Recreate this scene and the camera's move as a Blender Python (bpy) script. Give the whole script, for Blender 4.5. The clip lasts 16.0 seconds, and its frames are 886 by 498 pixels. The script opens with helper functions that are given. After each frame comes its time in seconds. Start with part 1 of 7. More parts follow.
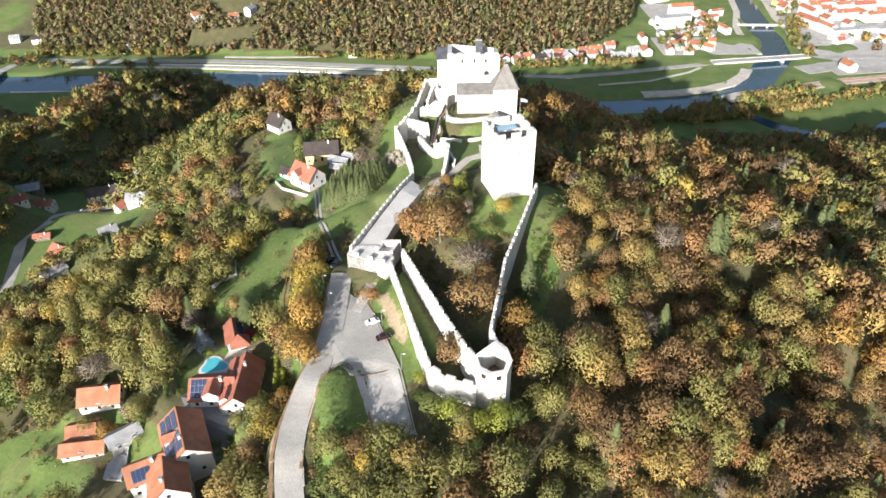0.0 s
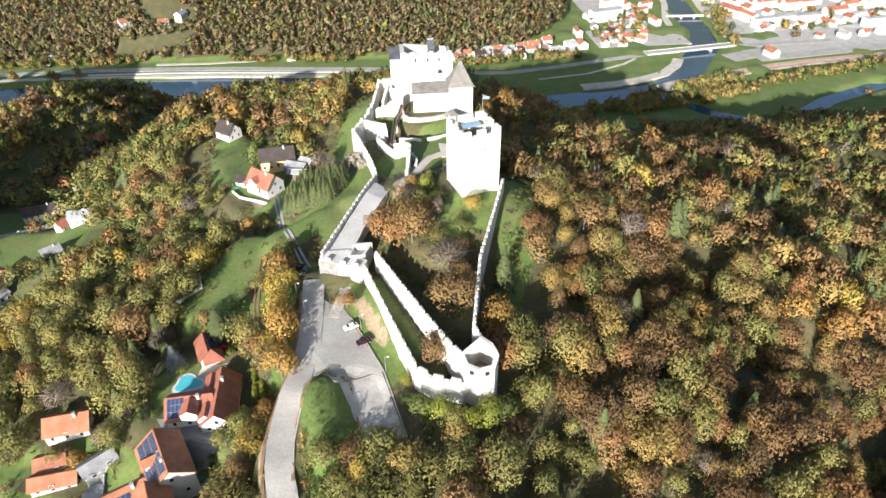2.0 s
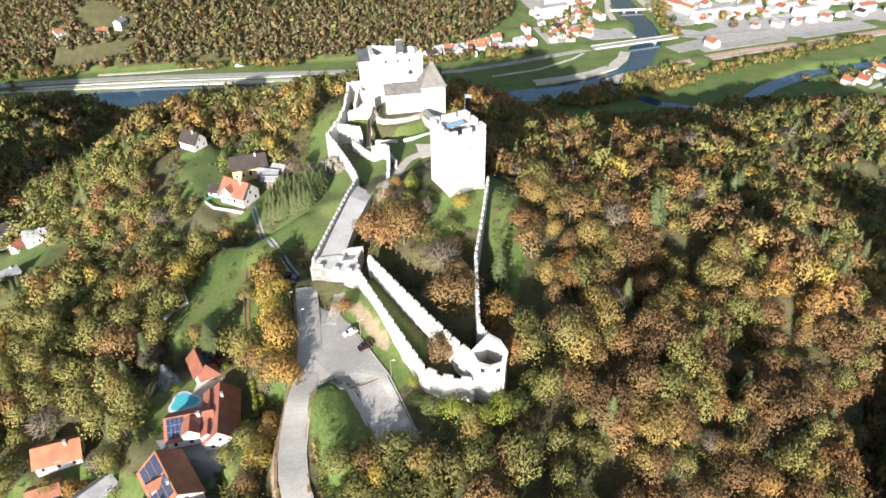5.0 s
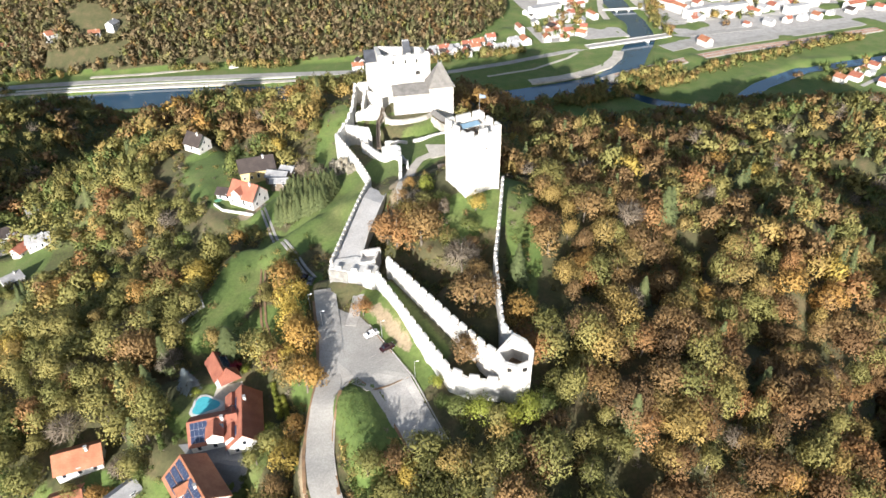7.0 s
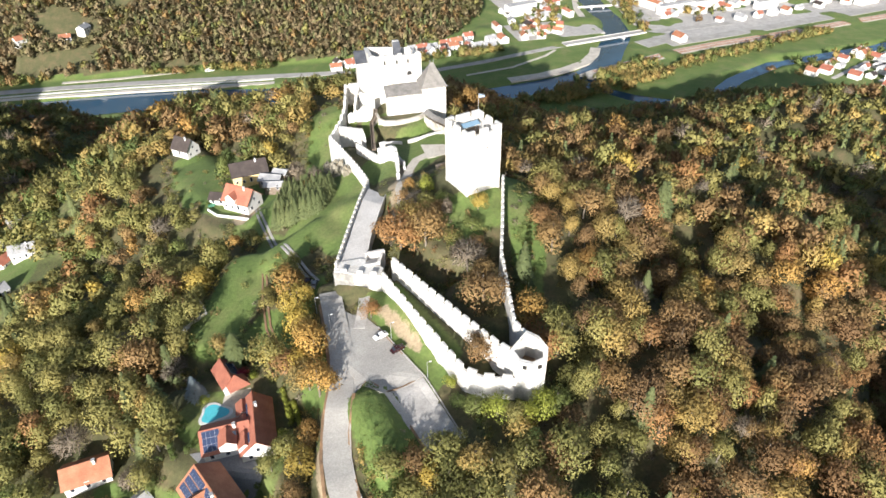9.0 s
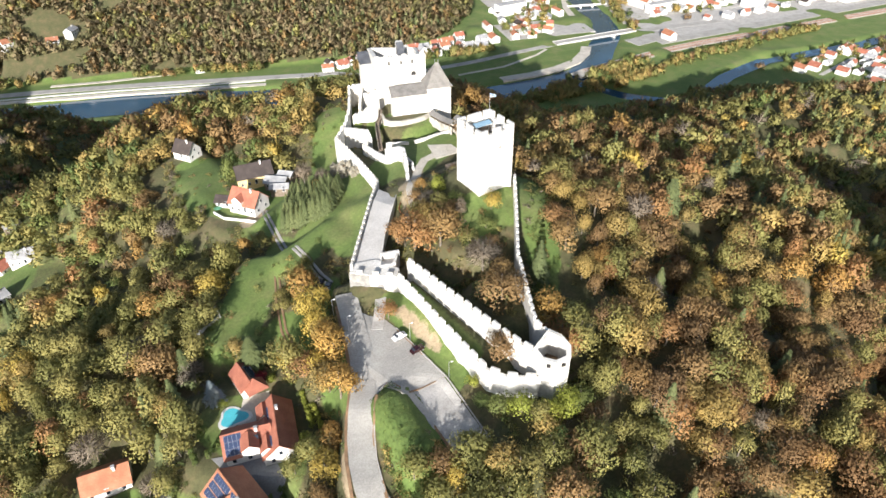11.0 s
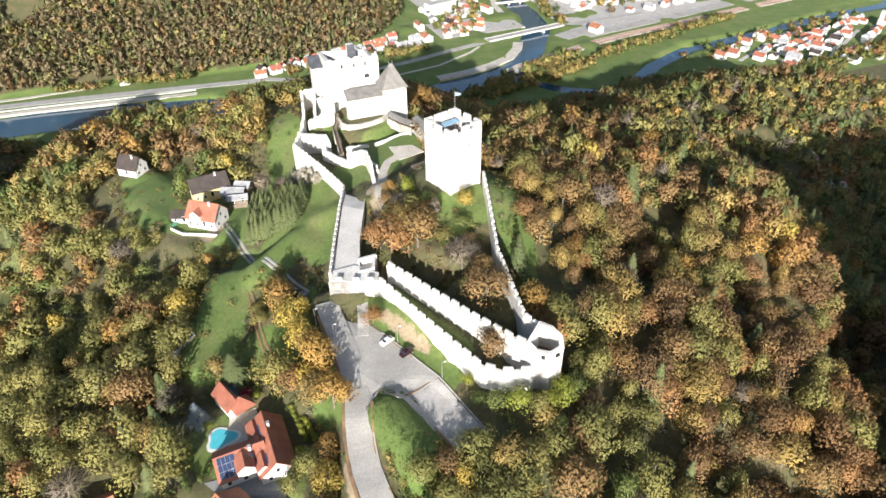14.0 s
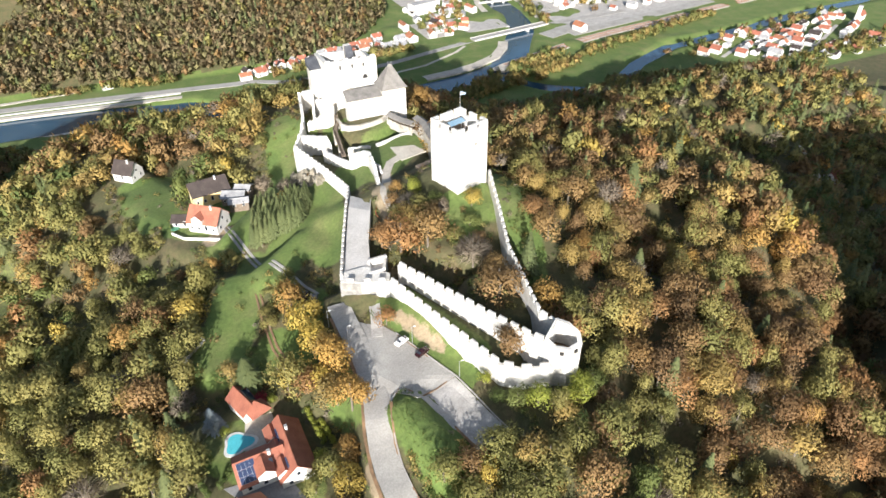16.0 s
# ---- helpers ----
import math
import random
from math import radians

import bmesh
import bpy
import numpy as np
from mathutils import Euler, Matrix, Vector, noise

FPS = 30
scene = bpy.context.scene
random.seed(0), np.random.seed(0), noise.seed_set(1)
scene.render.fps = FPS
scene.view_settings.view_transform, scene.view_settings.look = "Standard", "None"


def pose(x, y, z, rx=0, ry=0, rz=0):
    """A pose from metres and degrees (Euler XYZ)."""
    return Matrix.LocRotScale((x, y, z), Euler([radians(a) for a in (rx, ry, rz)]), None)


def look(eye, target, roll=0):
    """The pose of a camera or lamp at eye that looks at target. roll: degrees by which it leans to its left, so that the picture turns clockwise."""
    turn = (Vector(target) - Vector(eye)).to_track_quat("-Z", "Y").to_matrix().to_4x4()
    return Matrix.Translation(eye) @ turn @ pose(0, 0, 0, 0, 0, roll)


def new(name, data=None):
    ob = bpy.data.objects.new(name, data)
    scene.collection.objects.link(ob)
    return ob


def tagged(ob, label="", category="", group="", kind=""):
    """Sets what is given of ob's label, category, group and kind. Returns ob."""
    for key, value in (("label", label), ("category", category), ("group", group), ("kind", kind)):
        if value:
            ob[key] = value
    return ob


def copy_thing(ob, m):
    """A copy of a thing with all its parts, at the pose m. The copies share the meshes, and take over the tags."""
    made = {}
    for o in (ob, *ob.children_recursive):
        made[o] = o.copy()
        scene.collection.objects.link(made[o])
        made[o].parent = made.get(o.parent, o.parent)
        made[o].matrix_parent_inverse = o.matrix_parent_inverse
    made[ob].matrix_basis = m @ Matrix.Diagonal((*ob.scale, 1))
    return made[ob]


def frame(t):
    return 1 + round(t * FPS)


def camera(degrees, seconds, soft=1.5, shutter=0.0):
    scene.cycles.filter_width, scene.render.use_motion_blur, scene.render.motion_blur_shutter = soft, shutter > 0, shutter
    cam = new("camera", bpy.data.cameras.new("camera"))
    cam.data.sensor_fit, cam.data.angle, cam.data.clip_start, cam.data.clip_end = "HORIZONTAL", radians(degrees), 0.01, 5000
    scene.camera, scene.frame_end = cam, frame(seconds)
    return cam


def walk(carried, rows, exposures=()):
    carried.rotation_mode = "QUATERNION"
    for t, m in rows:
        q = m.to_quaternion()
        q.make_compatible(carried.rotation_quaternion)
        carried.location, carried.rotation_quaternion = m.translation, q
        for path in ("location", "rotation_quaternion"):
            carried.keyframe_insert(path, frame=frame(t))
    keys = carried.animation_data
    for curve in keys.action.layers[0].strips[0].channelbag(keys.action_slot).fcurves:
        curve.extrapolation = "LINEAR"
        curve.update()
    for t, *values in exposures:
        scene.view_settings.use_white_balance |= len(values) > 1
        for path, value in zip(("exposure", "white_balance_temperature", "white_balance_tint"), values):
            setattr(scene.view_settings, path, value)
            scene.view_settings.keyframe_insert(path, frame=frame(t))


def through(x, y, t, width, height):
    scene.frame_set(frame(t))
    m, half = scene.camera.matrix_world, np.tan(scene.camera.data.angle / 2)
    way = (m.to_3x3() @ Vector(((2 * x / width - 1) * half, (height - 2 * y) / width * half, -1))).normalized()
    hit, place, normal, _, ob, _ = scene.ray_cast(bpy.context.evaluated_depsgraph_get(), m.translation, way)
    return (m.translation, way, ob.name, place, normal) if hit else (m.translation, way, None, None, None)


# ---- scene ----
cam = camera(69.7, 16.0, soft=1.6)
PATH = [
    (0, (-1.942, 0.35, 124.072), (-1.976, 1.966, 122.894), -1.0),
    (0.5, (-3.747, 0.431, 123.977), (-3.693, 2.044, 122.797), -0.9),
    (1, (-5.917, 0.486, 123.982), (-5.796, 2.096, 122.801), -0.9),
    (1.5, (-8.037, 0.645, 124.133), (-7.901, 2.252, 122.951), -0.8),
    (2, (-10.076, 0.723, 124.194), (-9.941, 2.33, 123.012), -0.9),
    (2.5, (-11.927, 0.94, 124.099), (-11.753, 2.544, 122.916), -0.8),
    (3, (-13.993, 1.211, 124.175), (-13.736, 2.802, 122.991), -0.7),
    (3.5, (-16.037, 1.472, 124.234), (-15.774, 3.063, 123.05), -0.7),
    (4, (-18.058, 1.752, 124.332), (-17.796, 3.342, 123.148), -0.8),
    (6.5, (-27.912, 3.389, 124.715), (-27.602, 4.97, 123.53), -0.9),
    (7, (-30.026, 3.794, 124.816), (-29.717, 5.375, 123.631), -0.9),
    (7.5, (-32.064, 4.189, 124.901), (-31.751, 5.769, 123.716), -0.9),
    (8, (-34.045, 4.639, 124.994), (-33.67, 6.204, 123.807), -0.8),
    (8.5, (-36.195, 5.107, 125.09), (-35.82, 6.672, 123.903), -0.8),
    (9, (-38.135, 5.583, 125.234), (-37.757, 7.147, 124.046), -0.9),
    (11.5, (-47.857, 8.164, 125.423), (-47.411, 9.709, 124.234), -0.9),
    (12, (-49.635, 8.819, 125.412), (-49.104, 10.336, 124.221), -0.8),
    (12.5, (-51.684, 9.555, 125.471), (-51.086, 11.046, 124.279), -0.6),
    (13, (-53.522, 10.234, 125.521), (-52.923, 11.725, 124.329), -0.6),
    (13.5, (-55.394, 10.901, 125.459), (-54.797, 12.392, 124.268), -0.7),
    (14, (-57.119, 11.623, 125.533), (-56.525, 13.115, 124.342), -0.8),
    (14.5, (-58.898, 12.362, 125.578), (-58.307, 13.855, 124.386), -0.8),
    (15, (-60.773, 13.027, 125.667), (-60.184, 14.521, 124.474), -0.9),
    (15.5, (-62.7, 13.749, 125.574), (-62.109, 15.242, 124.383), -0.9),
    (16, (-64.584, 14.51, 125.543), (-63.943, 15.983, 124.351), -0.9),
]
walk(cam, [(t, look(eye, target, roll)) for t, eye, target, roll in PATH])

# ---- world and sun: low autumn sun behind the camera's left shoulder ----
SUN_FROM = Vector((-0.42, -0.907, 0.0)).normalized()
SUN_ELEV = radians(18.6)
world = bpy.data.worlds.new("world")
scene.world = world
world.use_nodes = True
wn = world.node_tree.nodes
sky = wn.new("ShaderNodeTexSky")
sky.sky_type = "NISHITA"
sky.sun_disc = False
sky.sun_elevation = SUN_ELEV
sky.sun_rotation = math.atan2(SUN_FROM.x, SUN_FROM.y)
sky.air_density, sky.dust_density = 1.0, 1.5
wn["Background"].inputs["Strength"].default_value = 0.08
world.node_tree.links.new(sky.outputs["Color"], wn["Background"].inputs["Color"])
sun = new("sun", bpy.data.lights.new("sun", "SUN"))
sun.data.energy, sun.data.angle, sun.data.color = 5.0, radians(0.53), (1.0, 0.96, 0.915)
toward = Vector((SUN_FROM.x * math.cos(SUN_ELEV), SUN_FROM.y * math.cos(SUN_ELEV), math.sin(SUN_ELEV)))
sun.matrix_world = look((0, 0, 400), Vector((0, 0, 400)) - toward)
scene.view_settings.exposure = 1.16

# ---- materials ----
def mat(name, rough=0.85, metal=0.0):
    m = bpy.data.materials.new(name)
    m.use_nodes = True
    nt = m.node_tree
    b = nt.nodes["Principled BSDF"]
    b.inputs["Roughness"].default_value = rough
    b.inputs["Metallic"].default_value = metal
    return m, nt, b


def node(nt, kind, **values):
    n = nt.nodes.new(kind)
    for key, value in values.items():
        n.inputs[key.replace("_", " ")].default_value = value
    return n


def ramp(nt, fac, stops):
    r = nt.nodes.new("ShaderNodeValToRGB")
    els = r.color_ramp.elements
    els[0].position, els[0].color = stops[0][0], (*stops[0][1], 1)
    els[1].position, els[1].color = stops[-1][0], (*stops[-1][1], 1)
    for p, c in stops[1:-1]:
        e = els.new(p)
        e.color = (*c, 1)
    nt.links.new(fac, r.inputs["Fac"])
    return r.outputs["Color"]


def noise_fac(nt, scale, detail=4.0, rough=0.6, space="Object"):
    tc = nt.nodes.new("ShaderNodeTexCoord")
    n = node(nt, "ShaderNodeTexNoise", Scale=scale, Detail=detail, Roughness=rough)
    nt.links.new(tc.outputs[space], n.inputs["Vector"])
    return n.outputs["Fac"]


def mix(nt, fac, a, b, mode="MIX"):
    n = nt.nodes.new("ShaderNodeMix")
    n.data_type, n.blend_type = "RGBA", mode
    for sock, v in ((n.inputs["Factor"], fac), (n.inputs["A"], a), (n.inputs["B"], b)):
        if isinstance(v, bpy.types.NodeSocket):
            nt.links.new(v, sock)
        elif isinstance(v, tuple):
            sock.default_value = (*v, 1)
        else:
            sock.default_value = v
    return n.outputs["Result"]


def bump(nt, b, fac, strength=0.4, dist=0.05):
    n = node(nt, "ShaderNodeBump", Strength=strength, Distance=dist)
    nt.links.new(fac, n.inputs["Height"])
    nt.links.new(n.outputs["Normal"], b.inputs["Normal"])


def two_scale(name, dark, mid, light, coarse=0.08, fine=1.5, rough=0.9, relief=0.3, dist=0.05, vary=0.0, metal=0.0):
    """A surface with broad stains and fine grain; vary: how far separate objects differ."""
    m, nt, b = mat(name, rough, metal)
    a = ramp(nt, noise_fac(nt, coarse), [(0.3, dark), (0.5, mid), (0.7, light)])
    f = noise_fac(nt, fine, 6.0, 0.7)
    g = ramp(nt, f, [(0.3, (0.72, 0.72, 0.72)), (0.7, (1.12, 1.12, 1.12))])
    c = mix(nt, 1.0, a, g, "MULTIPLY")
    if vary:
        oi = nt.nodes.new("ShaderNodeObjectInfo")
        c = mix(nt, 1.0, c, ramp(nt, oi.outputs["Random"], [(0.0, (1 - vary,) * 3), (1.0, (1 + vary,) * 3)]), "MULTIPLY")
    nt.links.new(c, b.inputs["Base Color"])
    bump(nt, b, f, relief, dist)
    return m


LIMEWASH = two_scale("limewashed_stone", (0.49, 0.465, 0.42), (0.61, 0.595, 0.56), (0.68, 0.665, 0.635), 0.25, 1.6, 0.9, 0.5, 0.06)
RUBBLE = two_scale("weathered_rubble", (0.30, 0.275, 0.23), (0.44, 0.41, 0.36), (0.56, 0.53, 0.475), 0.3, 1.8, 0.95, 0.8, 0.12)
GREY_STONE = two_scale("bare_grey_masonry", (0.17, 0.165, 0.155), (0.25, 0.245, 0.23), (0.34, 0.33, 0.31), 0.6, 2.2, 0.95, 0.8, 0.12)
COPING = two_scale("grey_coping", (0.50, 0.48, 0.44), (0.62, 0.60, 0.56), (0.70, 0.68, 0.64), 0.5, 3.0, 0.9, 0.4, 0.03, 0.06)
ROCK = two_scale("bare_rock", (0.12, 0.11, 0.08), (0.22, 0.20, 0.155), (0.34, 0.31, 0.26), 0.3, 1.2, 0.95, 0.9, 0.3)
SHINGLE = two_scale("grey_wood_shingle", (0.135, 0.128, 0.12), (0.185, 0.176, 0.165), (0.235, 0.225, 0.21), 0.4, 2.5, 0.9, 0.4, 0.04, 0.08)
TILE = two_scale("red_clay_tile", (0.25, 0.085, 0.055), (0.32, 0.115, 0.072), (0.38, 0.15, 0.095), 0.3, 3.0, 0.8, 0.4, 0.03, 0.10)
ORANGE_TILE = two_scale("orange_clay_tile", (0.27, 0.105, 0.055), (0.35, 0.145, 0.078), (0.42, 0.19, 0.11), 0.3, 3.0, 0.8, 0.4, 0.03, 0.08)
BROWN_TILE = two_scale("dark_brown_tile", (0.036, 0.027, 0.024), (0.05, 0.038, 0.034), (0.07, 0.055, 0.048), 0.3, 3.0, 0.75, 0.4, 0.03, 0.08)
SLATE = two_scale("grey_fibre_roof", (0.24, 0.24, 0.245), (0.33, 0.33, 0.335), (0.42, 0.42, 0.42), 0.3, 3.0, 0.7, 0.3, 0.03, 0.10)
DARK_SLATE = two_scale("dark_slate", (0.045, 0.05, 0.06), (0.07, 0.075, 0.088), (0.10, 0.105, 0.12), 0.4, 3.0, 0.6, 0.3, 0.03)
RENDER_WHITE = two_scale("white_render", (0.60, 0.585, 0.55), (0.68, 0.67, 0.64), (0.72, 0.71, 0.69), 0.3, 4.0, 0.9, 0.2, 0.02, 0.05)
RENDER_YELLOW = two_scale("yellow_render", (0.62, 0.47, 0.20), (0.70, 0.55, 0.26), (0.74, 0.60, 0.32), 0.3, 4.0, 0.9, 0.2, 0.02)
CONCRETE = two_scale("pale_concrete", (0.46, 0.44, 0.42), (0.55, 0.53, 0.505), (0.62, 0.60, 0.575), 0.12, 2.0, 0.9, 0.25, 0.02)
ASPHALT = two_scale("worn_asphalt", (0.29, 0.275, 0.255), (0.36, 0.345, 0.32), (0.42, 0.405, 0.375), 0.10, 2.2, 0.9, 0.3, 0.02)
ASPHALT_DARK = two_scale("asphalt", (0.10, 0.10, 0.102), (0.14, 0.14, 0.14), (0.19, 0.188, 0.185), 0.10, 2.2, 0.9, 0.3, 0.02)
YARD = two_scale("grey_yard_asphalt", (0.17, 0.17, 0.175), (0.22, 0.22, 0.225), (0.27, 0.27, 0.27), 0.10, 2.2, 0.9, 0.3, 0.02)
GRAVEL = two_scale("pale_gravel", (0.42, 0.38, 0.32), (0.52, 0.475, 0.41), (0.60, 0.56, 0.49), 0.15, 1.5, 0.95, 0.4, 0.04)
PAVING = two_scale("paving", (0.34, 0.32, 0.30), (0.42, 0.40, 0.375), (0.50, 0.475, 0.45), 0.2, 2.0, 0.9, 0.25, 0.02)
TIMBER = two_scale("weathered_timber", (0.12, 0.09, 0.065), (0.18, 0.14, 0.105), (0.26, 0.21, 0.16), 0.8, 4.0, 0.85, 0.4, 0.02, 0.1)
RUST = two_scale("rusty_steel", (0.22, 0.075, 0.03), (0.32, 0.115, 0.05), (0.40, 0.17, 0.08), 0.5, 3.0, 0.8, 0.2, 0.01)
BARK = two_scale("bark", (0.10, 0.085, 0.065), (0.17, 0.145, 0.115), (0.25, 0.22, 0.185), 0.8, 4.0, 0.95, 0.5, 0.04, 0.15)
STEEL = two_scale("painted_steel", (0.40, 0.41, 0.42), (0.48, 0.49, 0.50), (0.55, 0.56, 0.57), 0.8, 5.0, 0.45, 0.05, 0.01, 0.0, 0.6)
SOIL = two_scale("leaf_litter_soil", (0.16, 0.10, 0.06), (0.24, 0.15, 0.085), (0.32, 0.19, 0.10), 0.3, 2.0, 0.95, 0.5, 0.04)


def plain(name, colour, rough=0.5, metal=0.0):
    return two_scale(name, tuple(c * 0.93 for c in colour), colour, tuple(min(1.0, c * 1.06) for c in colour), 0.7, 6.0, rough, 0.05, 0.01, 0.0, metal)


# near-black paint for solid blocks that stand for the shade in openings
OPENING_SHADE = plain("opening_shade", (0.025, 0.024, 0.024), 0.7)
GLASS = plain("dark_window_glass", (0.03, 0.035, 0.045), 0.12)
SOLAR = plain("solar_cells", (0.035, 0.05, 0.10), 0.18)
WHITE_PAINT = plain("white_paint", (0.80, 0.80, 0.80), 0.3)
CAR_DARK = plain("dark_red_car_paint", (0.035, 0.010, 0.012), 0.22)
CAR_GREY = plain("grey_car_paint", (0.20, 0.21, 0.23), 0.25)
RUBBER = plain("rubber", (0.02, 0.02, 0.02), 0.8)
POOL = plain("pool_water", (0.10, 0.52, 0.60), 0.06)
BLUE_ROOF = plain("translucent_blue_sheet", (0.22, 0.34, 0.44), 0.3)
FLAG = plain("pale_blue_flag", (0.55, 0.66, 0.80), 0.8)


def water(name, colour, wave=0.5):
    m, nt, b = mat(name, 0.08)
    nt.links.new(ramp(nt, noise_fac(nt, 0.01), [(0.35, tuple(c * 0.7 for c in colour)), (0.65, colour)]), b.inputs["Base Color"])
    bump(nt, b, noise_fac(nt, 0.35, 5.0), wave, 0.05)
    return m


RIVER = water("river_water", (0.036, 0.09, 0.15), 0.25)


def ground_material():
    """Grass, litter under trees and bare earth, set by where each grows (the sheet's 'grass' and 'bare' values) with ragged edges."""
    m, nt, b = mat("ground", 0.95)
    coarse = noise_fac(nt, 0.05, 5.0, 0.6)
    fine = noise_fac(nt, 0.9, 6.0, 0.7)
    grass = ramp(nt, coarse, [(0.3, (0.082, 0.135, 0.030)), (0.5, (0.115, 0.165, 0.040)), (0.7, (0.165, 0.18, 0.062))])
    litter = ramp(nt, noise_fac(nt, 0.12, 6.0, 0.7), [(0.3, (0.06, 0.068, 0.025)), (0.5, (0.09, 0.085, 0.036)), (0.7, (0.14, 0.105, 0.055))])
    bare = ramp(nt, coarse, [(0.3, (0.25, 0.19, 0.12)), (0.7, (0.36, 0.29, 0.19))])
    at = nt.nodes.new("ShaderNodeAttribute")
    at.attribute_name = "cover"
    sep = nt.nodes.new("ShaderNodeSeparateColor")
    nt.links.new(at.outputs["Color"], sep.inputs["Color"])

    def edge(sock):
        add = nt.nodes.new("ShaderNodeMath")
        add.operation = "MULTIPLY_ADD"
        nt.links.new(fine, add.inputs[0])
        add.inputs[1].default_value = 0.7
        nt.links.new(sock, add.inputs[2])
        r = nt.nodes.new("ShaderNodeMapRange")
        r.inputs["From Min"].default_value, r.inputs["From Max"].default_value = 0.72, 0.98
        nt.links.new(add.outputs[0], r.inputs["Value"])
        return r.outputs["Result"]

    c = mix(nt, edge(sep.outputs["Red"]), litter, grass)
    c = mix(nt, edge(sep.outputs["Green"]), c, bare)
    c = mix(nt, 1.0, c, ramp(nt, fine, [(0.3, (0.7, 0.7, 0.7)), (0.7, (1.2, 1.2, 1.2))]), "MULTIPLY")
    nt.links.new(c, b.inputs["Base Color"])
    bump(nt, b, fine, 0.7, 0.25)
    return m


GROUND = ground_material()


def foliage(name, tones, through=0.28):
    """Leaf clumps: each clump and each tree has its own tone out of a few."""
    m, nt, b = mat(name, 0.75)
    geo = nt.nodes.new("ShaderNodeNewGeometry")
    at = nt.nodes.new("ShaderNodeAttribute")
    at.attribute_name = "tone"
    oi = nt.nodes.new("ShaderNodeObjectInfo")
    add = nt.nodes.new("ShaderNodeMath")
    add.operation = "ADD"
    nt.links.new(at.outputs["Fac"], add.inputs[0])
    nt.links.new(oi.outputs["Random"], add.inputs[1])
    fr = nt.nodes.new("ShaderNodeMath")
    fr.operation = "FRACT"
    nt.links.new(add.outputs[0], fr.inputs[0])
    tones = [tuple(c * 0.96 + 0.04 * (0.3 * t[0] + 0.6 * t[1] + 0.1 * t[2]) for c in t) for t in tones]
    tones = [tuple(1.24 * c for c in t) for t in tones]
    n = len(tones)
    tree = ramp(nt, fr.outputs[0], [(i / (n - 1), c) for i, c in enumerate(tones)])
    leaf = ramp(nt, geo.outputs["Random Per Island"], [(0.0, (0.84, 0.85, 0.86)), (0.5, (1.0, 1.0, 1.0)), (1.0, (1.14, 1.13, 1.10))])
    c = mix(nt, 1.0, tree, leaf, "MULTIPLY")
    nt.links.new(c, b.inputs["Base Color"])
    b.inputs["Specular IOR Level"].default_value = 0.25
    tr = nt.nodes.new("ShaderNodeBsdfTranslucent")
    nt.links.new(c, tr.inputs["Color"])
    ms = nt.nodes.new("ShaderNodeMixShader")
    ms.inputs["Fac"].default_value = through
    nt.links.new(b.outputs["BSDF"], ms.inputs[1])
    nt.links.new(tr.outputs["BSDF"], ms.inputs[2])
    nt.links.new(ms.outputs["Shader"], nt.nodes["Material Output"].inputs["Surface"])
    return m


LEAF = {
    "olive": foliage("leaves_olive", [(0.15, 0.15, 0.046), (0.20, 0.19, 0.058), (0.245, 0.215, 0.068), (0.185, 0.175, 0.055)]),
    "green": foliage("leaves_green", [(0.085, 0.115, 0.034), (0.115, 0.145, 0.04), (0.15, 0.17, 0.048)]),
    "yellow": foliage("leaves_yellow", [(0.33, 0.245, 0.055), (0.40, 0.295, 0.06), (0.30, 0.235, 0.06)]),
    "gold": foliage("leaves_gold", [(0.35, 0.20, 0.055), (0.30, 0.18, 0.055), (0.38, 0.235, 0.06)]),
    "rust": foliage("leaves_rust", [(0.265, 0.14, 0.054), (0.305, 0.168, 0.066), (0.235, 0.138, 0.058)]),
    "brown": foliage("leaves_brown", [(0.175, 0.11, 0.052), (0.25, 0.156, 0.066), (0.21, 0.134, 0.057), (0.28, 0.182, 0.07)]),
    "ochre": foliage("leaves_ochre", [(0.27, 0.195, 0.062), (0.32, 0.23, 0.072), (0.24, 0.178, 0.064)]),
    # dark brown leaf; shade in gaps between crowns is put into its colour
    "umber_shade": foliage("leaves_umber_shade", [(0.15, 0.088, 0.04), (0.19, 0.108, 0.045), (0.125, 0.08, 0.038), (0.21, 0.13, 0.05)]),
    # next two: muted by bare branches, with distance haze put into the colour
    "dun_haze": foliage("thin_dun_leaves_haze", [(0.185, 0.145, 0.078), (0.215, 0.16, 0.083), (0.17, 0.142, 0.075), (0.20, 0.142, 0.075)]),
    "moss_haze": foliage("thin_moss_leaves_haze", [(0.165, 0.15, 0.068), (0.19, 0.168, 0.072), (0.15, 0.142, 0.065)]),
    "twig": foliage("bare_twigs", [(0.16, 0.13, 0.098), (0.195, 0.155, 0.112), (0.14, 0.118, 0.09)], 0.05),
    "fir": foliage("fir_needles", [(0.075, 0.094, 0.036), (0.10, 0.12, 0.046), (0.125, 0.142, 0.056)], 0.05),
    "spruce": foliage("blue_spruce_needles", [(0.15, 0.18, 0.19), (0.20, 0.23, 0.24)], 0.05),
    "crimson": foliage("crimson_leaves", [(0.22, 0.02, 0.035), (0.28, 0.03, 0.05)]),
    "lime": foliage("lime_leaves", [(0.22, 0.25, 0.04), (0.28, 0.29, 0.045)]),
    "hedge": foliage("hedge_leaves", [(0.07, 0.105, 0.028), (0.10, 0.135, 0.034)]),
}

# ---- ground: ridges above a flat river valley ----
VALLEY, WATER_Z = -178.0, -181.0


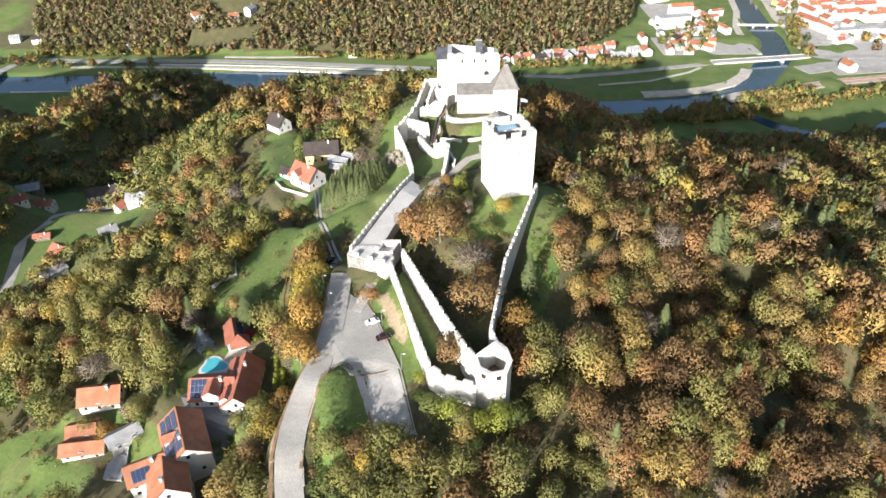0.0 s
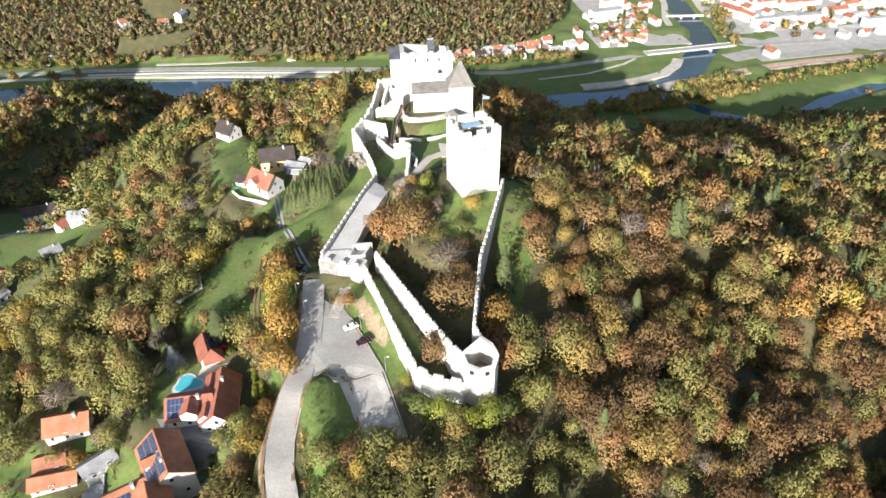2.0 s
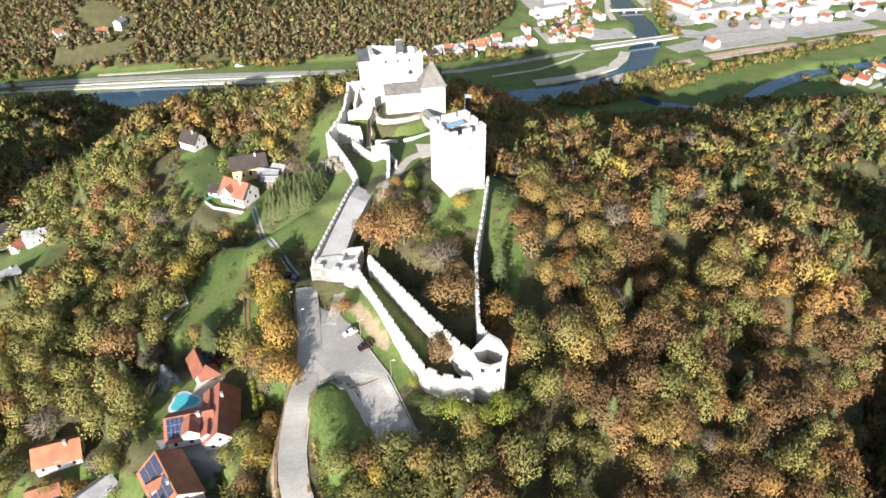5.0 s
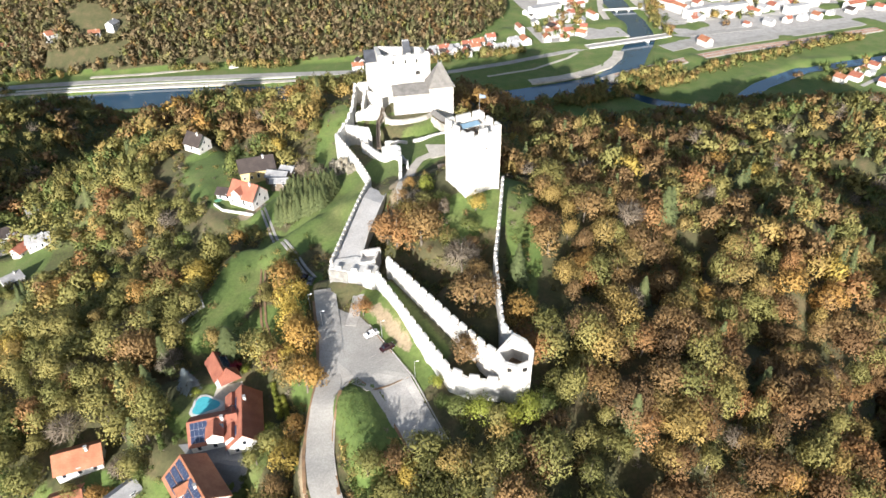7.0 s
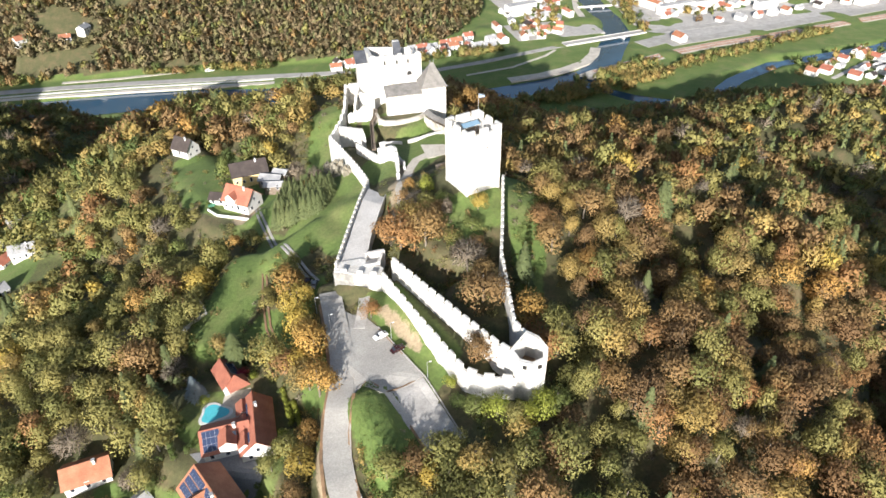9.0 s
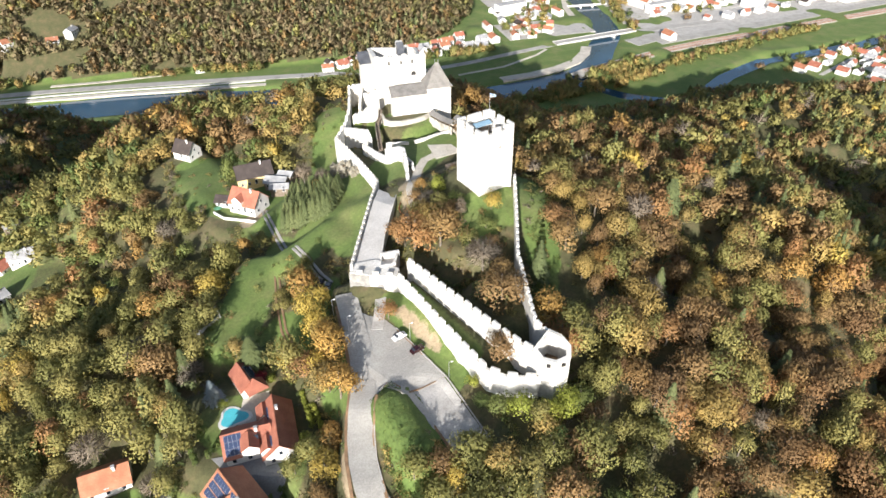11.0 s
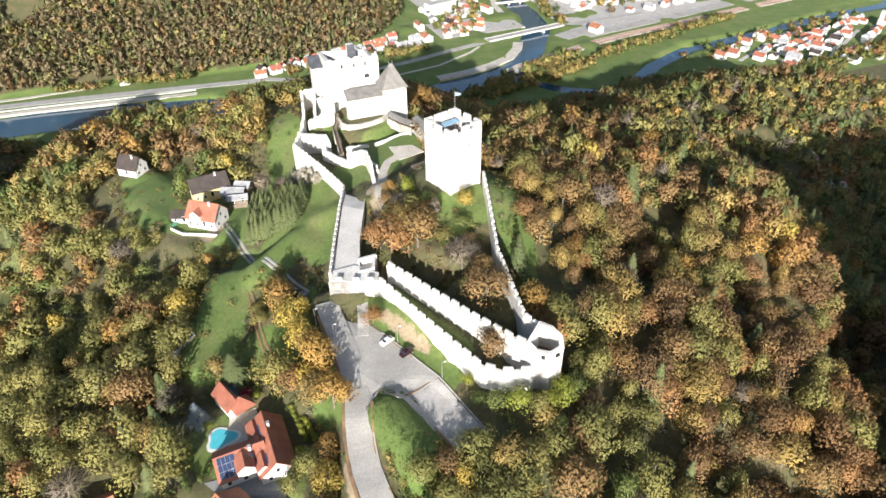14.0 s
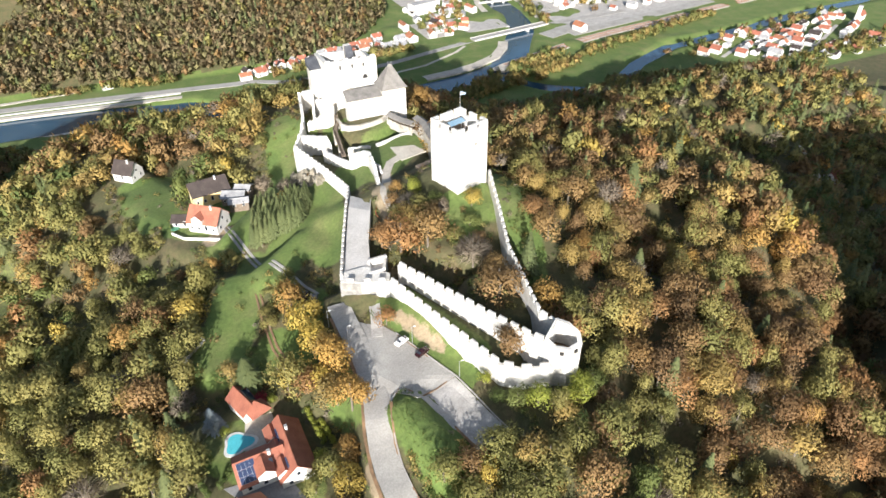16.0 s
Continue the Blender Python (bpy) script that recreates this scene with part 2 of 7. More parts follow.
def seg_dist(x, y, ax, ay, bx, by):
    dx, dy = bx - ax, by - ay
    u = np.clip(((x - ax) * dx + (y - ay) * dy) / (dx * dx + dy * dy + 1e-9), 0.0, 1.0)
    return np.hypot(x - ax - u * dx, y - ay - u * dy), u


def ridge(x, y, pts, slope, flat):
    """Height under a ridge line whose crest runs through pts, with a flat top and even sides."""
    z = np.full(np.shape(x), -1e3)
    for (ax, ay, az), (bx, by, bz) in zip(pts, pts[1:]):
        d, u = seg_dist(x, y, ax, ay, bx, by)
        fall = np.hypot(np.maximum(d - flat, 0), 6.0) - 6.0
        z = np.maximum(z, az + (bz - az) * u - slope * fall)
    return z


CASTLE_RIDGE = [(-14, -40, -75), (-14, 40, -42), (-10, 82, -16), (-6, 109, 1), (-6, 150, 5), (12, 182, 15), (4, 222, 4), (4, 285, 4), (0, 330, -14), (10, 420, -80)]
WEST_SPUR = [(-30, 130, -2), (-70, 126, -14), (-108, 124, -27), (-180, 110, -60), (-260, 60, -80)]
WEST_WOOD = [(-50, 172, -8), (-85, 168, -15), (-104, 160, -17), (-130, 185, -36)]
NORTH_SPUR = [(-30, 232, -4), (-66, 240, -14), (-96, 308, -21), (-112, 345, -27), (-122, 364, -34), (-160, 385, -61), (-200, 404, -90)]
EAST_WOOD = [(14, 126, 1), (40, 154, 0), (62, 190, -3), (95, 204, -8), (117, 182, -16), (115, 156, -11), (122, 132, -30), (126, 112, -40)]
EAST_SPUR = [(42, 106, -6), (62, 121, -4), (80, 115, -17), (94, 115, -23), (115, 116, -37), (128, 110, -48)]
EAST_LOBE = [(152, 270, -34), (163, 262, -35), (166, 240, -35), (160, 205, -31), (154, 182, -38)]
EAST_HILL = [(262, 480, -132), (318, 430, -106), (350, 405, -94), (395, 395, -86), (440, 386, -90), (560, 370, -122), (700, 360, -150)]
EAST_HILL_SPUR = [(360, 395, -92), (338, 340, -92), (306, 282, -106), (268, 236, -132)]
WEST_HILL = [(-330, 330, -100), (-302, 400, -72), (-266, 490, -66), (-246, 540, -84), (-228, 590, -125)]
BACK_WOOD = [(50, 185, -2), (58, 225, -6), (88, 243, -13), (118, 252, -26), (152, 270, -33)]
NORTH_WOOD = [(-8, 300, -5), (-32, 325, -9), (-66, 342, -20), (-92, 382, -34), (-112, 430, -62)]
SOUTH_WOOD = [(14, 90, -18), (50, 92, -13), (84, 108, -17), (96, 114, -23)]
# added hill out of view, shaped to shade the western river
UNSEEN_FAR_WEST = [(-820, 300, 0), (-600, 430, -12), (-520, 505, -38)]
# invented ridge outside the view; casts shade over WEST_HILL and the glen
UNSEEN_OUTER_WEST = [(-520, 60, 14), (-420, 120, 8), (-345, 200, -12), (-322, 258, -13), (-318, 288, -22)]
SOUTH_SLOPE = [(0, 60, -22), (46, 74, -20), (82, 80, -31), (105, 83, -43), (150, 70, -70), (240, 50, -95)]
# unseen ridge added to throw shade on the slopes north-east of it
UNSEEN_SOUTH_EAST = [(60, 8, -30), (95, 14, -8), (140, 22, 2), (200, 32, 2), (320, 60, -24)]
# ravines cut into the slopes: line with depths, half width
RAVINES = [([(108, 62, 12), (114, 84, 18), (120, 97, 22), (142, 103, 26), (156, 120, 24)], 19.0), ([(42, 146, 4), (70, 150, 11), (92, 166, 6)], 12.0), ([(26, 88, 4), (44, 74, 8), (64, 58, 12)], 13.0),
           ([(-128, 205, 8), (-170, 215, 20), (-230, 240, 12)], 24.0), ([(-186, 385, 2), (-176, 415, 34), (-174, 460, 58), (-168, 520, 50), (-160, 600, 24)], 40.0), ([(116, 224, 5), (132, 212, 10), (140, 190, 8)], 15.0)]
FOOT = [(-900, 892), (-390, 882), (-190, 872), (-80, 856), (60, 848), (150, 868), (195, 890), (275, 1005), (330, 1200), (420, 1600)]


def foot_y(x):
    return np.interp(x, [p[0] for p in FOOT], [p[1] for p in FOOT])


def vnoise(x, y, s, seed):
    """Smooth value noise on arrays."""
    gx, gy = np.floor(x / s), np.floor(y / s)
    fx, fy = x / s - gx, y / s - gy
    fx, fy = fx * fx * (3 - 2 * fx), fy * fy * (3 - 2 * fy)

    def h(i, j):
        v = np.sin(i * 127.1 + j * 311.7 + seed * 74.7) * 43758.5453
        return v - np.floor(v)
    return (h(gx, gy) * (1 - fx) + h(gx + 1, gy) * fx) * (1 - fy) + (h(gx, gy + 1) * (1 - fx) + h(gx + 1, gy + 1) * fx) * fy - 0.5


# levelled ground: from, to, height at both ends, half width, soft edge
PADS = [
    (-39, 78, -41.5, 98, -7.0, -3.8, 3.6, 5), (-41.5, 98, -38, 120, -3.8, -1.0, 3.6, 5), (-38, 120, -37, 158, -1.0, 1.0, 3.2, 4),
    (-30, 134, -20, 118, 0, -0.6, 8, 5), (-24, 112, -15, 99, -1.2, -2.0, 5, 4),
    (-32, 112, -29.5, 98, 2.0, 2.2, 2.2, 5),
    (-29, 158, -18, 192, 3.0, 5.0, 4, 4), (-14, 150, -3, 116, 4.5, 5.5, 4, 3), (2, 140, 6, 126, 8.0, 8.0, 4, 4),
    (2, 160, 12, 172, 11, 14, 7, 4), (15, 184, 16, 190, 15.6, 15.6, 8, 4), (0, 214, 4, 236, 6.0, 5.0, 7, 5), (10, 222, 18, 236, 5.9, 5.9, 7, 4), (-18, 214, -20, 246, 1.5, 0.5, 4, 3),
    (6, 262, 8, 285, 6.5, 8.0, 12, 5), (-10, 270, -10, 280, 4.0, 4.0, 6, 4),
    (-80, 130, -60, 118, -13.5, -13.5, 12, 6), (-98, 126, -110, 124, -22.5, -24, 6, 5), (-100, 112, -112, 112, -25, -26.5, 6, 5), (-88, 92, -70, 96, -22, -20, 10, 6),
    (-72, 238, -58, 250, -16.5, -16.0, 9, 5), (-98, 310, -92, 312, -23.5, -23.5, 5, 4),
    (-72, 162, -62, 186, -9.5, -7.0, 8, 8), (-48, 188, -36, 196, -4, -2, 6, 6),
    (-230, 305, -170, 295, -83, -72, 14, 18), (-260, 240, -225, 310, -92, -84, 12, 20), (-210, 240, -190, 250, -88, -84, 12, 18),
]


def height(x, y):
    x, y = np.asarray(x, float), np.asarray(y, float)
    layers = [ridge(x, y, CASTLE_RIDGE, 0.52, 12.0), ridge(x, y, WEST_SPUR, 0.42, 14.0), ridge(x, y, WEST_WOOD, 0.45, 10.0),
              ridge(x, y, NORTH_SPUR, 0.66, 7.0), ridge(x, y, EAST_WOOD, 0.78, 9.0), ridge(x, y, SOUTH_WOOD, 0.55, 10.0),
              ridge(x, y, SOUTH_SLOPE, 0.8, 6.0), ridge(x, y, UNSEEN_FAR_WEST, 0.95, 8.0), ridge(x, y, UNSEEN_OUTER_WEST, 0.95, 6.0), ridge(x, y, UNSEEN_SOUTH_EAST, 0.78, 6.0), ridge(x, y, EAST_SPUR, 0.75, 6.0), ridge(x, y, EAST_LOBE, 0.72, 6.0), ridge(x, y, EAST_HILL, 0.46, 8.0),
              ridge(x, y, EAST_HILL_SPUR, 0.5, 10.0), ridge(x, y, WEST_HILL, 0.72, 4.0), ridge(x, y, NORTH_WOOD, 0.55, 5.0), ridge(x, y, BACK_WOOD, 0.55, 8.0)]
    glen = -86.0 - 0.06 * np.maximum(y - 250, 0) - 0.35 * np.maximum(y - 470, 0) + 14 * vnoise(x, y, 120.0, 3)
    layers.append(np.where(x < -60, np.maximum(glen, VALLEY), VALLEY))
    k = 0.28
    top = np.maximum.reduce(layers)
    z = top + np.log(sum(np.exp(np.maximum(k * (l - top), -40)) for l in layers)) / k - 0.6 / k * 1.0
    z = z + (5.0 + 5.0 * np.clip((x - 45) / 30, 0, 1)) * vnoise(x, y, 42.0, 1) + 2.2 * vnoise(x, y, 17.0, 2)
    for line, half in RAVINES:
        cut = np.zeros(np.shape(z))
        for (ax, ay, ad), (bx, by, bd) in zip(line, line[1:]):
            d, u = seg_dist(x, y, ax, ay, bx, by)
            cut = np.maximum(cut, (ad + (bd - ad) * u) * np.clip(1 - d / half, 0, 1) ** 1.3)
        z = z - cut
    # river plain and the hills beyond it
    beyond = y - foot_y(x)
    hill = VALLEY + np.maximum(beyond, 0) * (0.50 + 0.16 * vnoise(x, y, 170.0, 5)) + np.where(beyond > 0, 14 * vnoise(x, y, 90.0, 6), 0)
    hill = np.where(x < -380, VALLEY + (hill - VALLEY) * 0.45, hill)
    z = np.maximum(z, VALLEY)
    z = np.where(beyond > 0, np.maximum(hill, VALLEY), z)
    for ax, ay, bx, by, az, bz, r, soft in PADS:
        d, u = seg_dist(x, y, ax, ay, bx, by)
        w = np.clip((d - r) / soft, 0, 1)
        w = w * w * (3 - 2 * w)
        z = z * w + (az + (bz - az) * u) * (1 - w)
    # the river beds
    for line, half, depth in ((RIVER_LINE, 16.0, 6.0), (WEST_RIVER, 26.0, 6.0), (STREAM, 7.0, 6.0)):
        d = np.min([seg_dist(x, y, a[0], a[1], b[0], b[1])[0] for a, b in zip(line, line[1:])], axis=0)
        z = np.where(y > 540, z - depth * np.clip((half + 8 - d) / 10, 0, 1), z)
    return z


RIVER_LINE = [(-60, 765), (0, 735), (60, 706), (130, 692), (210, 698), (260, 704), (297, 711), (334, 724), (373, 762), (398, 800), (438, 855), (458, 920), (466, 990), (491, 1130), (520, 1300)]
WEST_RIVER = [(-900, 775), (-545, 784), (-350, 794), (-230, 792), (-140, 778), (-60, 757)]
STREAM = [(300, 712), (352, 640), (400, 606), (440, 618), (500, 659), (579, 691), (709, 703), (870, 724), (1300, 760)]


def hz(x, y):
    return float(height(np.array([x]), np.array([y]))[0])


def axis(breaks):
    out = []
    for a, b, step in breaks:
        out.extend(np.arange(a, b, step))
    return np.array(out + [breaks[-1][1]])


# open ground: meadows, gardens, verges (from, to, half width)
MEADOWS = [(-30, 186, -26, 214, 7), (-26, 214, -33, 252, 8), (-33, 252, -27, 292, 6), (-44, 205, -32, 205, 7), (-32.5, 115, -29, 92, 6), (6, 160, 10, 166, 5), (-73, 158, -60, 190, 8), (-60, 190, -56, 208, 5), (-50, 190, -34, 200, 9), (-36, 205, -30, 245, 7), (-60, 225, -48, 232, 10), (-64, 246, -70, 250, 14),
           (-88, 285, -78, 300, 12), (-40, 128, -26, 106, 9), (-14, 128, -16, 116, 4), (-22, 148, -12, 120, 6), (10, 170, 18, 172, 9), (-4, 225, 10, 238, 14),
           (-74, 130, -70, 126, 9), (-66, 108, -64, 112, 9), (-102, 118, -84, 106, 5), (-230, 310, -196, 304, 15), (-262, 338, -222, 350, 20), (-255, 260, -232, 300, 14), (-140, 112, -118, 118, 5),
           (-30, 250, -24, 262, 8), (-20, 268, -25, 296, 7), (-52, 148, -43, 168, 6), (-62, 152, -56, 160, 5), (-84, 262, -92, 300, 9), (17, 128, 24, 150, 4), (24, 150, 34, 192, 5.5), (-6, 262, 20, 256, 6), (-126, 106, -104, 100, 6)]
BARE = [(-66, 232, -60, 236, 4), (-84, 165, -80, 176, 3), (38, 200, 42, 210, 3), (-11, 172, -9, 200, 2), (-6, 200, -1, 216, 3), (-46.4, 92, -45.8, 104, 1), (-23, 144, -16, 128, 1.6)]


def near_any(x, y, rows, grow=0.0):
    best = np.full(np.shape(x), 1e3)
    for ax, ay, bx, by, r in rows:
        best = np.minimum(best, seg_dist(x, y, ax, ay, bx, by)[0] - r - grow)
    return best


def build_ground():
    xs = axis([(-5000, -1000, 250), (-1000, -420, 20), (-420, -150, 6), (-150, 110, 2.0), (110, 560, 5), (560, 900, 10), (900, 5000, 250)])
    ys = axis([(-3000, -200, 200), (-200, 40, 10), (40, 340, 2.0), (340, 580, 6), (580, 1010, 5), (1010, 1320, 10), (1320, 5000, 250)])
    gx, gy = np.meshgrid(xs, ys)
    gz = height(gx, gy)
    nx, ny = len(xs), len(ys)
    idx = np.arange(nx * ny).reshape(ny, nx)
    quads = np.stack([idx[:-1, :-1], idx[:-1, 1:], idx[1:, 1:], idx[1:, :-1]], -1).reshape(-1, 4)
    me = bpy.data.meshes.new("ground")
    me.vertices.add(nx * ny)
    me.vertices.foreach_set("co", np.stack([gx, gy, gz], -1).ravel())
    me.loops.add(quads.size)
    me.loops.foreach_set("vertex_index", quads.ravel())
    me.polygons.add(len(quads))
    me.polygons.foreach_set("loop_start", np.arange(0, quads.size, 4))
    me.polygons.foreach_set("use_smooth", np.ones(len(quads), bool))
    me.update()
    grass = np.clip(0.5 - near_any(gx, gy, MEADOWS) / 3.0, 0, 1)
    flat = ((gz < VALLEY + 4) & (gy > 540)).astype(float)
    meadow_far = np.clip(vnoise(gx, gy, 140.0, 9) * 8 - 2.7, 0, 1) * ((gx < -420) & (gy > 900))
    grass = np.maximum(np.maximum(grass, flat), meadow_far)
    grass = np.maximum(grass, 0.45 * ((gx < -150) & (gy > 150) & (gy < 640)))
    bare = np.clip(0.5 - near_any(gx, gy, BARE) / 2.0, 0, 1)
    col = me.color_attributes.new("cover", "FLOAT_COLOR", "POINT")
    col.data.foreach_set("color", np.stack([grass, bare, np.zeros_like(bare), np.ones_like(bare)], -1).ravel())
    me.materials.append(GROUND)
    return tagged(new("ground", me), "wooded autumn hillside with green meadows above a river plain", "ground", kind="structure")


build_ground()

# ---- building tools ----
def thing(name, at, label, category, group="", kind="", turn=0.0):
    e = new(name)
    e.matrix_basis = pose(*at, 0, 0, turn)
    return tagged(e, label, category, group, kind)


def finish(me, material):
    me.materials.append(material)
    return me


def part(name, bm, material, parent=None, label="", m=None):
    """Links a bmesh as one mesh object, under a thing or part if given."""
    me = bpy.data.meshes.new(name)
    bm.to_mesh(me)
    bm.free()
    me.materials.append(material)
    return shared(name, me, parent, label, m)


def shared(name, me, parent=None, label="", m=None):
    ob = new(name, me)
    if parent:
        ob.parent = parent
    if m:
        ob.matrix_basis = m
    if label:
        ob["label"] = label
    return ob


def prism(poly, z0, z1, bevel=0.0, bm=None):
    """An upright prism over a polygon; z0 and z1 are numbers or one height a corner."""
    bm = bm or bmesh.new()
    n = len(poly)
    lo = [z0] * n if isinstance(z0, (int, float)) else z0
    hi = [z1] * n if isinstance(z1, (int, float)) else z1
    area = sum(poly[i][0] * poly[(i + 1) % n][1] - poly[(i + 1) % n][0] * poly[i][1] for i in range(n))
    if area < 0:
        poly, lo, hi = poly[::-1], lo[::-1], hi[::-1]
    a = [bm.verts.new((p[0], p[1], z)) for p, z in zip(poly, lo)]
    b = [bm.verts.new((p[0], p[1], z)) for p, z in zip(poly, hi)]
    faces = [bm.faces.new(a[::-1]), bm.faces.new(b)]
    for i in range(n):
        j = (i + 1) % n
        faces.append(bm.faces.new((a[i], a[j], b[j], b[i])))
    if bevel:
        bmesh.ops.bevel(bm, geom=bm.edges[:], offset=bevel, segments=1, affect="EDGES")
    return bm


def box(x0, x1, y0, y1, z0, z1, bevel=0.0, bm=None):
    return prism([(x0, y0), (x1, y0), (x1, y1), (x0, y1)], z0, z1, bevel, bm)


def mesh_of(bm, name, material):
    me = bpy.data.meshes.new(name)
    bm.to_mesh(me)
    bm.free()
    me.materials.append(material)
    return me


def offset_line(pts, d):
    """The line moved sideways by d, to its left."""
    out = []
    for i, p in enumerate(pts):
        a, b = pts[max(i - 1, 0)], pts[min(i + 1, len(pts) - 1)]
        t = Vector((b[0] - a[0], b[1] - a[1])).normalized()
        out.append((p[0] - t.y * d, p[1] + t.x * d))
    return out


def strip(pts, half, lift, thick, step=3.0, bm=None, follow=True):
    """A slab along a line that lies on the ground."""
    bm = bm or bmesh.new()
    line = []
    for a, b in zip(pts, pts[1:]):
        n = max(1, int(math.hypot(b[0] - a[0], b[1] - a[1]) / step))
        line += [(a[0] + (b[0] - a[0]) * i / n, a[1] + (b[1] - a[1]) * i / n) for i in range(n)]
    line.append(pts[-1][:2])
    left, right = offset_line(line, half), offset_line(line, -half)
    rows = []
    raw = [max(hz(*c), (hz(*l) + hz(*r)) / 2) for c, l, r in zip(line, left, right)]
    smooth = [sum(raw[max(i - 2, 0):i + 3]) / len(raw[max(i - 2, 0):i + 3]) for i in range(len(raw))]
    for c, l, r, zc in zip(line, left, right, smooth):
        zl = zr = zc + lift
        rows.append([bm.verts.new((l[0], l[1], zl)), bm.verts.new((r[0], r[1], zr)), bm.verts.new((r[0], r[1], zr - thick)), bm.verts.new((l[0], l[1], zl - thick))])
    for p, q in zip(rows, rows[1:]):
        for i in range(4):
            j = (i + 1) % 4
            bm.faces.new((p[i], p[j], q[j], q[i]))
    bm.faces.new(rows[0][::-1])
    bm.faces.new(rows[-1])
    bmesh.ops.recalc_face_normals(bm, faces=bm.faces[:])
    return bm


def gable(w, d, eave, top, over=0.4, thick=0.22):
    """Two roof slabs over a w by d plan with the ridge along x; returns a bmesh for each side."""
    out = []
    for s in (-1, 1):
        bm = bmesh.new()
        rise = (top - eave) / (d / 2)
        ye = s * (d / 2 + over)
        ze = eave - rise * over
        a = [(-w / 2 - over, 0, top), (w / 2 + over, 0, top), (w / 2 + over, ye, ze), (-w / 2 - over, ye, ze)]
        lo = [bm.verts.new((x, y, z)) for x, y, z in a]
        hi = [bm.verts.new((x, y, z + thick)) for x, y, z in a]
        bm.faces.new(lo)
        bm.faces.new(hi[::-1])
        for i in range(4):
            j = (i + 1) % 4
            bm.faces.new((lo[i], hi[i], hi[j], lo[j]))
        bmesh.ops.recalc_face_normals(bm, faces=bm.faces[:])
        out.append(bm)
    return out


def gable_body(w, d, z0, eave, top):
    bm = bmesh.new()
    ends = []
    for x in (-w / 2, w / 2):
        ends.append([bm.verts.new(p) for p in ((x, -d / 2, z0), (x, d / 2, z0), (x, d / 2, eave), (x, 0, top), (x, -d / 2, eave))])
    bm.faces.new(ends[0])
    bm.faces.new(ends[1][::-1])
    for i in range(5):
        j = (i + 1) % 5
        bm.faces.new((ends[0][i], ends[1][i], ends[1][j], ends[0][j]))
    bmesh.ops.recalc_face_normals(bm, faces=bm.faces[:])
    return bm

# ---- the castle ----
def roughen(bm, amount, cuts=2, seed=0):
    """Breaks up long faces and pushes the corners about, for old masonry."""
    if cuts:
        bmesh.ops.subdivide_edges(bm, edges=[e for e in bm.edges if e.calc_length() > 2.0], cuts=cuts, use_grid_fill=True)
    for v in bm.verts:
        v.co += noise.noise_vector(v.co * 0.7 + Vector((seed, 0, 0))) * amount
    return bm


def wall_body(pts, thick, bases, tops, name, parent, material, amount=0.06, seed=0, ragged=0.0):
    line = [(p[0], p[1]) for p in pts]
    if ragged:
        rng = random.Random(seed)
        fine, fb, ft = [], [], []
        for i in range(len(line) - 1):
            n = max(1, int(math.hypot(line[i + 1][0] - line[i][0], line[i + 1][1] - line[i][1]) / 1.1))
            for k in range(n + (i == len(line) - 2)):
                u = k / n
                fine.append((line[i][0] + (line[i + 1][0] - line[i][0]) * u, line[i][1] + (line[i + 1][1] - line[i][1]) * u))
                fb.append(bases[i] + (bases[i + 1] - bases[i]) * u)
                ft.append(tops[i] + (tops[i + 1] - tops[i]) * u + rng.uniform(-ragged, ragged))
        line, bases, tops = fine, fb, ft
    left, right = offset_line(line, thick / 2), offset_line(line, -thick / 2)
    bm = bmesh.new()
    rows = []
    for i in range(len(line)):
        rows.append([bm.verts.new((*left[i], bases[i])), bm.verts.new((*right[i], bases[i])), bm.verts.new((*right[i], tops[i])), bm.verts.new((*left[i], tops[i]))])
    for p, q in zip(rows, rows[1:]):
        for i in range(4):
            j = (i + 1) % 4
            bm.faces.new((p[i], p[j], q[j], q[i]))
    bm.faces.new(rows[0][::-1])
    bm.faces.new(rows[-1])
    bmesh.ops.recalc_face_normals(bm, faces=bm.faces[:])
    return part(name, roughen(bm, amount, 0 if ragged else 2, seed), material, parent)


def merlon_mesh(name, long, thick, high):
    """A merlon with a sloping two-sided cap."""
    bm = bmesh.new()
    prof = [(-thick / 2, 0), (thick / 2, 0), (thick / 2, high * 0.94), (0, high), (-thick / 2, high * 0.94)]
    ends = [[bm.verts.new((x, y, z)) for y, z in prof] for x in (-long / 2, long / 2)]
    bm.faces.new(ends[0])
    bm.faces.new(ends[1][::-1])
    for i in range(5):
        j = (i + 1) % 5
        bm.faces.new((ends[0][i], ends[1][i], ends[1][j], ends[0][j]))
    bmesh.ops.recalc_face_normals(bm, faces=bm.faces[:])
    bmesh.ops.bevel(bm, geom=bm.edges[:], offset=0.05, segments=1, affect="EDGES")
    return mesh_of(bm, name, COPING)


def along(pts, s):
    for a, b in zip(pts, pts[1:]):
        n = math.hypot(b[0] - a[0], b[1] - a[1])
        if s <= n or b is pts[-1]:
            u = s / n
            return (a[0] + (b[0] - a[0]) * u, a[1] + (b[1] - a[1]) * u, a[2] + (b[2] - a[2]) * u), math.degrees(math.atan2(b[1] - a[1], b[0] - a[0]))
        s -= n


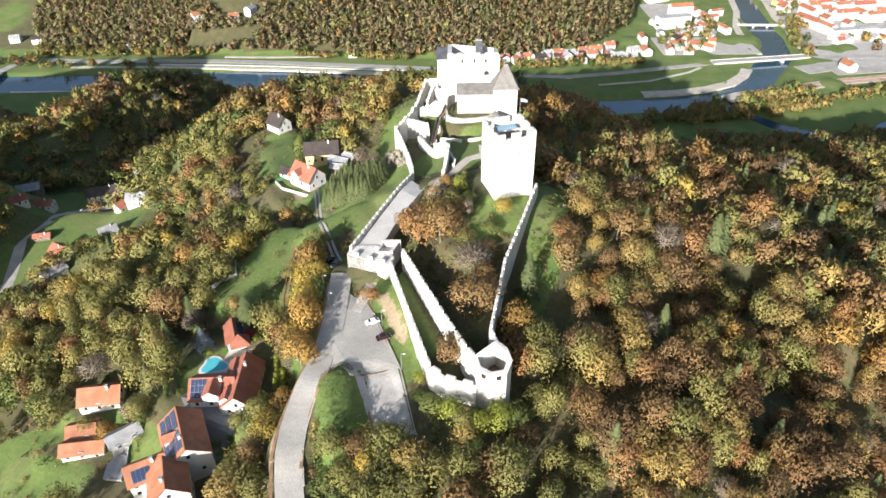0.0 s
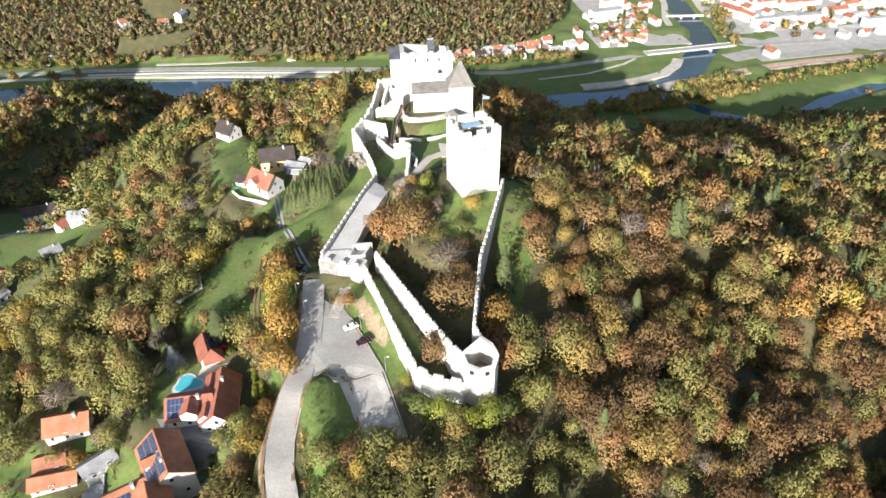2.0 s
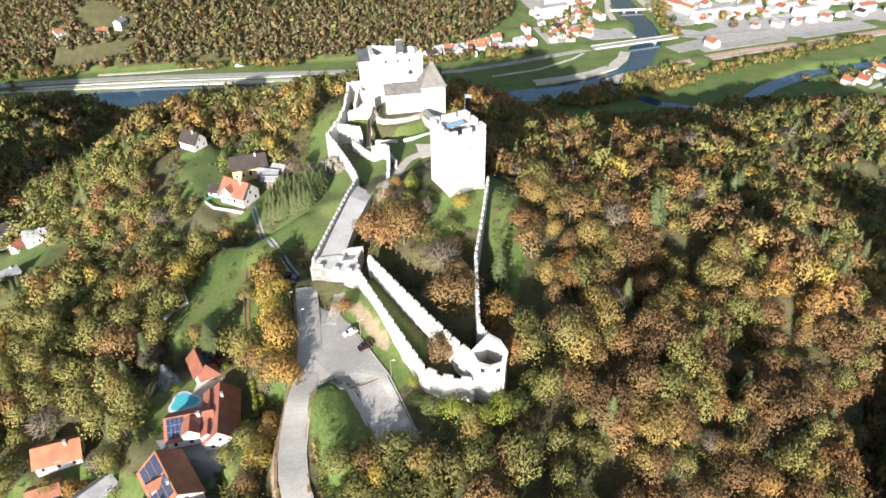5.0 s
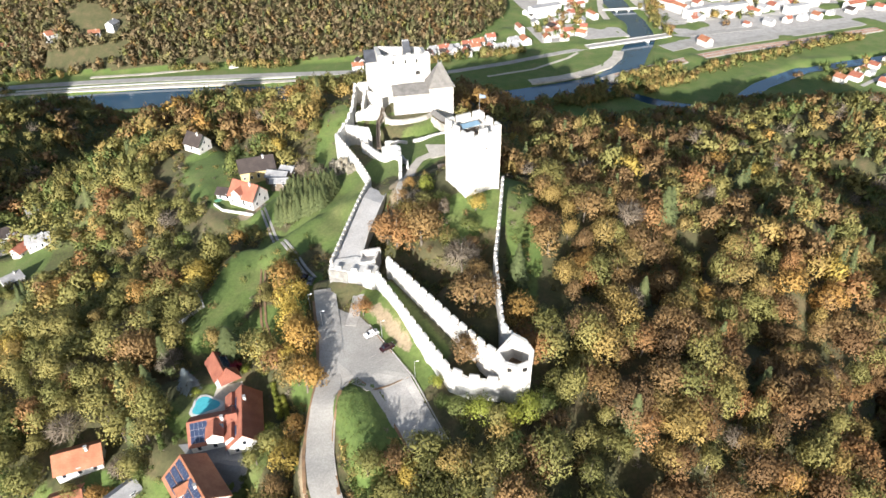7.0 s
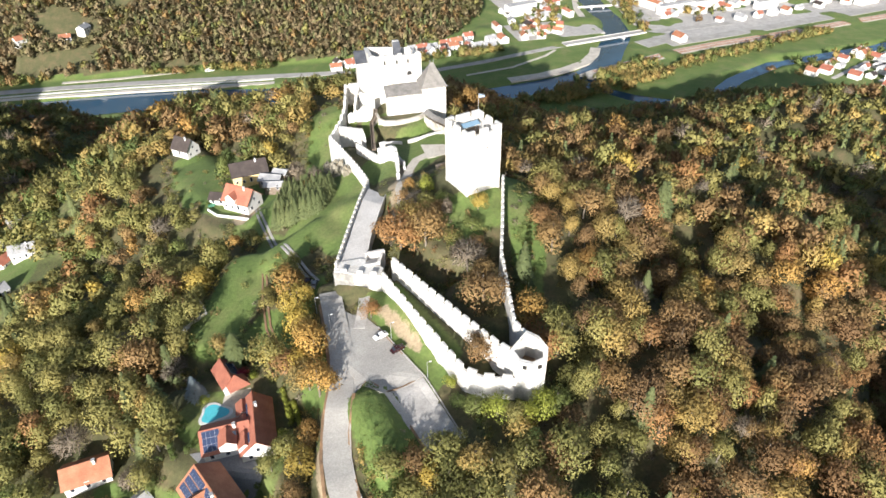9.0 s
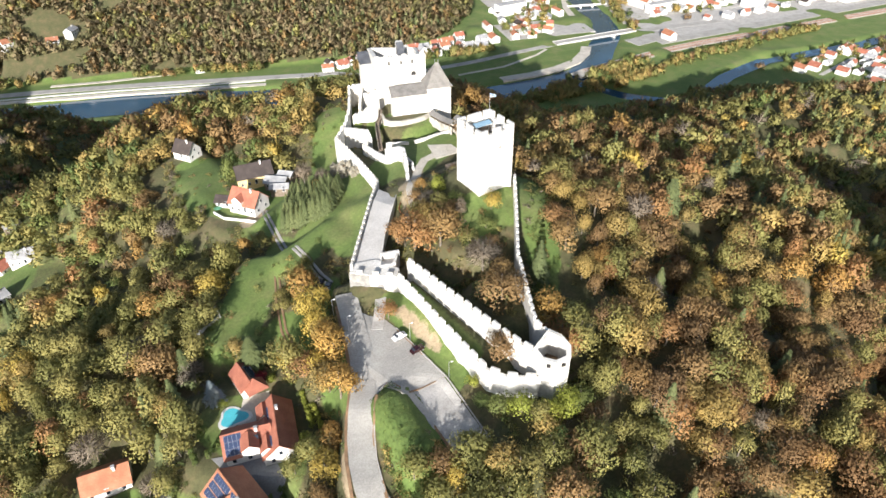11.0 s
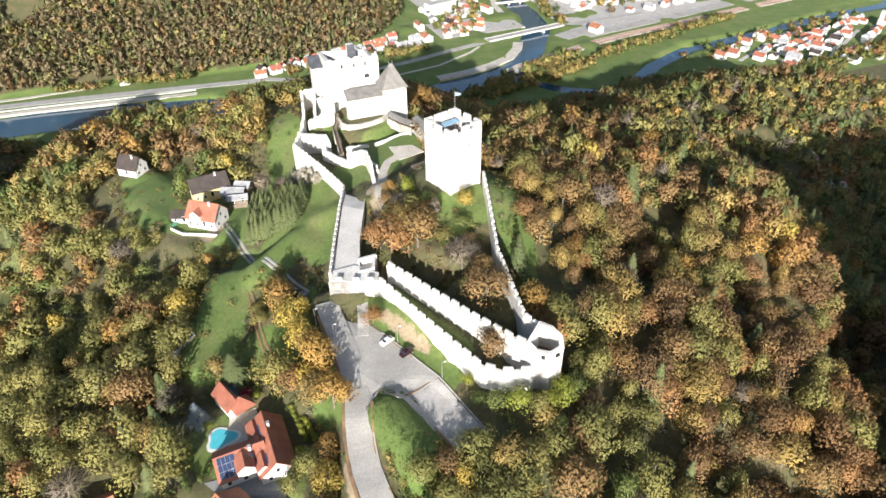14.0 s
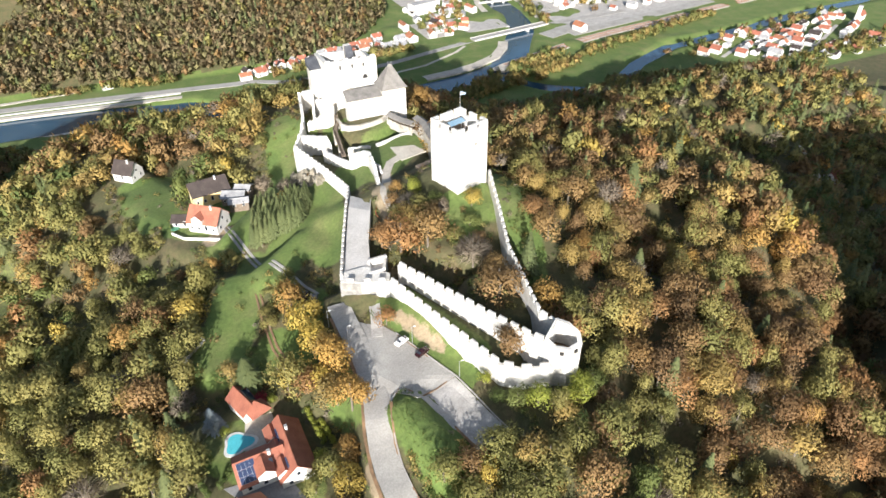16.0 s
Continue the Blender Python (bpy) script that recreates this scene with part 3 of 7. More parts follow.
def curtain(name, pts, bases, label, thick=1.3, gap=1.3, merlon=2.3, high=1.25, crenel=True, material=None, mthick=0.9, side=0.0, seed=0, ragged=0.0):
    """A crenellated curtain wall; pts carry the merlons' top, bases the foot."""
    t = thing(name, (0, 0, 0), label, "castle wall")
    tops = [p[2] - (high if crenel else 0) for p in pts]
    wall_body(pts, thick, bases, tops, "wall", t, material or LIMEWASH, 0.07, seed, ragged)
    if crenel:
        total = sum(math.hypot(b[0] - a[0], b[1] - a[1]) for a, b in zip(pts, pts[1:]))
        n = max(1, int(round(total / (merlon + gap))))
        me = merlon_mesh("merlon", merlon, mthick, high)
        rng = random.Random(seed + 5)
        for i in range(n):
            (x, y, z), turn = along(pts, (i + 0.5) * total / n)
            nx, ny = -math.sin(radians(turn)), math.cos(radians(turn))
            shared("merlon", me, t, "", pose(x + nx * side, y + ny * side, z - high - 0.02, 0, 0, turn + rng.uniform(-2, 2)) @ Matrix.Diagonal((rng.uniform(0.92, 1.06), 1, rng.uniform(0.9, 1.05), 1)))
    return t


def castle_walls():
    outer = [(-21.2, 152.9, 9.0), (-14.5, 131.0, 8.8), (-8.0, 110.0, 9.3)]
    curtain("outer_curtain_wall", outer, [0.5, -0.5, -1.5], "white crenellated outer castle wall above the car park", 0.85, 1.4, 2.35, 1.45, seed=1, mthick=0.8)
    front = [(-8.0, 110.0, 9.3), (-4.0, 106.4, 9.4), (3.4, 103.6, 9.6)]
    curtain("front_curtain_wall", front, [-2.5, -3, -3], "white crenellated end wall of the zwinger", 0.9, 1.3, 2.5, 1.4, seed=2, mthick=0.85)
    inner = [(-17.5, 155.7, 11.6), (-10.5, 138.5, 12.6), (-3.5, 121.5, 13.6), (0.3, 112.2, 14.8), (2.9, 107.2, 15.2)]
    curtain("inner_curtain_wall", inner, [3, 3.5, 4, 4, 4], "white crenellated inner castle wall beside the garden", 0.9, 1.4, 2.3, 1.45, seed=3, mthick=0.85)
    east = [(8.6, 111.0, 15.2), (7.2, 117.0, 14.8), (9.2, 127.0, 15.2), (12.6, 144.0, 16.2), (18.6, 161.0, 17.8), (25.3, 181.0, 19.4)]
    curtain("east_curtain_wall", east, [3, 4, 4, 5, 7, 9], "long white crenellated castle wall along the wooded slope", 0.9, 1.2, 2.0, 1.3, seed=4, mthick=0.85)
    west = [(-34.2, 159.4, 9.0), (-28.6, 176.0, 9.0), (-21.5, 196.0, 9.2), (-17.0, 208.0, 8.4), (-17.4, 213.0, 7.6)]
    curtain("west_curtain_wall", west, [0, -1, -2, -2, -2], "white crenellated wall beside the concrete castle ramp", 0.8, 1.1, 1.7, 1.3, seed=5, mthick=0.8)
    north = [(-17.4, 213.0, 7.6), (-19.5, 224.0, 7.2), (-23.0, 238.0, 7.0), (-26.8, 250.8, 7.2)]
    curtain("north_curtain_wall", north, [-4, -7, -8, -7], "tall white ruined wall above a rock outcrop", 0.9, 1.3, 1.6, 1.3, seed=6, mthick=0.85)


castle_walls()


def bastion():
    t = thing("bastion", (0, 0, 0), "white polygonal corner bastion with open top", "bastion")
    ring = [(2.6, 107.2), (3.4, 103.9), (6.6, 101.9), (10.2, 102.4), (11.6, 105.6), (10.6, 109.0), (8.2, 111.2)]
    cx, cy = 7.0, 106.6
    inner = [(cx + (x - cx) * 0.80, cy + (y - cy) * 0.80) for x, y in ring]
    tops = [14.4, 14.0, 13.8, 14.1, 14.7, 15.4, 15.9, 14.4]
    ring.append(ring[0])
    inner.append(inner[0])
    for i in range(len(ring) - 1):
        quad = [ring[i], ring[i + 1], inner[i + 1], inner[i]]
        bm = prism(quad, -5.0, [tops[i], tops[i + 1], tops[i + 1], tops[i]])
        part("wall", roughen(bm, 0.05, 2, i), LIMEWASH, t)
        cap = prism([(cx + (x - cx) * k, cy + (y - cy) * k) for (x, y), k in ((ring[i], 1.03), (ring[i + 1], 1.03), (ring[i + 1], 0.785), (ring[i], 0.785))],
                    [tops[i] + 0.01, tops[i + 1] + 0.01, tops[i + 1] + 0.01, tops[i] + 0.01],
                    [tops[i] + 0.2, tops[i + 1] + 0.2, tops[i + 1] + 0.2, tops[i] + 0.2])
        part("coping", cap, COPING, t)
    part("floor", prism(inner[:-1], 4.0, 8.6), SOIL, t)
    for x, y, z, turn in ((4.9, 102.85, 12.2, -32), (8.3, 102.05, 12.4, 8)):
        part("loophole", box(-0.5, 0.5, -0.35, 0.05, 0, 0.9), OPENING_SHADE, t, "square loophole, its shade a near-black block", pose(x, y, z, 0, 0, turn))


bastion()


def frederick_tower():
    """The large square tower: four walls with battlements, a sheet roof below the top, a flag pole."""
    t = thing("square_tower", (0, 0, 0), "massive square white tower with battlements and flag", "tower")
    c = [Vector((7.4, 188.4)), Vector((11.2, 175.8)), Vector((23.7, 179.8)), Vector((19.9, 192.4))]
    mid = sum(c, Vector((0, 0))) / 4
    z0, z1 = 9.0, 36.2
    inn = [mid + (p - mid) * 0.80 for p in c]
    for i in range(4):
        j = (i + 1) % 4
        part("wall", roughen(prism([tuple(c[i]), tuple(c[j]), tuple(inn[j]), tuple(inn[i])], z0, z1), 0.03, 3, i), LIMEWASH, t)
        d = (c[j] - c[i])
        n = d.length
        d.normalize()
        nrm = Vector((d.y, -d.x))
        turn = math.degrees(math.atan2(d.y, d.x))
        for k, (a, b) in enumerate(((0.0, 0.23), (0.385, 0.615), (0.77, 1.0))):
            if i == 3 and k == 1:
                a, b = 0.3, 0.7
            p = c[i] + d * n * (a + b) / 2 - nrm * 0.45
            w = n * (b - a)
            part("merlon", prism([(-w / 2 + 0.02, -0.45), (w / 2 - 0.02, -0.45), (w / 2 - 0.02, 0.45), (-w / 2 + 0.02, 0.45)], 0.0, 1.9, 0.04) if k == 1 else
                 prism([(-w / 2 + 0.02 + (0.9 if k == 0 else 0), -0.45), (w / 2 - 0.02, -0.45), (w / 2 - 0.02, 0.45), (-w / 2 + 0.02 + (0.9 if k == 0 else 0), 0.45)], 0.0, 1.9, 0.04),
                 LIMEWASH, t, "", pose(p.x, p.y, z1 + 0.01, 0, 0, turn))
    part("platform", prism([tuple(p) for p in inn], z0 + 1, z1 - 3.2), TIMBER, t)
    ang = math.degrees(math.atan2(c[2].y - c[1].y, c[2].x - c[1].x))
    roof = part("glass_roof", prism([(-3.2, -0.9), (3.2, -0.9), (3.2, 1.1), (-3.2, 1.1)], [0, 0, 0.6, 0.6], [0.12, 0.12, 0.72, 0.72]), BLUE_ROOF, t, "pale blue sheet roof over the stair", pose(mid.x - 0.6, mid.y + 0.6, z1 + 0.2, 0, 0, ang))
    for x in (-3.0, 3.0):
        for y in (-0.8, 1.0):
            p = Vector((mid.x - 0.6, mid.y + 0.6)) + Vector((x * math.cos(radians(ang)) - y * math.sin(radians(ang)), x * math.sin(radians(ang)) + y * math.cos(radians(ang))))
            part("post", box(-0.09, 0.09, -0.09, 0.09, -3.3, 0.1 if y < 0 else 0.7), STEEL, t, "", pose(p.x, p.y, z1, 0, 0, ang))
    pole = bmesh.new()
    bmesh.ops.create_cone(pole, cap_ends=True, segments=8, radius1=0.09, radius2=0.06, depth=6.4)
    part("flag_pole", pole, STEEL, t, "", pose(19.5, 191.8, z1 + 4.4))
    fl = bmesh.new()
    g = [[fl.verts.new((0.08 + 2.4 * i / 6, 0.25 * math.sin(i * 1.1) * i / 6, (j - 0.5) * 1.5 * (1 - 0.55 * i / 6) - 0.10 * i)) for j in (0, 1)] for i in range(7)]
    for a, b in zip(g, g[1:]):
        fl.faces.new((a[0], b[0], b[1], a[1]))
    bmesh.ops.solidify(fl, geom=fl.faces[:], thickness=0.03)
    part("flag", fl, FLAG, t, "pale blue and white flag", pose(19.5, 191.8, z1 + 6.7, 0, 0, 12))
    # putlog hole
    part("loophole", box(-0.25, 0.25, -0.1, 0.1, 0, 0.4), OPENING_SHADE, t, "", pose(18.6, 178.1, 31.0, 0, 0, ang))


frederick_tower()


def gate_block():
    t = thing("gate_bastion", (0, 0, 0), "stone gate bastion with arched gateway and parapet", "gatehouse")
    poly = [(-34.8, 158.4), (-29.5, 155.6), (-21.8, 152.6), (-20.2, 156.2), (-26.0, 162.5), (-33.8, 162.5)]
    part("body", roughen(prism(poly, -1.5, 7.4), 0.08, 2, 9), LIMEWASH, t)
    for a, b in ((0, 1), (1, 2)):
        p, q = poly[a], poly[b]
        n = math.hypot(q[0] - p[0], q[1] - p[1])
        turn = math.degrees(math.atan2(q[1] - p[1], q[0] - p[0]))
        k = max(1, int(n / 3.0))
        for i in range(k):
            u = (i + 0.5) / k
            part("merlon", prism([(-0.95, 0.1), (0.95, 0.1), (0.95, 0.8), (-0.95, 0.8)], 0, 1.1, 0.05), COPING, t, "", pose(p[0] + (q[0] - p[0]) * u, p[1] + (q[1] - p[1]) * u, 7.38, 0, 0, turn))
    arch = bmesh.new()
    pts = [(-1.3, 0.0)] + [(1.3 * -math.cos(a * math.pi / 8), 2.4 + 1.3 * math.sin(a * math.pi / 8)) for a in range(9)] + [(1.3, 0.0)]
    lo = [arch.verts.new((x, -0.12, z)) for x, z in pts]
    hi = [arch.verts.new((x, 0.4, z)) for x, z in pts]
    arch.faces.new(lo)
    arch.faces.new(hi[::-1])
    for i in range(len(pts)):
        j = (i + 1) % len(pts)
        arch.faces.new((lo[i], hi[i], hi[j], lo[j]))
    bmesh.ops.recalc_face_normals(arch, faces=arch.faces[:])
    part("gateway", arch, GREY_STONE, t, "grey arched gateway", pose(-26.4, 154.35, 0.4, 0, 0, -21.3))
    part("gate_opening", box(-0.85, 0.85, -0.2, 0.3, 0.0, 2.7, 0.05), OPENING_SHADE, t, "gateway opening, its shade a near-black block", pose(-26.4, 154.35, 0.4, 0, 0, -21.3))
    part("side_face", roughen(prism([(-35.1, 158.2), (-29.7, 155.35), (-29.4, 155.7), (-34.7, 158.6)], -1.6, 7.1), 0.08, 2, 12), GREY_STONE, t, "bare grey stone face of the bastion")
    # the terrace ramp above
    ramp_t = thing("castle_ramp", (0, 0, 0), "broad pale concrete ramp along the castle wall", "ramp")
    left = [(-33.2, 161.0), (-27.6, 176.8), (-20.6, 196.2), (-17.4, 204.5)]
    right = [(-25.6, 158.4), (-21.6, 172.6), (-14.8, 190.6), (-12.2, 198.0)]
    zs = [7.0, 7.2, 7.6, 6.6]
    for i in range(3):
        part("slab", prism([left[i], right[i], right[i + 1], left[i + 1]], [zs[i] - 4.5, zs[i] - 4.5, zs[i + 1] - 4.5, zs[i + 1] - 4.5], [zs[i], zs[i], zs[i + 1], zs[i + 1]]), CONCRETE, ramp_t)
    for i in range(3):
        a, b = right[i], right[i + 1]
        par = offset_line([a, b], -0.25)
        par2 = offset_line([a, b], 0.05)
        part("parapet", prism([par[0], par[1], par2[1], par2[0]], [zs[i] - 3, zs[i + 1] - 3, zs[i + 1] - 3, zs[i] - 3], [zs[i] + 0.95, zs[i + 1] + 0.95, zs[i + 1] + 0.95, zs[i] + 0.95]), COPING, ramp_t)
    cell = thing("gate_chamber", (0, 0, 0), "small open roofless chamber beside the ramp", "chamber")
    part("wall", prism([(-25.4, 158.3), (-20.8, 158.3), (-20.8, 159.0), (-25.4, 159.0)], 2, 7.9), CONCRETE, cell)
    part("wall", prism([(-24.6, 163.2), (-18.6, 163.2), (-18.6, 164.0), (-24.6, 164.0)], 2, 8.6), CONCRETE, cell)
    part("wall", prism([(-20.8, 158.3), (-18.6, 164.0), (-19.4, 164.3), (-21.6, 158.6)], 2, 8.2), COPING, cell)
    part("floor", prism([(-25.2, 158.8), (-21.0, 158.8), (-19.0, 163.4), (-24.4, 163.4)], 2, 6.2), CONCRETE, cell)
    ramp_fence = thing("rusty_fence", (0, 0, 0), "rusty steel panel fence beside the path", "fence")
    for a, b in (((-13.0, 190.0), (-8.8, 199.0)), ((-12.5, 184.0), (-13.0, 190.0)), ((-14.5, 172.0), (-12.5, 184.0))):
        par, par2 = offset_line([a, b], -0.08), offset_line([a, b], 0.08)
        part("panel", prism([par[0], par[1], par2[1], par2[0]], 3.0, 7.2 if a[1] > 185 else 6.4), RUST, ramp_fence)


gate_block()


def window_hole(t, x, y, z, w, h, turn=0.0, arched=False):
    out = [(-w / 2, 0.0), (w / 2, 0.0)] + ([(w / 2 * math.cos(a * math.pi / 8), h - w / 2 + w / 2 * math.sin(a * math.pi / 8)) for a in range(9)] if arched else [(w / 2, h), (-w / 2, h)])
    bm = bmesh.new()
    f, b = [bm.verts.new((px, -0.06, pz)) for px, pz in out], [bm.verts.new((px, 0.5, pz)) for px, pz in out]
    bm.faces.new(f)
    bm.faces.new(b[::-1])
    for i in range(len(out)):
        j = (i + 1) % len(out)
        bm.faces.new((f[i], b[i], b[j], f[j]))
    bmesh.ops.recalc_face_normals(bm, faces=bm.faces[:])
    # no hole is cut: the block's black colour stands for shade inside
    part("window", bm, OPENING_SHADE, t, "window opening, its shade a near-black block", pose(x, y, z, 0, 0, turn))


def palas():
    t = thing("palace_ruin", (0, 0, 0), "roofless white palace ruin with small windows", "castle palace")
    x0, x1, y0, y1 = -4.2, 18.6, 275.6, 294.0
    walls = [([(x0, y0), (x1, y0), (x1, y0 + 1.8), (x0, y0 + 1.8)], [28.6, 28.4, 28.4, 28.6]),
             ([(x0, y0 + 1.8), (x0 + 1.8, y0 + 1.8), (x0 + 1.8, y1), (x0, y1)], [28.4, 28.4, 27.2, 27.2]),
             ([(x1 - 1.8, y0 + 1.8), (x1, y0 + 1.8), (x1, y1), (x1 - 1.8, y1)], [27.4, 26.2, 25.2, 25.4]),
             ([(x0 + 1.8, y1 - 1.8), (x1 - 1.8, y1 - 1.8), (x1 - 1.8, y1), (x0 + 1.8, y1)], [27.6, 26.0, 25.4, 27.4])]
    for i, (poly, tops) in enumerate(walls):
        part("wall", roughen(prism(poly, 3.0, tops), 0.12, 3, 20 + i), LIMEWASH, t)
    part("floor", box(x0 + 1.7, x1 - 1.7, y0 + 1.7, y1 - 1.7, 6, 17.0), SOIL, t)
    for i in range(6):
        w = 2.0
        x = x0 + 1.3 + i * 4.0
        part("merlon", box(x - w / 2, x + w / 2, y0 + 0.05, y0 + 0.85, 28.4, 29.3, 0.05), LIMEWASH, t)
    for x in (2.2, 7.6, 12.6):
        window_hole(t, x, y0, 24.9, 0.8, 1.7)
    window_hole(t, 13.0, y0, 19.4, 2.2, 1.9, arched=True)
    part("turret", box(8.4, 11.4, 288.8, 291.0, 24.0, 30.4, 0.1), LIMEWASH, t)
    part("turret_roof", prism([(8.3, 286.2), (11.5, 286.2), (11.5, 288.7), (8.3, 288.7)], 24.0, [27.6, 27.6, 30.4, 30.4]), DARK_SLATE, t, "small grey lean-to roof")
    # west wing with dark roof
    w = thing("palace_side_tower", (0, 0, 0), "lower white side tower with dark slate roof", "tower")
    part("wall", roughen(box(-9.0, -4.25, 284.0, 290.5, 0.0, 23.6), 0.08, 2, 31), LIMEWASH, w)
    part("roof", prism([(-9.4, 283.6), (-4.25, 283.6), (-4.25, 290.8), (-9.4, 290.8)], 23.6, [23.9, 23.9, 27.2, 27.2]), DARK_SLATE, w)
    # square tower with a pyramid roof
    q = thing("roofed_tower", (0, 0, 0), "white square tower under a steep grey shingle pyramid roof", "tower")
    part("wall", roughen(box(15.4, 25.6, 259.4, 268.8, 2.0, 19.4), 0.04, 2, 40), LIMEWASH, q)
    bm = bmesh.new()
    base = [bm.verts.new(p) for p in ((14.6, 258.6, 19.2), (26.4, 258.6, 19.2), (26.4, 269.6, 19.2), (14.6, 269.6, 19.2))]
    mid_r = [bm.verts.new(p) for p in ((15.9, 259.9, 21.0), (25.1, 259.9, 21.0), (25.1, 268.3, 21.0), (15.9, 268.3, 21.0))]
    top = [bm.verts.new(p) for p in ((19.9, 264.0, 28.4), (21.3, 264.0, 28.4))]
    bm.faces.new(base[::-1])
    for i in range(4):
        bm.faces.new((base[i], base[(i + 1) % 4], mid_r[(i + 1) % 4], mid_r[i]))
    bm.faces.new((mid_r[0], mid_r[1], top[1], top[0]))
    bm.faces.new((mid_r[1], mid_r[2], top[1]))
    bm.faces.new((mid_r[2], mid_r[3], top[0], top[1]))
    bm.faces.new((mid_r[3], mid_r[0], top[0]))
    part("roof", bm, SHINGLE, q)
    for x in (19.9, 21.3):
        part("finial", box(x - 0.08, x + 0.08, 263.92, 264.08, 28.3, 29.6), STEEL, q)
    bracket = mesh_of(box(-0.15, 0.15, -0.5, 0.1, -0.5, 0.0), "bracket", TIMBER)
    for i in range(8):
        shared("bracket", bracket, q, "", pose(16.0 + i * 1.3, 259.36, 19.18))
    for i in range(6):
        shared("bracket", bracket, q, "", pose(25.64, 260.2 + i * 1.5, 19.18, 0, 0, 90))
    # low wing
    lw = thing("residential_wing", (0, 0, 0), "low white castle wing under a grey shingle lean-to roof", "castle wing")
    part("wall", roughen(prism([(0.0, 260.4), (15.38, 260.4), (15.38, 265.6), (0.0, 265.6)], 3.0, [16.8, 16.8, 18.8, 18.8]), 0.06, 2, 44), LIMEWASH, lw)
    part("roof", prism([(-0.5, 259.8), (15.3, 259.8), (15.3, 266.0), (-0.5, 266.0)], [16.6, 16.6, 19.2, 19.2], [16.9, 16.9, 19.5, 19.5]), SHINGLE, lw)
    for i in range(9):
        shared("bracket", bracket, lw, "", pose(1.0 + i * 1.65, 260.36, 16.8))


palas()


def terrace_walls():
    pts = [(-5.0, 262.0, 9.4), (-4.6, 257.0, 9.0), (-2.4, 254.4, 8.8), (2.0, 253.6, 8.6), (8.0, 254.6, 8.4), (13.0, 256.4, 8.4), (15.6, 258.6, 8.4)]
    curtain("terrace_retaining_wall", pts, [1.0] * 7, "curved pale rubble retaining wall below the wing", 1.0, crenel=False, material=RUBBLE, seed=11)
    fill = thing("grass_terrace", (0, 0, 0), "small grass terrace behind the retaining wall", "terrace", kind="structure")
    part("turf", prism([(-4.6, 261.0), (-4.2, 257.2), (-2.2, 254.9), (2.0, 254.1), (8.0, 255.1), (12.8, 256.9), (15.2, 259.3), (15.2, 260.2), (0, 260.2)], 2, 8.0), GROUND, fill)
    ruins = [
        ("ruined_wall", [(-25.6, 252.4, 6.4), (-21.5, 260.0, 7.4), (-18.0, 269.5, 9.0), (-16.2, 279.0, 10.8), (-14.8, 288.0, 12.4), (-9.2, 290.4, 13.0)], [-6, -5, -4, -2, 0, 2], "jagged white ruined outer wall on the rock", 1.1, 0.9),
        ("ruined_wall", [(-16.6, 268.6, 7.6), (-12.4, 267.0, 9.6), (-8.4, 266.4, 11.0), (-4.8, 268.2, 13.0)], [-2, -1, 0, 2], "tall white ruin face below the palace", 1.2, 1.2),
        ("ruined_wall", [(-13.4, 268.0, 10.4), (-11.6, 275.0, 12.6), (-10.2, 281.6, 13.6)], [0, 1, 2], "jagged white inner ruin wall", 1.0, 1.1),
        ("ruined_wall", [(-10.4, 276.6, 12.4), (-6.4, 277.4, 12.8), (-4.4, 276.6, 13.6)], [1, 2, 2], "broken white cross wall of the ruin", 0.9, 1.0),
        ("ruined_wall", [(-22.0, 258.6, 6.8), (-17.4, 256.0, 6.6), (-13.2, 252.2, 7.2), (-12.6, 248.0, 5.2)], [-3, -2, -1, -1], "white cross wall in the outer court", 1.3, 0.35),
        ("ruined_wall", [(-16.4, 243.8, 5.6), (-12.6, 236.0, 5.2), (-8.8, 229.4, 5.4)], [-1, -1, 0], "pale parapet beside the bridge path", 0.9, 0.1),
        ("ruined_wall", [(-9.4, 230.6, 8.4), (-6.6, 227.4, 10.6), (-3.8, 223.6, 12.0), (-4.6, 214.6, 10.8), (-5.8, 207.6, 8.0), (-6.4, 203.6, 6.2)], [0, 1, 2, 2, 3, 3], "tall white ruined building wall facing the ramp", 1.2, 0.4),
        ("ruined_wall", [(-3.6, 223.0, 9.0), (-1.4, 219.5, 7.6), (-2.0, 215.0, 6.6)], [2, 2, 2], "broken grey wall stub in the court", 0.9, 0.5),
        ("ruined_wall", [(-14.0, 201.8, 6.0), (-7.6, 202.4, 6.4)], [1, 1], "low white wall across the ramp's end", 0.9, 0.1),
        ("ruined_wall", [(-7.4, 240.6, 6.0), (-1.0, 239.6, 6.0), (1.6, 238.4, 6.2)], [1, 1, 1], "low pale garden wall in the court", 0.7, 0.15),
        ("ruined_wall", [(4.0, 238.6, 6.4), (10.0, 240.0, 6.6), (17.0, 242.4, 6.8), (20.6, 241.6, 7.2)], [1, 1, 1, 1], "low pale court wall below the wing", 0.7, 0.15),
        ("ruined_wall", [(4.6, 196.6, 12.6), (1.0, 198.4, 10.2)], [5, 5], "white wall stub on the grass", 1.0, 0.3),
    ]
    for i, (name, pts, bases, label, thick, rag) in enumerate(ruins):
        curtain(name, pts, bases, label, thick, crenel=False, seed=50 + i, ragged=rag)
    court = thing("castle_court", (0, 0, 0), "pale paved court and path inside the castle", "court", kind="structure")
    part("paving", prism([(8.4, 233.8), (17.6, 231.6), (20.2, 224.6), (8.6, 221.6)], 5.0, 6.15), GRAVEL, court)
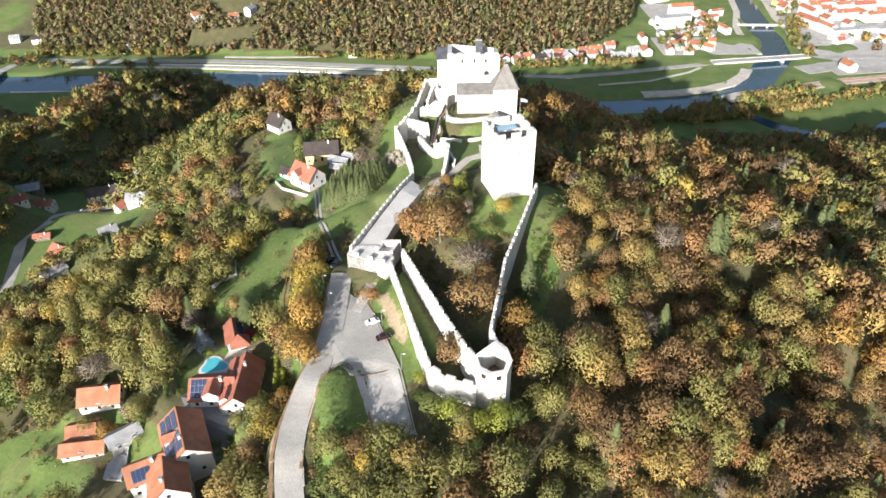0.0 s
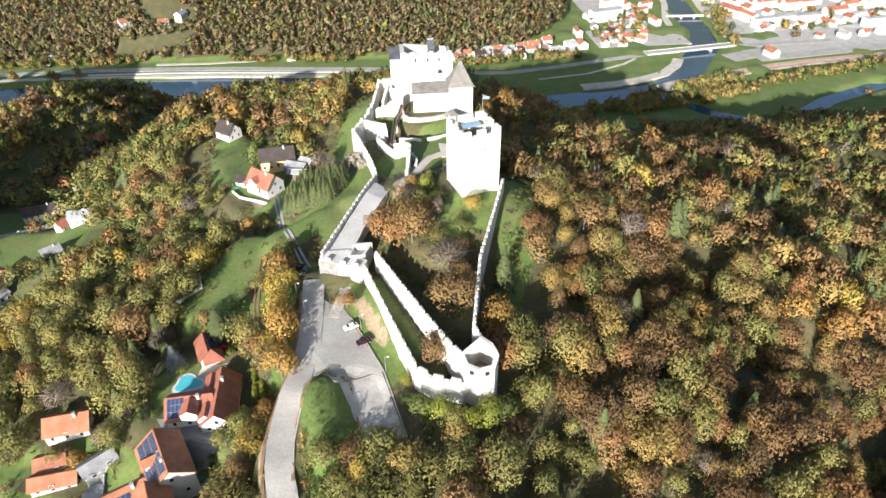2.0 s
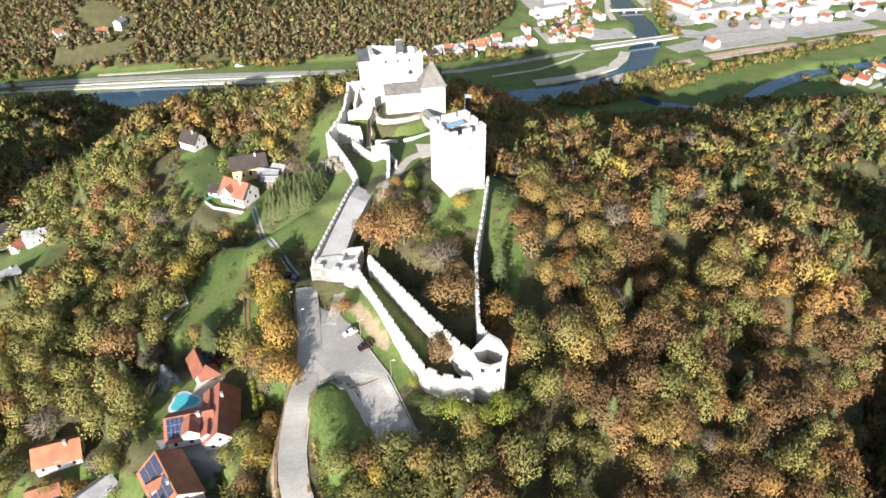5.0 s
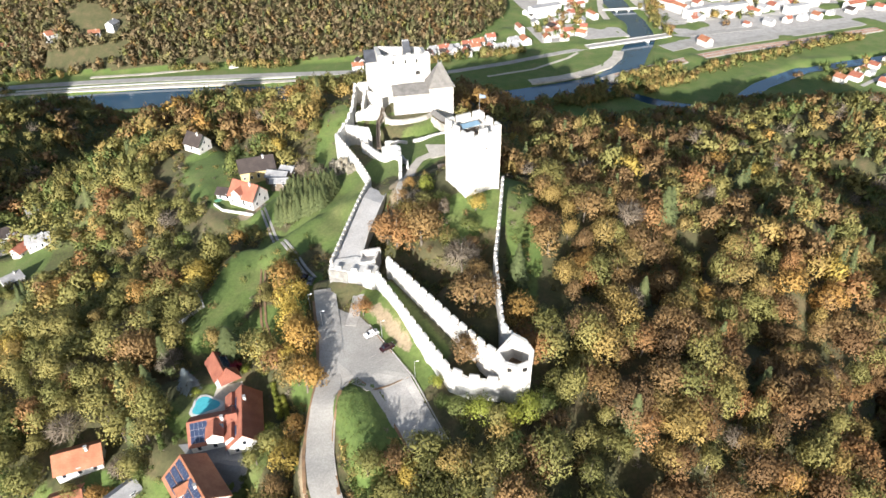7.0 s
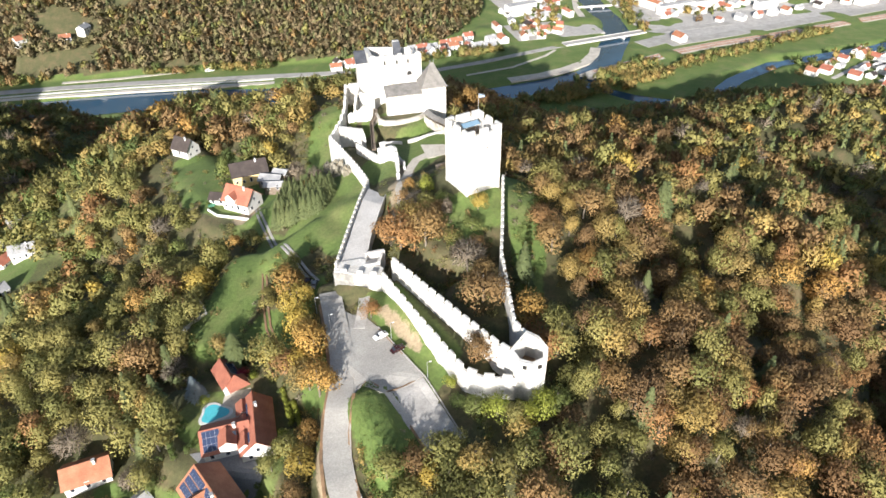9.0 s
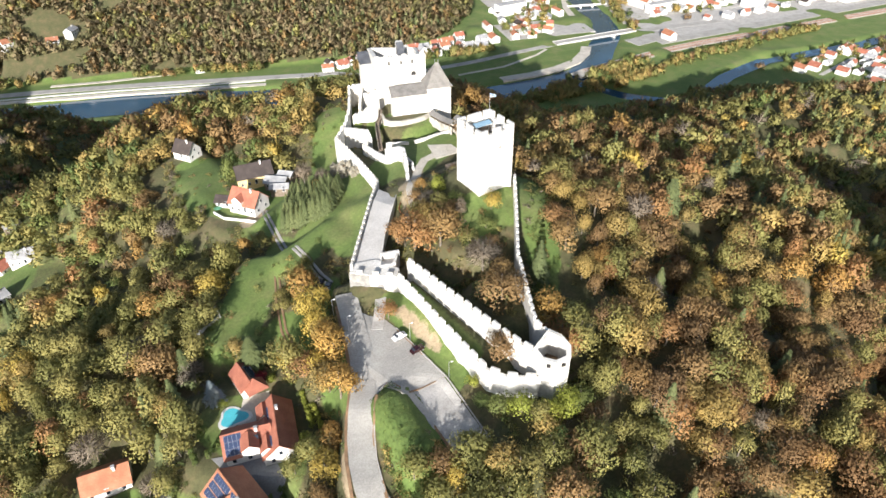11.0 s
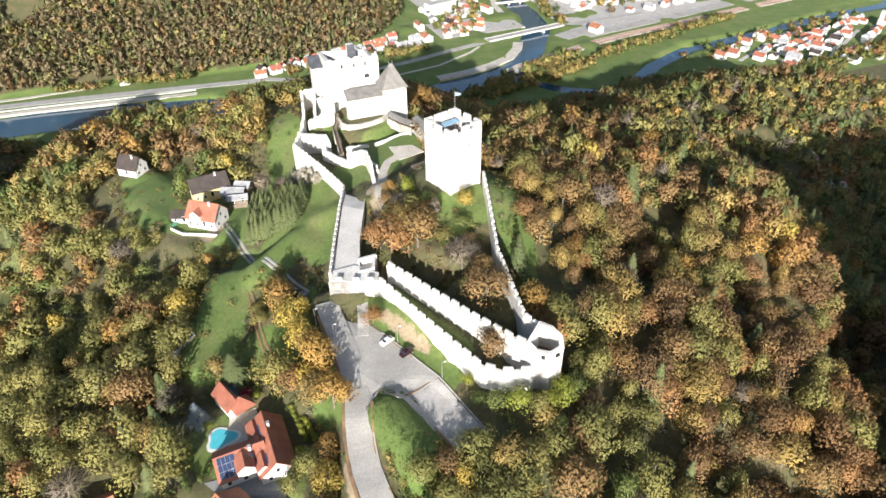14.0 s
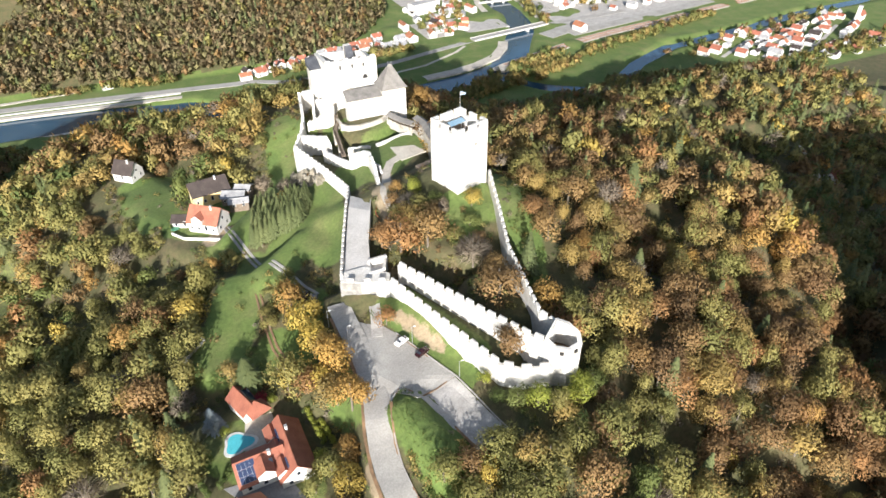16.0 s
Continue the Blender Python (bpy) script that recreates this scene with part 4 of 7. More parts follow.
    part("path", strip([(-8.4, 186.0), (-7.4, 196.0), (-3.4, 206.0), (-0.2, 215.0), (4.0, 222.0), (9.0, 225.0)], 1.6, 0.25, 0.6, 2.0), GRAVEL, court)
    stage = thing("stage", (13.0, 203.0, hz(13.0, 203.0)), "low dark timber stage with steps beside the tower", "stage", turn=16)
    part("deck", box(-5, 5, -2.4, 2.4, -2.0, 1.1), TIMBER, stage)
    for k in range(4):
        part("bench", box(-5, 5, -4.2 - k * 1.2, -3.6 - k * 1.2, -2.0, 0.7 - 0.12 * k), TIMBER, stage)
    br = thing("footbridge", (0, 0, 0), "narrow dark timber footbridge between stone walls", "bridge")
    path = [(-10.4, 236.0, 5.4), (-9.5, 244.2, 6.2), (-8.2, 255.4, 7.4), (-6.3, 258.6, 8.2), (-4.6, 265.4, 9.6)]
    for (ax, ay, az), (bx, by, bz) in zip(path, path[1:]):
        for s0, s1, h0, h1, m, nm in ((-0.6, 0.6, -0.3, 0.0, TIMBER, "deck"), (-0.8, -0.6, -0.5, 0.9, TIMBER, "railing"), (0.6, 0.8, -0.5, 0.9, TIMBER, "railing")):
            l, r = offset_line([(ax, ay), (bx, by)], s0), offset_line([(ax, ay), (bx, by)], s1)
            part(nm, prism([l[0], r[0], r[1], l[1]], [az + h0, az + h0, bz + h0, bz + h0], [az + h1, az + h1, bz + h1, bz + h1]), m, br)
    for ax, ay, az in path[1:4]:
        part("pier", box(ax - 0.7, ax + 0.7, ay - 0.7, ay + 0.7, -2, az - 0.3), RUBBLE, br)
    cw = thing("covered_stair", (0, 0, 0), "covered stair with grey shingle roof between the towers", "covered walkway")
    for (ax, ay, az), (bx, by, bz) in (((15.8, 254.6, 8.2), (18.6, 247.6, 8.0)), ((18.6, 247.6, 8.0), (21.6, 240.6, 8.6)), ((23.4, 241.6, 10.6), (24.0, 234.0, 11.0)), ((24.0, 234.0, 11.0), (22.6, 225.0, 11.2)), ((22.6, 225.0, 11.2), (20.0, 211.0, 13.4))):
        for s0, s1 in ((-1.5, -1.15), (1.15, 1.5)):
            l, r = offset_line([(ax, ay), (bx, by)], s0), offset_line([(ax, ay), (bx, by)], s1)
            part("wall", prism([l[0], r[0], r[1], l[1]], hz(ax, ay) - 1.5, [az + 0.7, az + 0.7, bz + 0.7, bz + 0.7]), RUBBLE, cw)
            for u in (0.15, 0.5, 0.85):
                px, py = l[0][0] + (l[1][0] - l[0][0]) * u, l[0][1] + (l[1][1] - l[0][1]) * u
                part("post", box(px - 0.1, px + 0.1, py - 0.1, py + 0.1, az, az + (bz - az) * u + 2.4), TIMBER, cw)
        for e in (2.0, -2.0):
            o, c = offset_line([(ax, ay), (bx, by)], e), [(ax, ay), (bx, by)]
            part("roof", prism([c[0], o[0], o[1], c[1]], [az + 3.2, az + 2.1, bz + 2.1, bz + 3.2], [az + 3.4, az + 2.3, bz + 2.3, bz + 3.4]), SHINGLE, cw)
        fl, fr = offset_line([(ax, ay), (bx, by)], -1.15), offset_line([(ax, ay), (bx, by)], 1.15)
        part("deck", prism([fl[0], fr[0], fr[1], fl[1]], [az - 0.4] * 2 + [bz - 0.4] * 2, [az, az, bz, bz]), TIMBER, cw)

    for x, y, z, r in ((-24.6, 233.0, -2.0, 3.0), (-26.0, 237.5, -2.5, 3.6), (-27.6, 243.0, -2.0, 3.2), (-23.0, 228.5, -2.0, 2.2), (-29.0, 248.0, -1.5, 2.6)):
        bm = bmesh.new()
        bmesh.ops.create_icosphere(bm, subdivisions=4, radius=r * 0.72)
        for v in bm.verts:
            v.co += v.co.normalized() * noise.fractal(v.co * 0.5 + Vector((x, y, 0)), 0.9, 2.0, 5) * r * 0.6
            v.co.z *= 1.5
        tagged(part("rock_outcrop", bm, ROCK, None, "", pose(x, y, hz(x, y) + 0.5, 0, 0, x * 40)), "grey weathered limestone outcrop below the castle wall", "rock", "rocks below the wall")


terrace_walls()

# ---- car park, roads, houses below the castle ----
def quad_grid(bm, q, lift, thick, cell=2.0):
    """A slab over a four-cornered plan that follows the ground."""
    (ax, ay), (bx, by), (cx, cy), (dx, dy) = q
    n = max(1, int(max(math.hypot(bx - ax, by - ay), math.hypot(cx - dx, cy - dy)) / cell))
    m = max(1, int(max(math.hypot(dx - ax, dy - ay), math.hypot(cx - bx, cy - by)) / cell))
    u, v = np.meshgrid(np.linspace(0, 1, n + 1), np.linspace(0, 1, m + 1))
    x = (ax * (1 - u) + bx * u) * (1 - v) + (dx * (1 - u) + cx * u) * v
    y = (ay * (1 - u) + by * u) * (1 - v) + (dy * (1 - u) + cy * u) * v
    z = height(x, y) + lift
    top = [[bm.verts.new((x[j, i], y[j, i], z[j, i])) for i in range(n + 1)] for j in range(m + 1)]
    for j in range(m):
        for i in range(n):
            bm.faces.new((top[j][i], top[j][i + 1], top[j + 1][i + 1], top[j + 1][i]))
    edge = top[0] + [r[-1] for r in top[1:]] + top[-1][::-1][1:] + [r[0] for r in top[::-1]][1:-1]
    low = [bm.verts.new((w.co.x, w.co.y, w.co.z - thick)) for w in edge]
    for i in range(len(edge)):
        j = (i + 1) % len(edge)
        bm.faces.new((edge[i], low[i], low[j], edge[j]))
    bmesh.ops.recalc_face_normals(bm, faces=bm.faces[:])
    return bm


def road_line(name, pts, half, material, label, kind="structure", lift=0.12, category="road", step=2.5):
    return tagged(part(name, strip(pts, half, lift, 0.5, step), material), label, category, kind=kind)


def roads():
    lot = thing("car_park", (0, 0, 0), "worn pale asphalt car park below the castle wall", "car park", kind="structure")
    part("asphalt", quad_grid(bmesh.new(), [(-38.0, 127.0), (-29.0, 113.8), (-16.6, 118.0), (-25.4, 138.8)], 0.20, 0.6), ASPHALT, lot)
    part("asphalt", quad_grid(bmesh.new(), [(-38.0, 126.0), (-25.4, 138.8), (-28.2, 144.0), (-37.4, 150.0)], 0.19, 0.6), ASPHALT, lot)
    part("asphalt", quad_grid(bmesh.new(), [(-28.0, 114.8), (-21.0, 96.0), (-11.5, 97.5), (-16.9, 117.7)], 0.15, 0.6), PAVING, lot)
    part("asphalt", quad_grid(bmesh.new(), [(-38.2, 127.5), (-35.4, 117.4), (-31.4, 119.9), (-31.0, 124.0)], 0.17, 0.6), ASPHALT, lot)
    line = mesh_of(box(-2.4, 2.4, -0.04, 0.04, 0, 0.02), "bay_line", PAVING)
    for i in range(8):
        x, y = -24.6 + i * 1.02, 132.6 - i * 2.2
        shared("bay_line", line, lot, "", pose(x - 2.2, y - 1.0, hz(x - 2.2, y - 1.0) + 0.235, 0, 0, 24))
    kerb = thing("kerb", (0, 0, 0), "pale stone kerb beside the car park", "kerb", kind="structure")
    part("edge", strip([(-25.3, 138.9), (-16.4, 117.9), (-11.2, 97.4)], 0.14, 0.32, 0.5, 1.5), PAVING, kerb)
    part("edge", strip([(-36.6, 86.0), (-38.2, 93.0), (-38.4, 100.0), (-37.8, 106.0), (-36.6, 112.0), (-34.8, 117.0), (-32.4, 119.6), (-30.2, 118.6)], 0.16, 0.32, 0.5, 1.5), PAVING, kerb)
    road_line("road", [(-35.0, 70), (-38.6, 80), (-40.6, 88), (-41.6, 94), (-41.8, 100), (-41.2, 106), (-40.0, 112), (-38.4, 118), (-37.2, 124), (-36.6, 131), (-36.6, 140), (-37.0, 156)], 3.2, ASPHALT, "narrow pale asphalt road up to the castle gate", lift=0.30, step=1.5)
    road_line("gate_path", [(-30.6, 139.6), (-28.6, 146.0), (-26.8, 153.2)], 1.6, PAVING, "paved path to the castle gateway", lift=0.2, category="path")
    litter = thing("leaf_litter", (0, 0, 0), "drifts of rust red fallen leaves along the kerb", "leaf litter", kind="stuff")
    for pts, half in (([(-45.6, 92), (-45.4, 102), (-43.8, 112), (-41.2, 121)], 0.7), ([(-33.4, 118.8), (-31.2, 120.2), (-28.8, 117.4)], 0.5), ([(-28.4, 115.0), (-22.6, 116.4), (-17.2, 117.9)], 0.3), ([(-38.0, 90), (-38.7, 99), (-37.9, 106), (-35.2, 116)], 0.7), ([(-43.2, 80), (-45.4, 92)], 0.7), ([(-40.4, 122), (-40.2, 138), (-40.4, 152)], 0.8), ([(-26.0, 112.4), (-24.0, 106.0), (-21.2, 97.0)], 0.6), ([(-25.2, 138.0), (-20.5, 127.0)], 0.4)):
        part("drift", strip(pts, half * 0.55, 0.24, 0.3, 1.2), SOIL, litter)
    tr = thing("farm_track", (0, 0, 0), "two-wheel concrete track up to the hill houses", "track", kind="structure")
    for s in (-0.75, 0.75):
        pts = offset_line([(-40.5, 170.0), (-46.0, 183.0), (-52.0, 197.0), (-55.5, 212.0), (-59.0, 228.0), (-60.0, 238.0)], s)
        part("wheel_strip", strip(pts, 0.42, 0.35, 0.6, 1.5), PAVING, tr)
    path = thing("meadow_path", (0, 0, 0), "worn earth path beside the meadow", "path", kind="structure")
    for s in (-0.7, 0.7):
        part("rut", strip(offset_line([(-57.0, 182.0), (-57.5, 170.0), (-57.0, 158.0), (-54.5, 146.0)], s), 0.3, 0.28, 0.5, 1.5), SOIL, path)
    wall = thing("meadow_wall", (0, 0, 0), "low pale wall at the corner of the meadow", "garden wall")
    part("wall", strip([(-79.5, 180.0), (-75.6, 168.5), (-82.5, 163.0)], 0.22, 0.9, 1.6, 2.0), COPING, wall)
    road_line("valley_road", [(-262, 225), (-241, 262), (-252, 300), (-243, 322), (-216, 340), (-200, 350)], 3.0, ASPHALT, "grey lane winding through the side valley", lift=0.3, step=6)
    yard = thing("yard", (0, 0, 0), "pale asphalt forecourt of the villa", "yard", kind="structure")
    part("paving", quad_grid(bmesh.new(), [(-78.5, 119.0), (-66.5, 101.5), (-60.5, 108.0), (-64.0, 118.0)], 0.15, 0.5), YARD, yard)
    road_line("drive", [(-64.0, 102.0), (-58.0, 98.5), (-50.5, 95.0)], 2.0, YARD, "grey drive between gardens", lift=0.2)


roads()


def car(x, y, turn, paint, label):
    t = thing("car", (x, y, hz(x, y) + 0.2), label, "car", "parked cars", turn=turn)
    bm = bmesh.new()
    prof = [(-2.1, 0.35), (-2.15, 0.75), (-1.9, 0.95), (-1.25, 1.02), (-0.55, 1.42), (0.85, 1.44), (1.55, 1.02), (2.0, 0.9), (2.1, 0.5), (2.05, 0.32)]
    sides = []
    for yy, k in ((-0.86, 1.0), (0.86, 1.0)):
        sides.append([bm.verts.new((px, yy * (0.86 if pz > 1.1 else 1.0), pz)) for px, pz in prof])
    bm.faces.new(sides[0])
    bm.faces.new(sides[1][::-1])
    for i in range(len(prof)):
        j = (i + 1) % len(prof)
        bm.faces.new((sides[0][i], sides[1][i], sides[1][j], sides[0][j]))
    bmesh.ops.recalc_face_normals(bm, faces=bm.faces[:])
    bmesh.ops.bevel(bm, geom=bm.edges[:], offset=0.06, segments=2, affect="EDGES")
    part("body", bm, paint, t)
    part("windscreen", prism([(-1.18, -0.68), (-0.62, -0.66), (-0.62, 0.66), (-1.18, 0.68)], [1.02, 1.34, 1.34, 1.02], [1.1, 1.42, 1.42, 1.1]), GLASS, t)
    part("rear_window", prism([(0.92, -0.66), (1.45, -0.68), (1.45, 0.68), (0.92, 0.66)], [1.38, 1.04, 1.04, 1.38], [1.46, 1.12, 1.12, 1.46]), GLASS, t)
    for s in (-1, 1):
        part("side_window", prism([(-0.55, s * 0.76), (0.85, s * 0.76), (0.85, s * 0.82), (-0.55, s * 0.82)], 1.06, 1.36), GLASS, t)
        for wx in (-1.3, 1.3):
            wb = bmesh.new()
            bmesh.ops.create_cone(wb, cap_ends=True, segments=14, radius1=0.33, radius2=0.33, depth=0.22)
            w = part("wheel", wb, RUBBER, t, "", pose(wx, s * 0.8, 0.33, 90))
            rb = bmesh.new()
            bmesh.ops.create_cone(rb, cap_ends=True, segments=12, radius1=0.2, radius2=0.2, depth=0.24)
            part("rim", rb, STEEL, w)
    for s in (-0.6, 0.6):
        part("headlight", box(-2.17, -2.0, s - 0.18, s + 0.18, 0.68, 0.82), WHITE_PAINT, t)
    return t


car(-25.2, 134.6, 24, WHITE_PAINT, "white hatchback parked in the castle car park")
car(-21.6, 128.6, 204, CAR_DARK, "dark red car parked in the castle car park")
car(-41.4, 168.6, 70, CAR_GREY, "grey car parked under the castle wall")
car(-43.6, 171.0, 62, CAR_DARK, "dark car parked beside the hill track")
car(-52.6, 92.0, 130, WHITE_PAINT, "white car on the garden drive")
for i in range(4):
    car(-237.0 + i * 3.4, 329.5 + i * 2.2, 100, (CAR_GREY, WHITE_PAINT, CAR_GREY, CAR_DARK)[i], "car parked beside the valley lane")


def lamp(x, y):
    t = thing("street_lamp", (x, y, hz(x, y)), "slim grey street lamp beside the car park", "street lamp", "street lamps")
    b = bmesh.new()
    bmesh.ops.create_cone(b, cap_ends=True, segments=8, radius1=0.09, radius2=0.05, depth=6.0)
    part("pole", b, STEEL, t, "", pose(0, 0, 3.0))
    part("arm", box(-0.05, 0.9, -0.04, 0.04, 5.9, 6.0), STEEL, t)
    part("lantern", box(0.5, 1.15, -0.16, 0.16, 5.86, 6.04, 0.04), WHITE_PAINT, t)


lamp(-22.4, 133.6)
lamp(-15.8, 117.2)
lamp(-38.4, 141.0)
lamp(-41.6, 150.0)


def window_meshes():
    out = {}
    for key, w, h in (("small", 0.9, 1.2), ("wide", 1.6, 1.3), ("door", 1.0, 2.1)):
        out[key] = (mesh_of(box(-w / 2 - 0.1, w / 2 + 0.1, -0.06, 0.12, -0.1, h + 0.1), "frame", WHITE_PAINT), mesh_of(box(-w / 2, w / 2, -0.09, 0.1, 0.0, h), "pane", GLASS))
    return out


WINDOW = window_meshes()


def add_window(t, x, y, z, turn, key="small", far=False):
    if far:
        shared("window", WINDOW[key][1], t, "", pose(x, y, z, 0, 0, turn))
        return
    f = shared("window", WINDOW[key][0], t, "", pose(x, y, z, 0, 0, turn))
    shared("pane", WINDOW[key][1], f)


def house(x, y, z, turn, w, d, eave, top, wall, roof, label, name="house", group="", storeys=2, chimneys=1, solar=(), per=3.0, category="house", far=False):
    """A gabled house: ridge along its own x."""
    t = thing(name, (x, y, z), label, category, group, turn=turn)
    part("wall", gable_body(w, d, -3.0, eave, top), wall, t)
    for bm in gable(w, d, eave, top, 0.5):
        part("roof", bm, roof, t)
    part("ridge_cap", box(-w / 2 - 0.5, w / 2 + 0.5, -0.14, 0.14, top + 0.12, top + 0.34, 0.04), roof, t)
    for s in range(storeys):
        zz = 0.9 + s * 2.7
        if zz + 1.4 > eave:
            break
        n = max(1, int(w / per))
        for i in range(n):
            px = -w / 2 + (i + 0.5) * w / n
            add_window(t, px, -d / 2, zz, 0, "wide" if far else ("door" if (s == 0 and i == n // 2) else "small"), far)
            if not far:
                add_window(t, px, d / 2, zz, 180)
    for gx, turn_w in ((-w / 2, -90), (w / 2, 90)):
        for yy in ((-d / 4, d / 4) if d > 6 and not far else (0,)):
            add_window(t, gx, yy, 0.9 if not far else 3.4, turn_w, "small" if not far else "wide", far)
        if top - eave > 2.2 and not far:
            add_window(t, gx, 0, eave + 0.1, turn_w, "small", far)
    for i in range(chimneys):
        cx = w * (0.22 - 0.4 * i)
        c = part("chimney", box(cx - 0.35, cx + 0.35, -1.0, -0.35, top - 1.0, top + 1.0, 0.03), RENDER_WHITE, t)
        if far:
            continue
        part("chimney_cap", box(cx - 0.45, cx + 0.45, -1.1, -0.25, top + 1.01, top + 1.14), SLATE, c)
    rise = math.degrees(math.atan2(top - eave, d / 2))
    for sx, side, cols, rows in solar:
        for i in range(cols):
            for j in range(rows):
                px = sx + i * 1.06
                frac = 0.18 + j * 0.30
                py = side * d / 2 * (1 - frac)
                pz = eave + (top - eave) * frac + 0.34
                pn = part("solar_panel", box(-0.5, 0.5, -0.82, 0.82, -0.03, 0.05), SOLAR, t, "dark blue solar panel", pose(px, py, pz, -side * rise, 0, 0))
                part("frame", box(-0.53, 0.53, -0.85, 0.85, -0.05, 0.02), STEEL, pn)
    return t


def dormer(parent, x, y, z, w, d, h, roof, turn):
    b = part("dormer", gable_body(d, w, -1.2, h * 0.45, h), RENDER_WHITE, parent, "", pose(x, y, z, 0, 0, turn))
    for bm in gable(d, w, h * 0.45, h, 0.25, 0.12):
        part("dormer_roof", bm, roof, b)


def estate():
    # villa with pool
    v = house(-68.8, 120.4, -13.5, 3, 11.6, 9.4, 3.0, 6.4, RENDER_WHITE, TILE, "white villa wing under a red tile roof with solar panels", "villa", solar=((-5.0, -1, 4, 3),))
    dormer(v, 0.6, -3.4, 4.4, 4.2, 4.6, 2.6, TILE, 90)
    part("rooflight", box(-0.5, 0.5, -0.6, 0.6, 0, 0.1), GLASS, v, "small rooflight", pose(2.4, -2.6, 5.9, 36))
    w = house(-61.2, 121.4, -13.5, 93, 16.5, 8.6, 3.0, 6.8, RENDER_WHITE, TILE, "long villa wing under a red tile roof with dormers", "villa", solar=((-6.4, 1, 3, 2), (2.2, 1, 4, 2)))
    dormer(w, 0.4, 2.8, 3.4, 3.8, 4.2, 2.4, TILE, 0)
    dormer(w, 5.6, 2.8, 3.4, 3.6, 4.2, 2.4, TILE, 0)
    dormer(w, -5.2, 2.8, 3.4, 3.8, 4.2, 2.4, TILE, 0)
    a = house(-69.0, 141.6, -12.6, 112, 8.4, 5.4, 2.4, 4.8, RENDER_WHITE, TILE, "small red-roofed garden house beside the pool", "garden_house", storeys=1, chimneys=0, solar=((-2.0, -1, 5, 2),))
    porch = part("porch_roof", bmesh.new(), TILE, a, "", pose(-5.0, -1.0, 0))
    bm = bmesh.new()
    base = [bm.verts.new(p) for p in ((-2.6, -3.0, 2.6), (2.6, -3.0, 2.6), (2.6, 3.0, 2.6), (-2.6, 3.0, 2.6))]
    tip = bm.verts.new((0.4, 0, 5.6))
    bm.faces.new(base[::-1])
    for i in range(4):
        bm.faces.new((base[i], base[(i + 1) % 4], tip))
    bm.to_mesh(porch.data)
    bm.free()
    pool = thing("swimming_pool", (-72.8, 131.0, hz(-72.8, 131.0)), "turquoise clover-shaped swimming pool with pale rim", "pool")
    for k, m, z0, z1, nm in ((1.0, POOL, -0.3, 0.22, "water"), (1.24, RENDER_WHITE, -0.5, 0.18, "rim")):
        ring = []
        for i in range(36):
            an = math.tau * i / 36
            r = (3.3 + 0.6 * math.cos(3 * an + 0.6)) * k
            ring.append((r * 1.05 * math.cos(an), r * 0.86 * math.sin(an)))
        part(nm, prism(ring, z0, z1), m, pool)
    ter = thing("pool_terrace", (0, 0, 0), "pale stone terrace between pool and villa", "terrace", kind="structure")
    part("paving", quad_grid(bmesh.new(), [(-72.0, 127.0), (-62.0, 127.0), (-63.0, 137.5), (-70.0, 138.0)], 0.12, 0.4), GRAVEL, ter)
    # neighbours
    h = house(-71.8, 103.6, -17.6, -62, 14.5, 10.5, 6.6, 10.6, RENDER_WHITE, ORANGE_TILE, "large white house with solar panels on its tile roof", solar=((-6.4, -1, 6, 3), (0.6, -1, 6, 3)))
    dormer(h, 0.2, -2.8, 8.0, 3.0, 3.6, 2.2, ORANGE_TILE, 90)
    house(-79.6, 96.4, -19.0, 28, 9.0, 7.0, 5.0, 8.2, RENDER_WHITE, ORANGE_TILE, "side wing with orange tile roof and solar panels", solar=((-2.8, -1, 4, 2),))
    house(-71.6, 91.0, -18.4, -66, 9.0, 9.0, 6.6, 10.8, RENDER_WHITE, ORANGE_TILE, "white house with steep orange tile roof")
    house(-92.6, 110.2, -20.6, 40, 8.4, 5.0, 2.4, 4.0, RENDER_WHITE, SLATE, "small garden shed under a grey roof", "garden_shed", storeys=1, chimneys=0)
    house(-106.6, 126.6, -23.4, 8, 11.4, 8.0, 2.8, 5.8, RENDER_WHITE, ORANGE_TILE, "farmhouse with a hipped orange tile roof")
    house(-108.0, 115.6, -25.6, 12, 7.4, 6.0, 2.6, 4.6, RENDER_WHITE, ORANGE_TILE, "outbuilding with a faded pink tile roof", "outbuilding", storeys=1, chimneys=0)
    house(-105.4, 110.2, -26.0, 8, 11.4, 5.0, 2.4, 4.2, RENDER_WHITE, ORANGE_TILE, "long low outbuilding under orange tiles", "outbuilding", storeys=1, chimneys=0)
    house(-92.0, 141.0, -17.5, 20, 4.0, 3.2, 2.4, 3.8, TIMBER, SHINGLE, "small timber hut among the trees", "hut", storeys=1, chimneys=0)
    deck = thing("terrace_deck", (0, 0, 0), "grey paved terraces beside the solar house", "terrace", kind="structure")
    part("paving", quad_grid(bmesh.new(), [(-96.0, 108.0), (-94.0, 98.5), (-89.0, 98.0), (-90.0, 107.0)], 0.9, 1.6), SLATE, deck)
    # houses on the spur
    ha = house(-65.6, 242.6, -15.8, -38, 12.5, 9.6, 4.0, 8.8, RENDER_WHITE, TILE, "white house with red tile roof on the spur")
    dormer(ha, -1.6, -3.2, 4.2, 4.4, 4.4, 3.4, TILE, 90)
    house(-75.0, 249.0, -16.4, -24, 7.0, 5.6, 2.6, 4.2, RENDER_WHITE, BROWN_TILE, "low annex with dark roof beside the white house", "annex", storeys=1, chimneys=0)
    house(-62.6, 264.0, -15.4, 8, 15.0, 9.5, 4.4, 8.4, RENDER_YELLOW, BROWN_TILE, "yellow house with a broad dark brown roof")
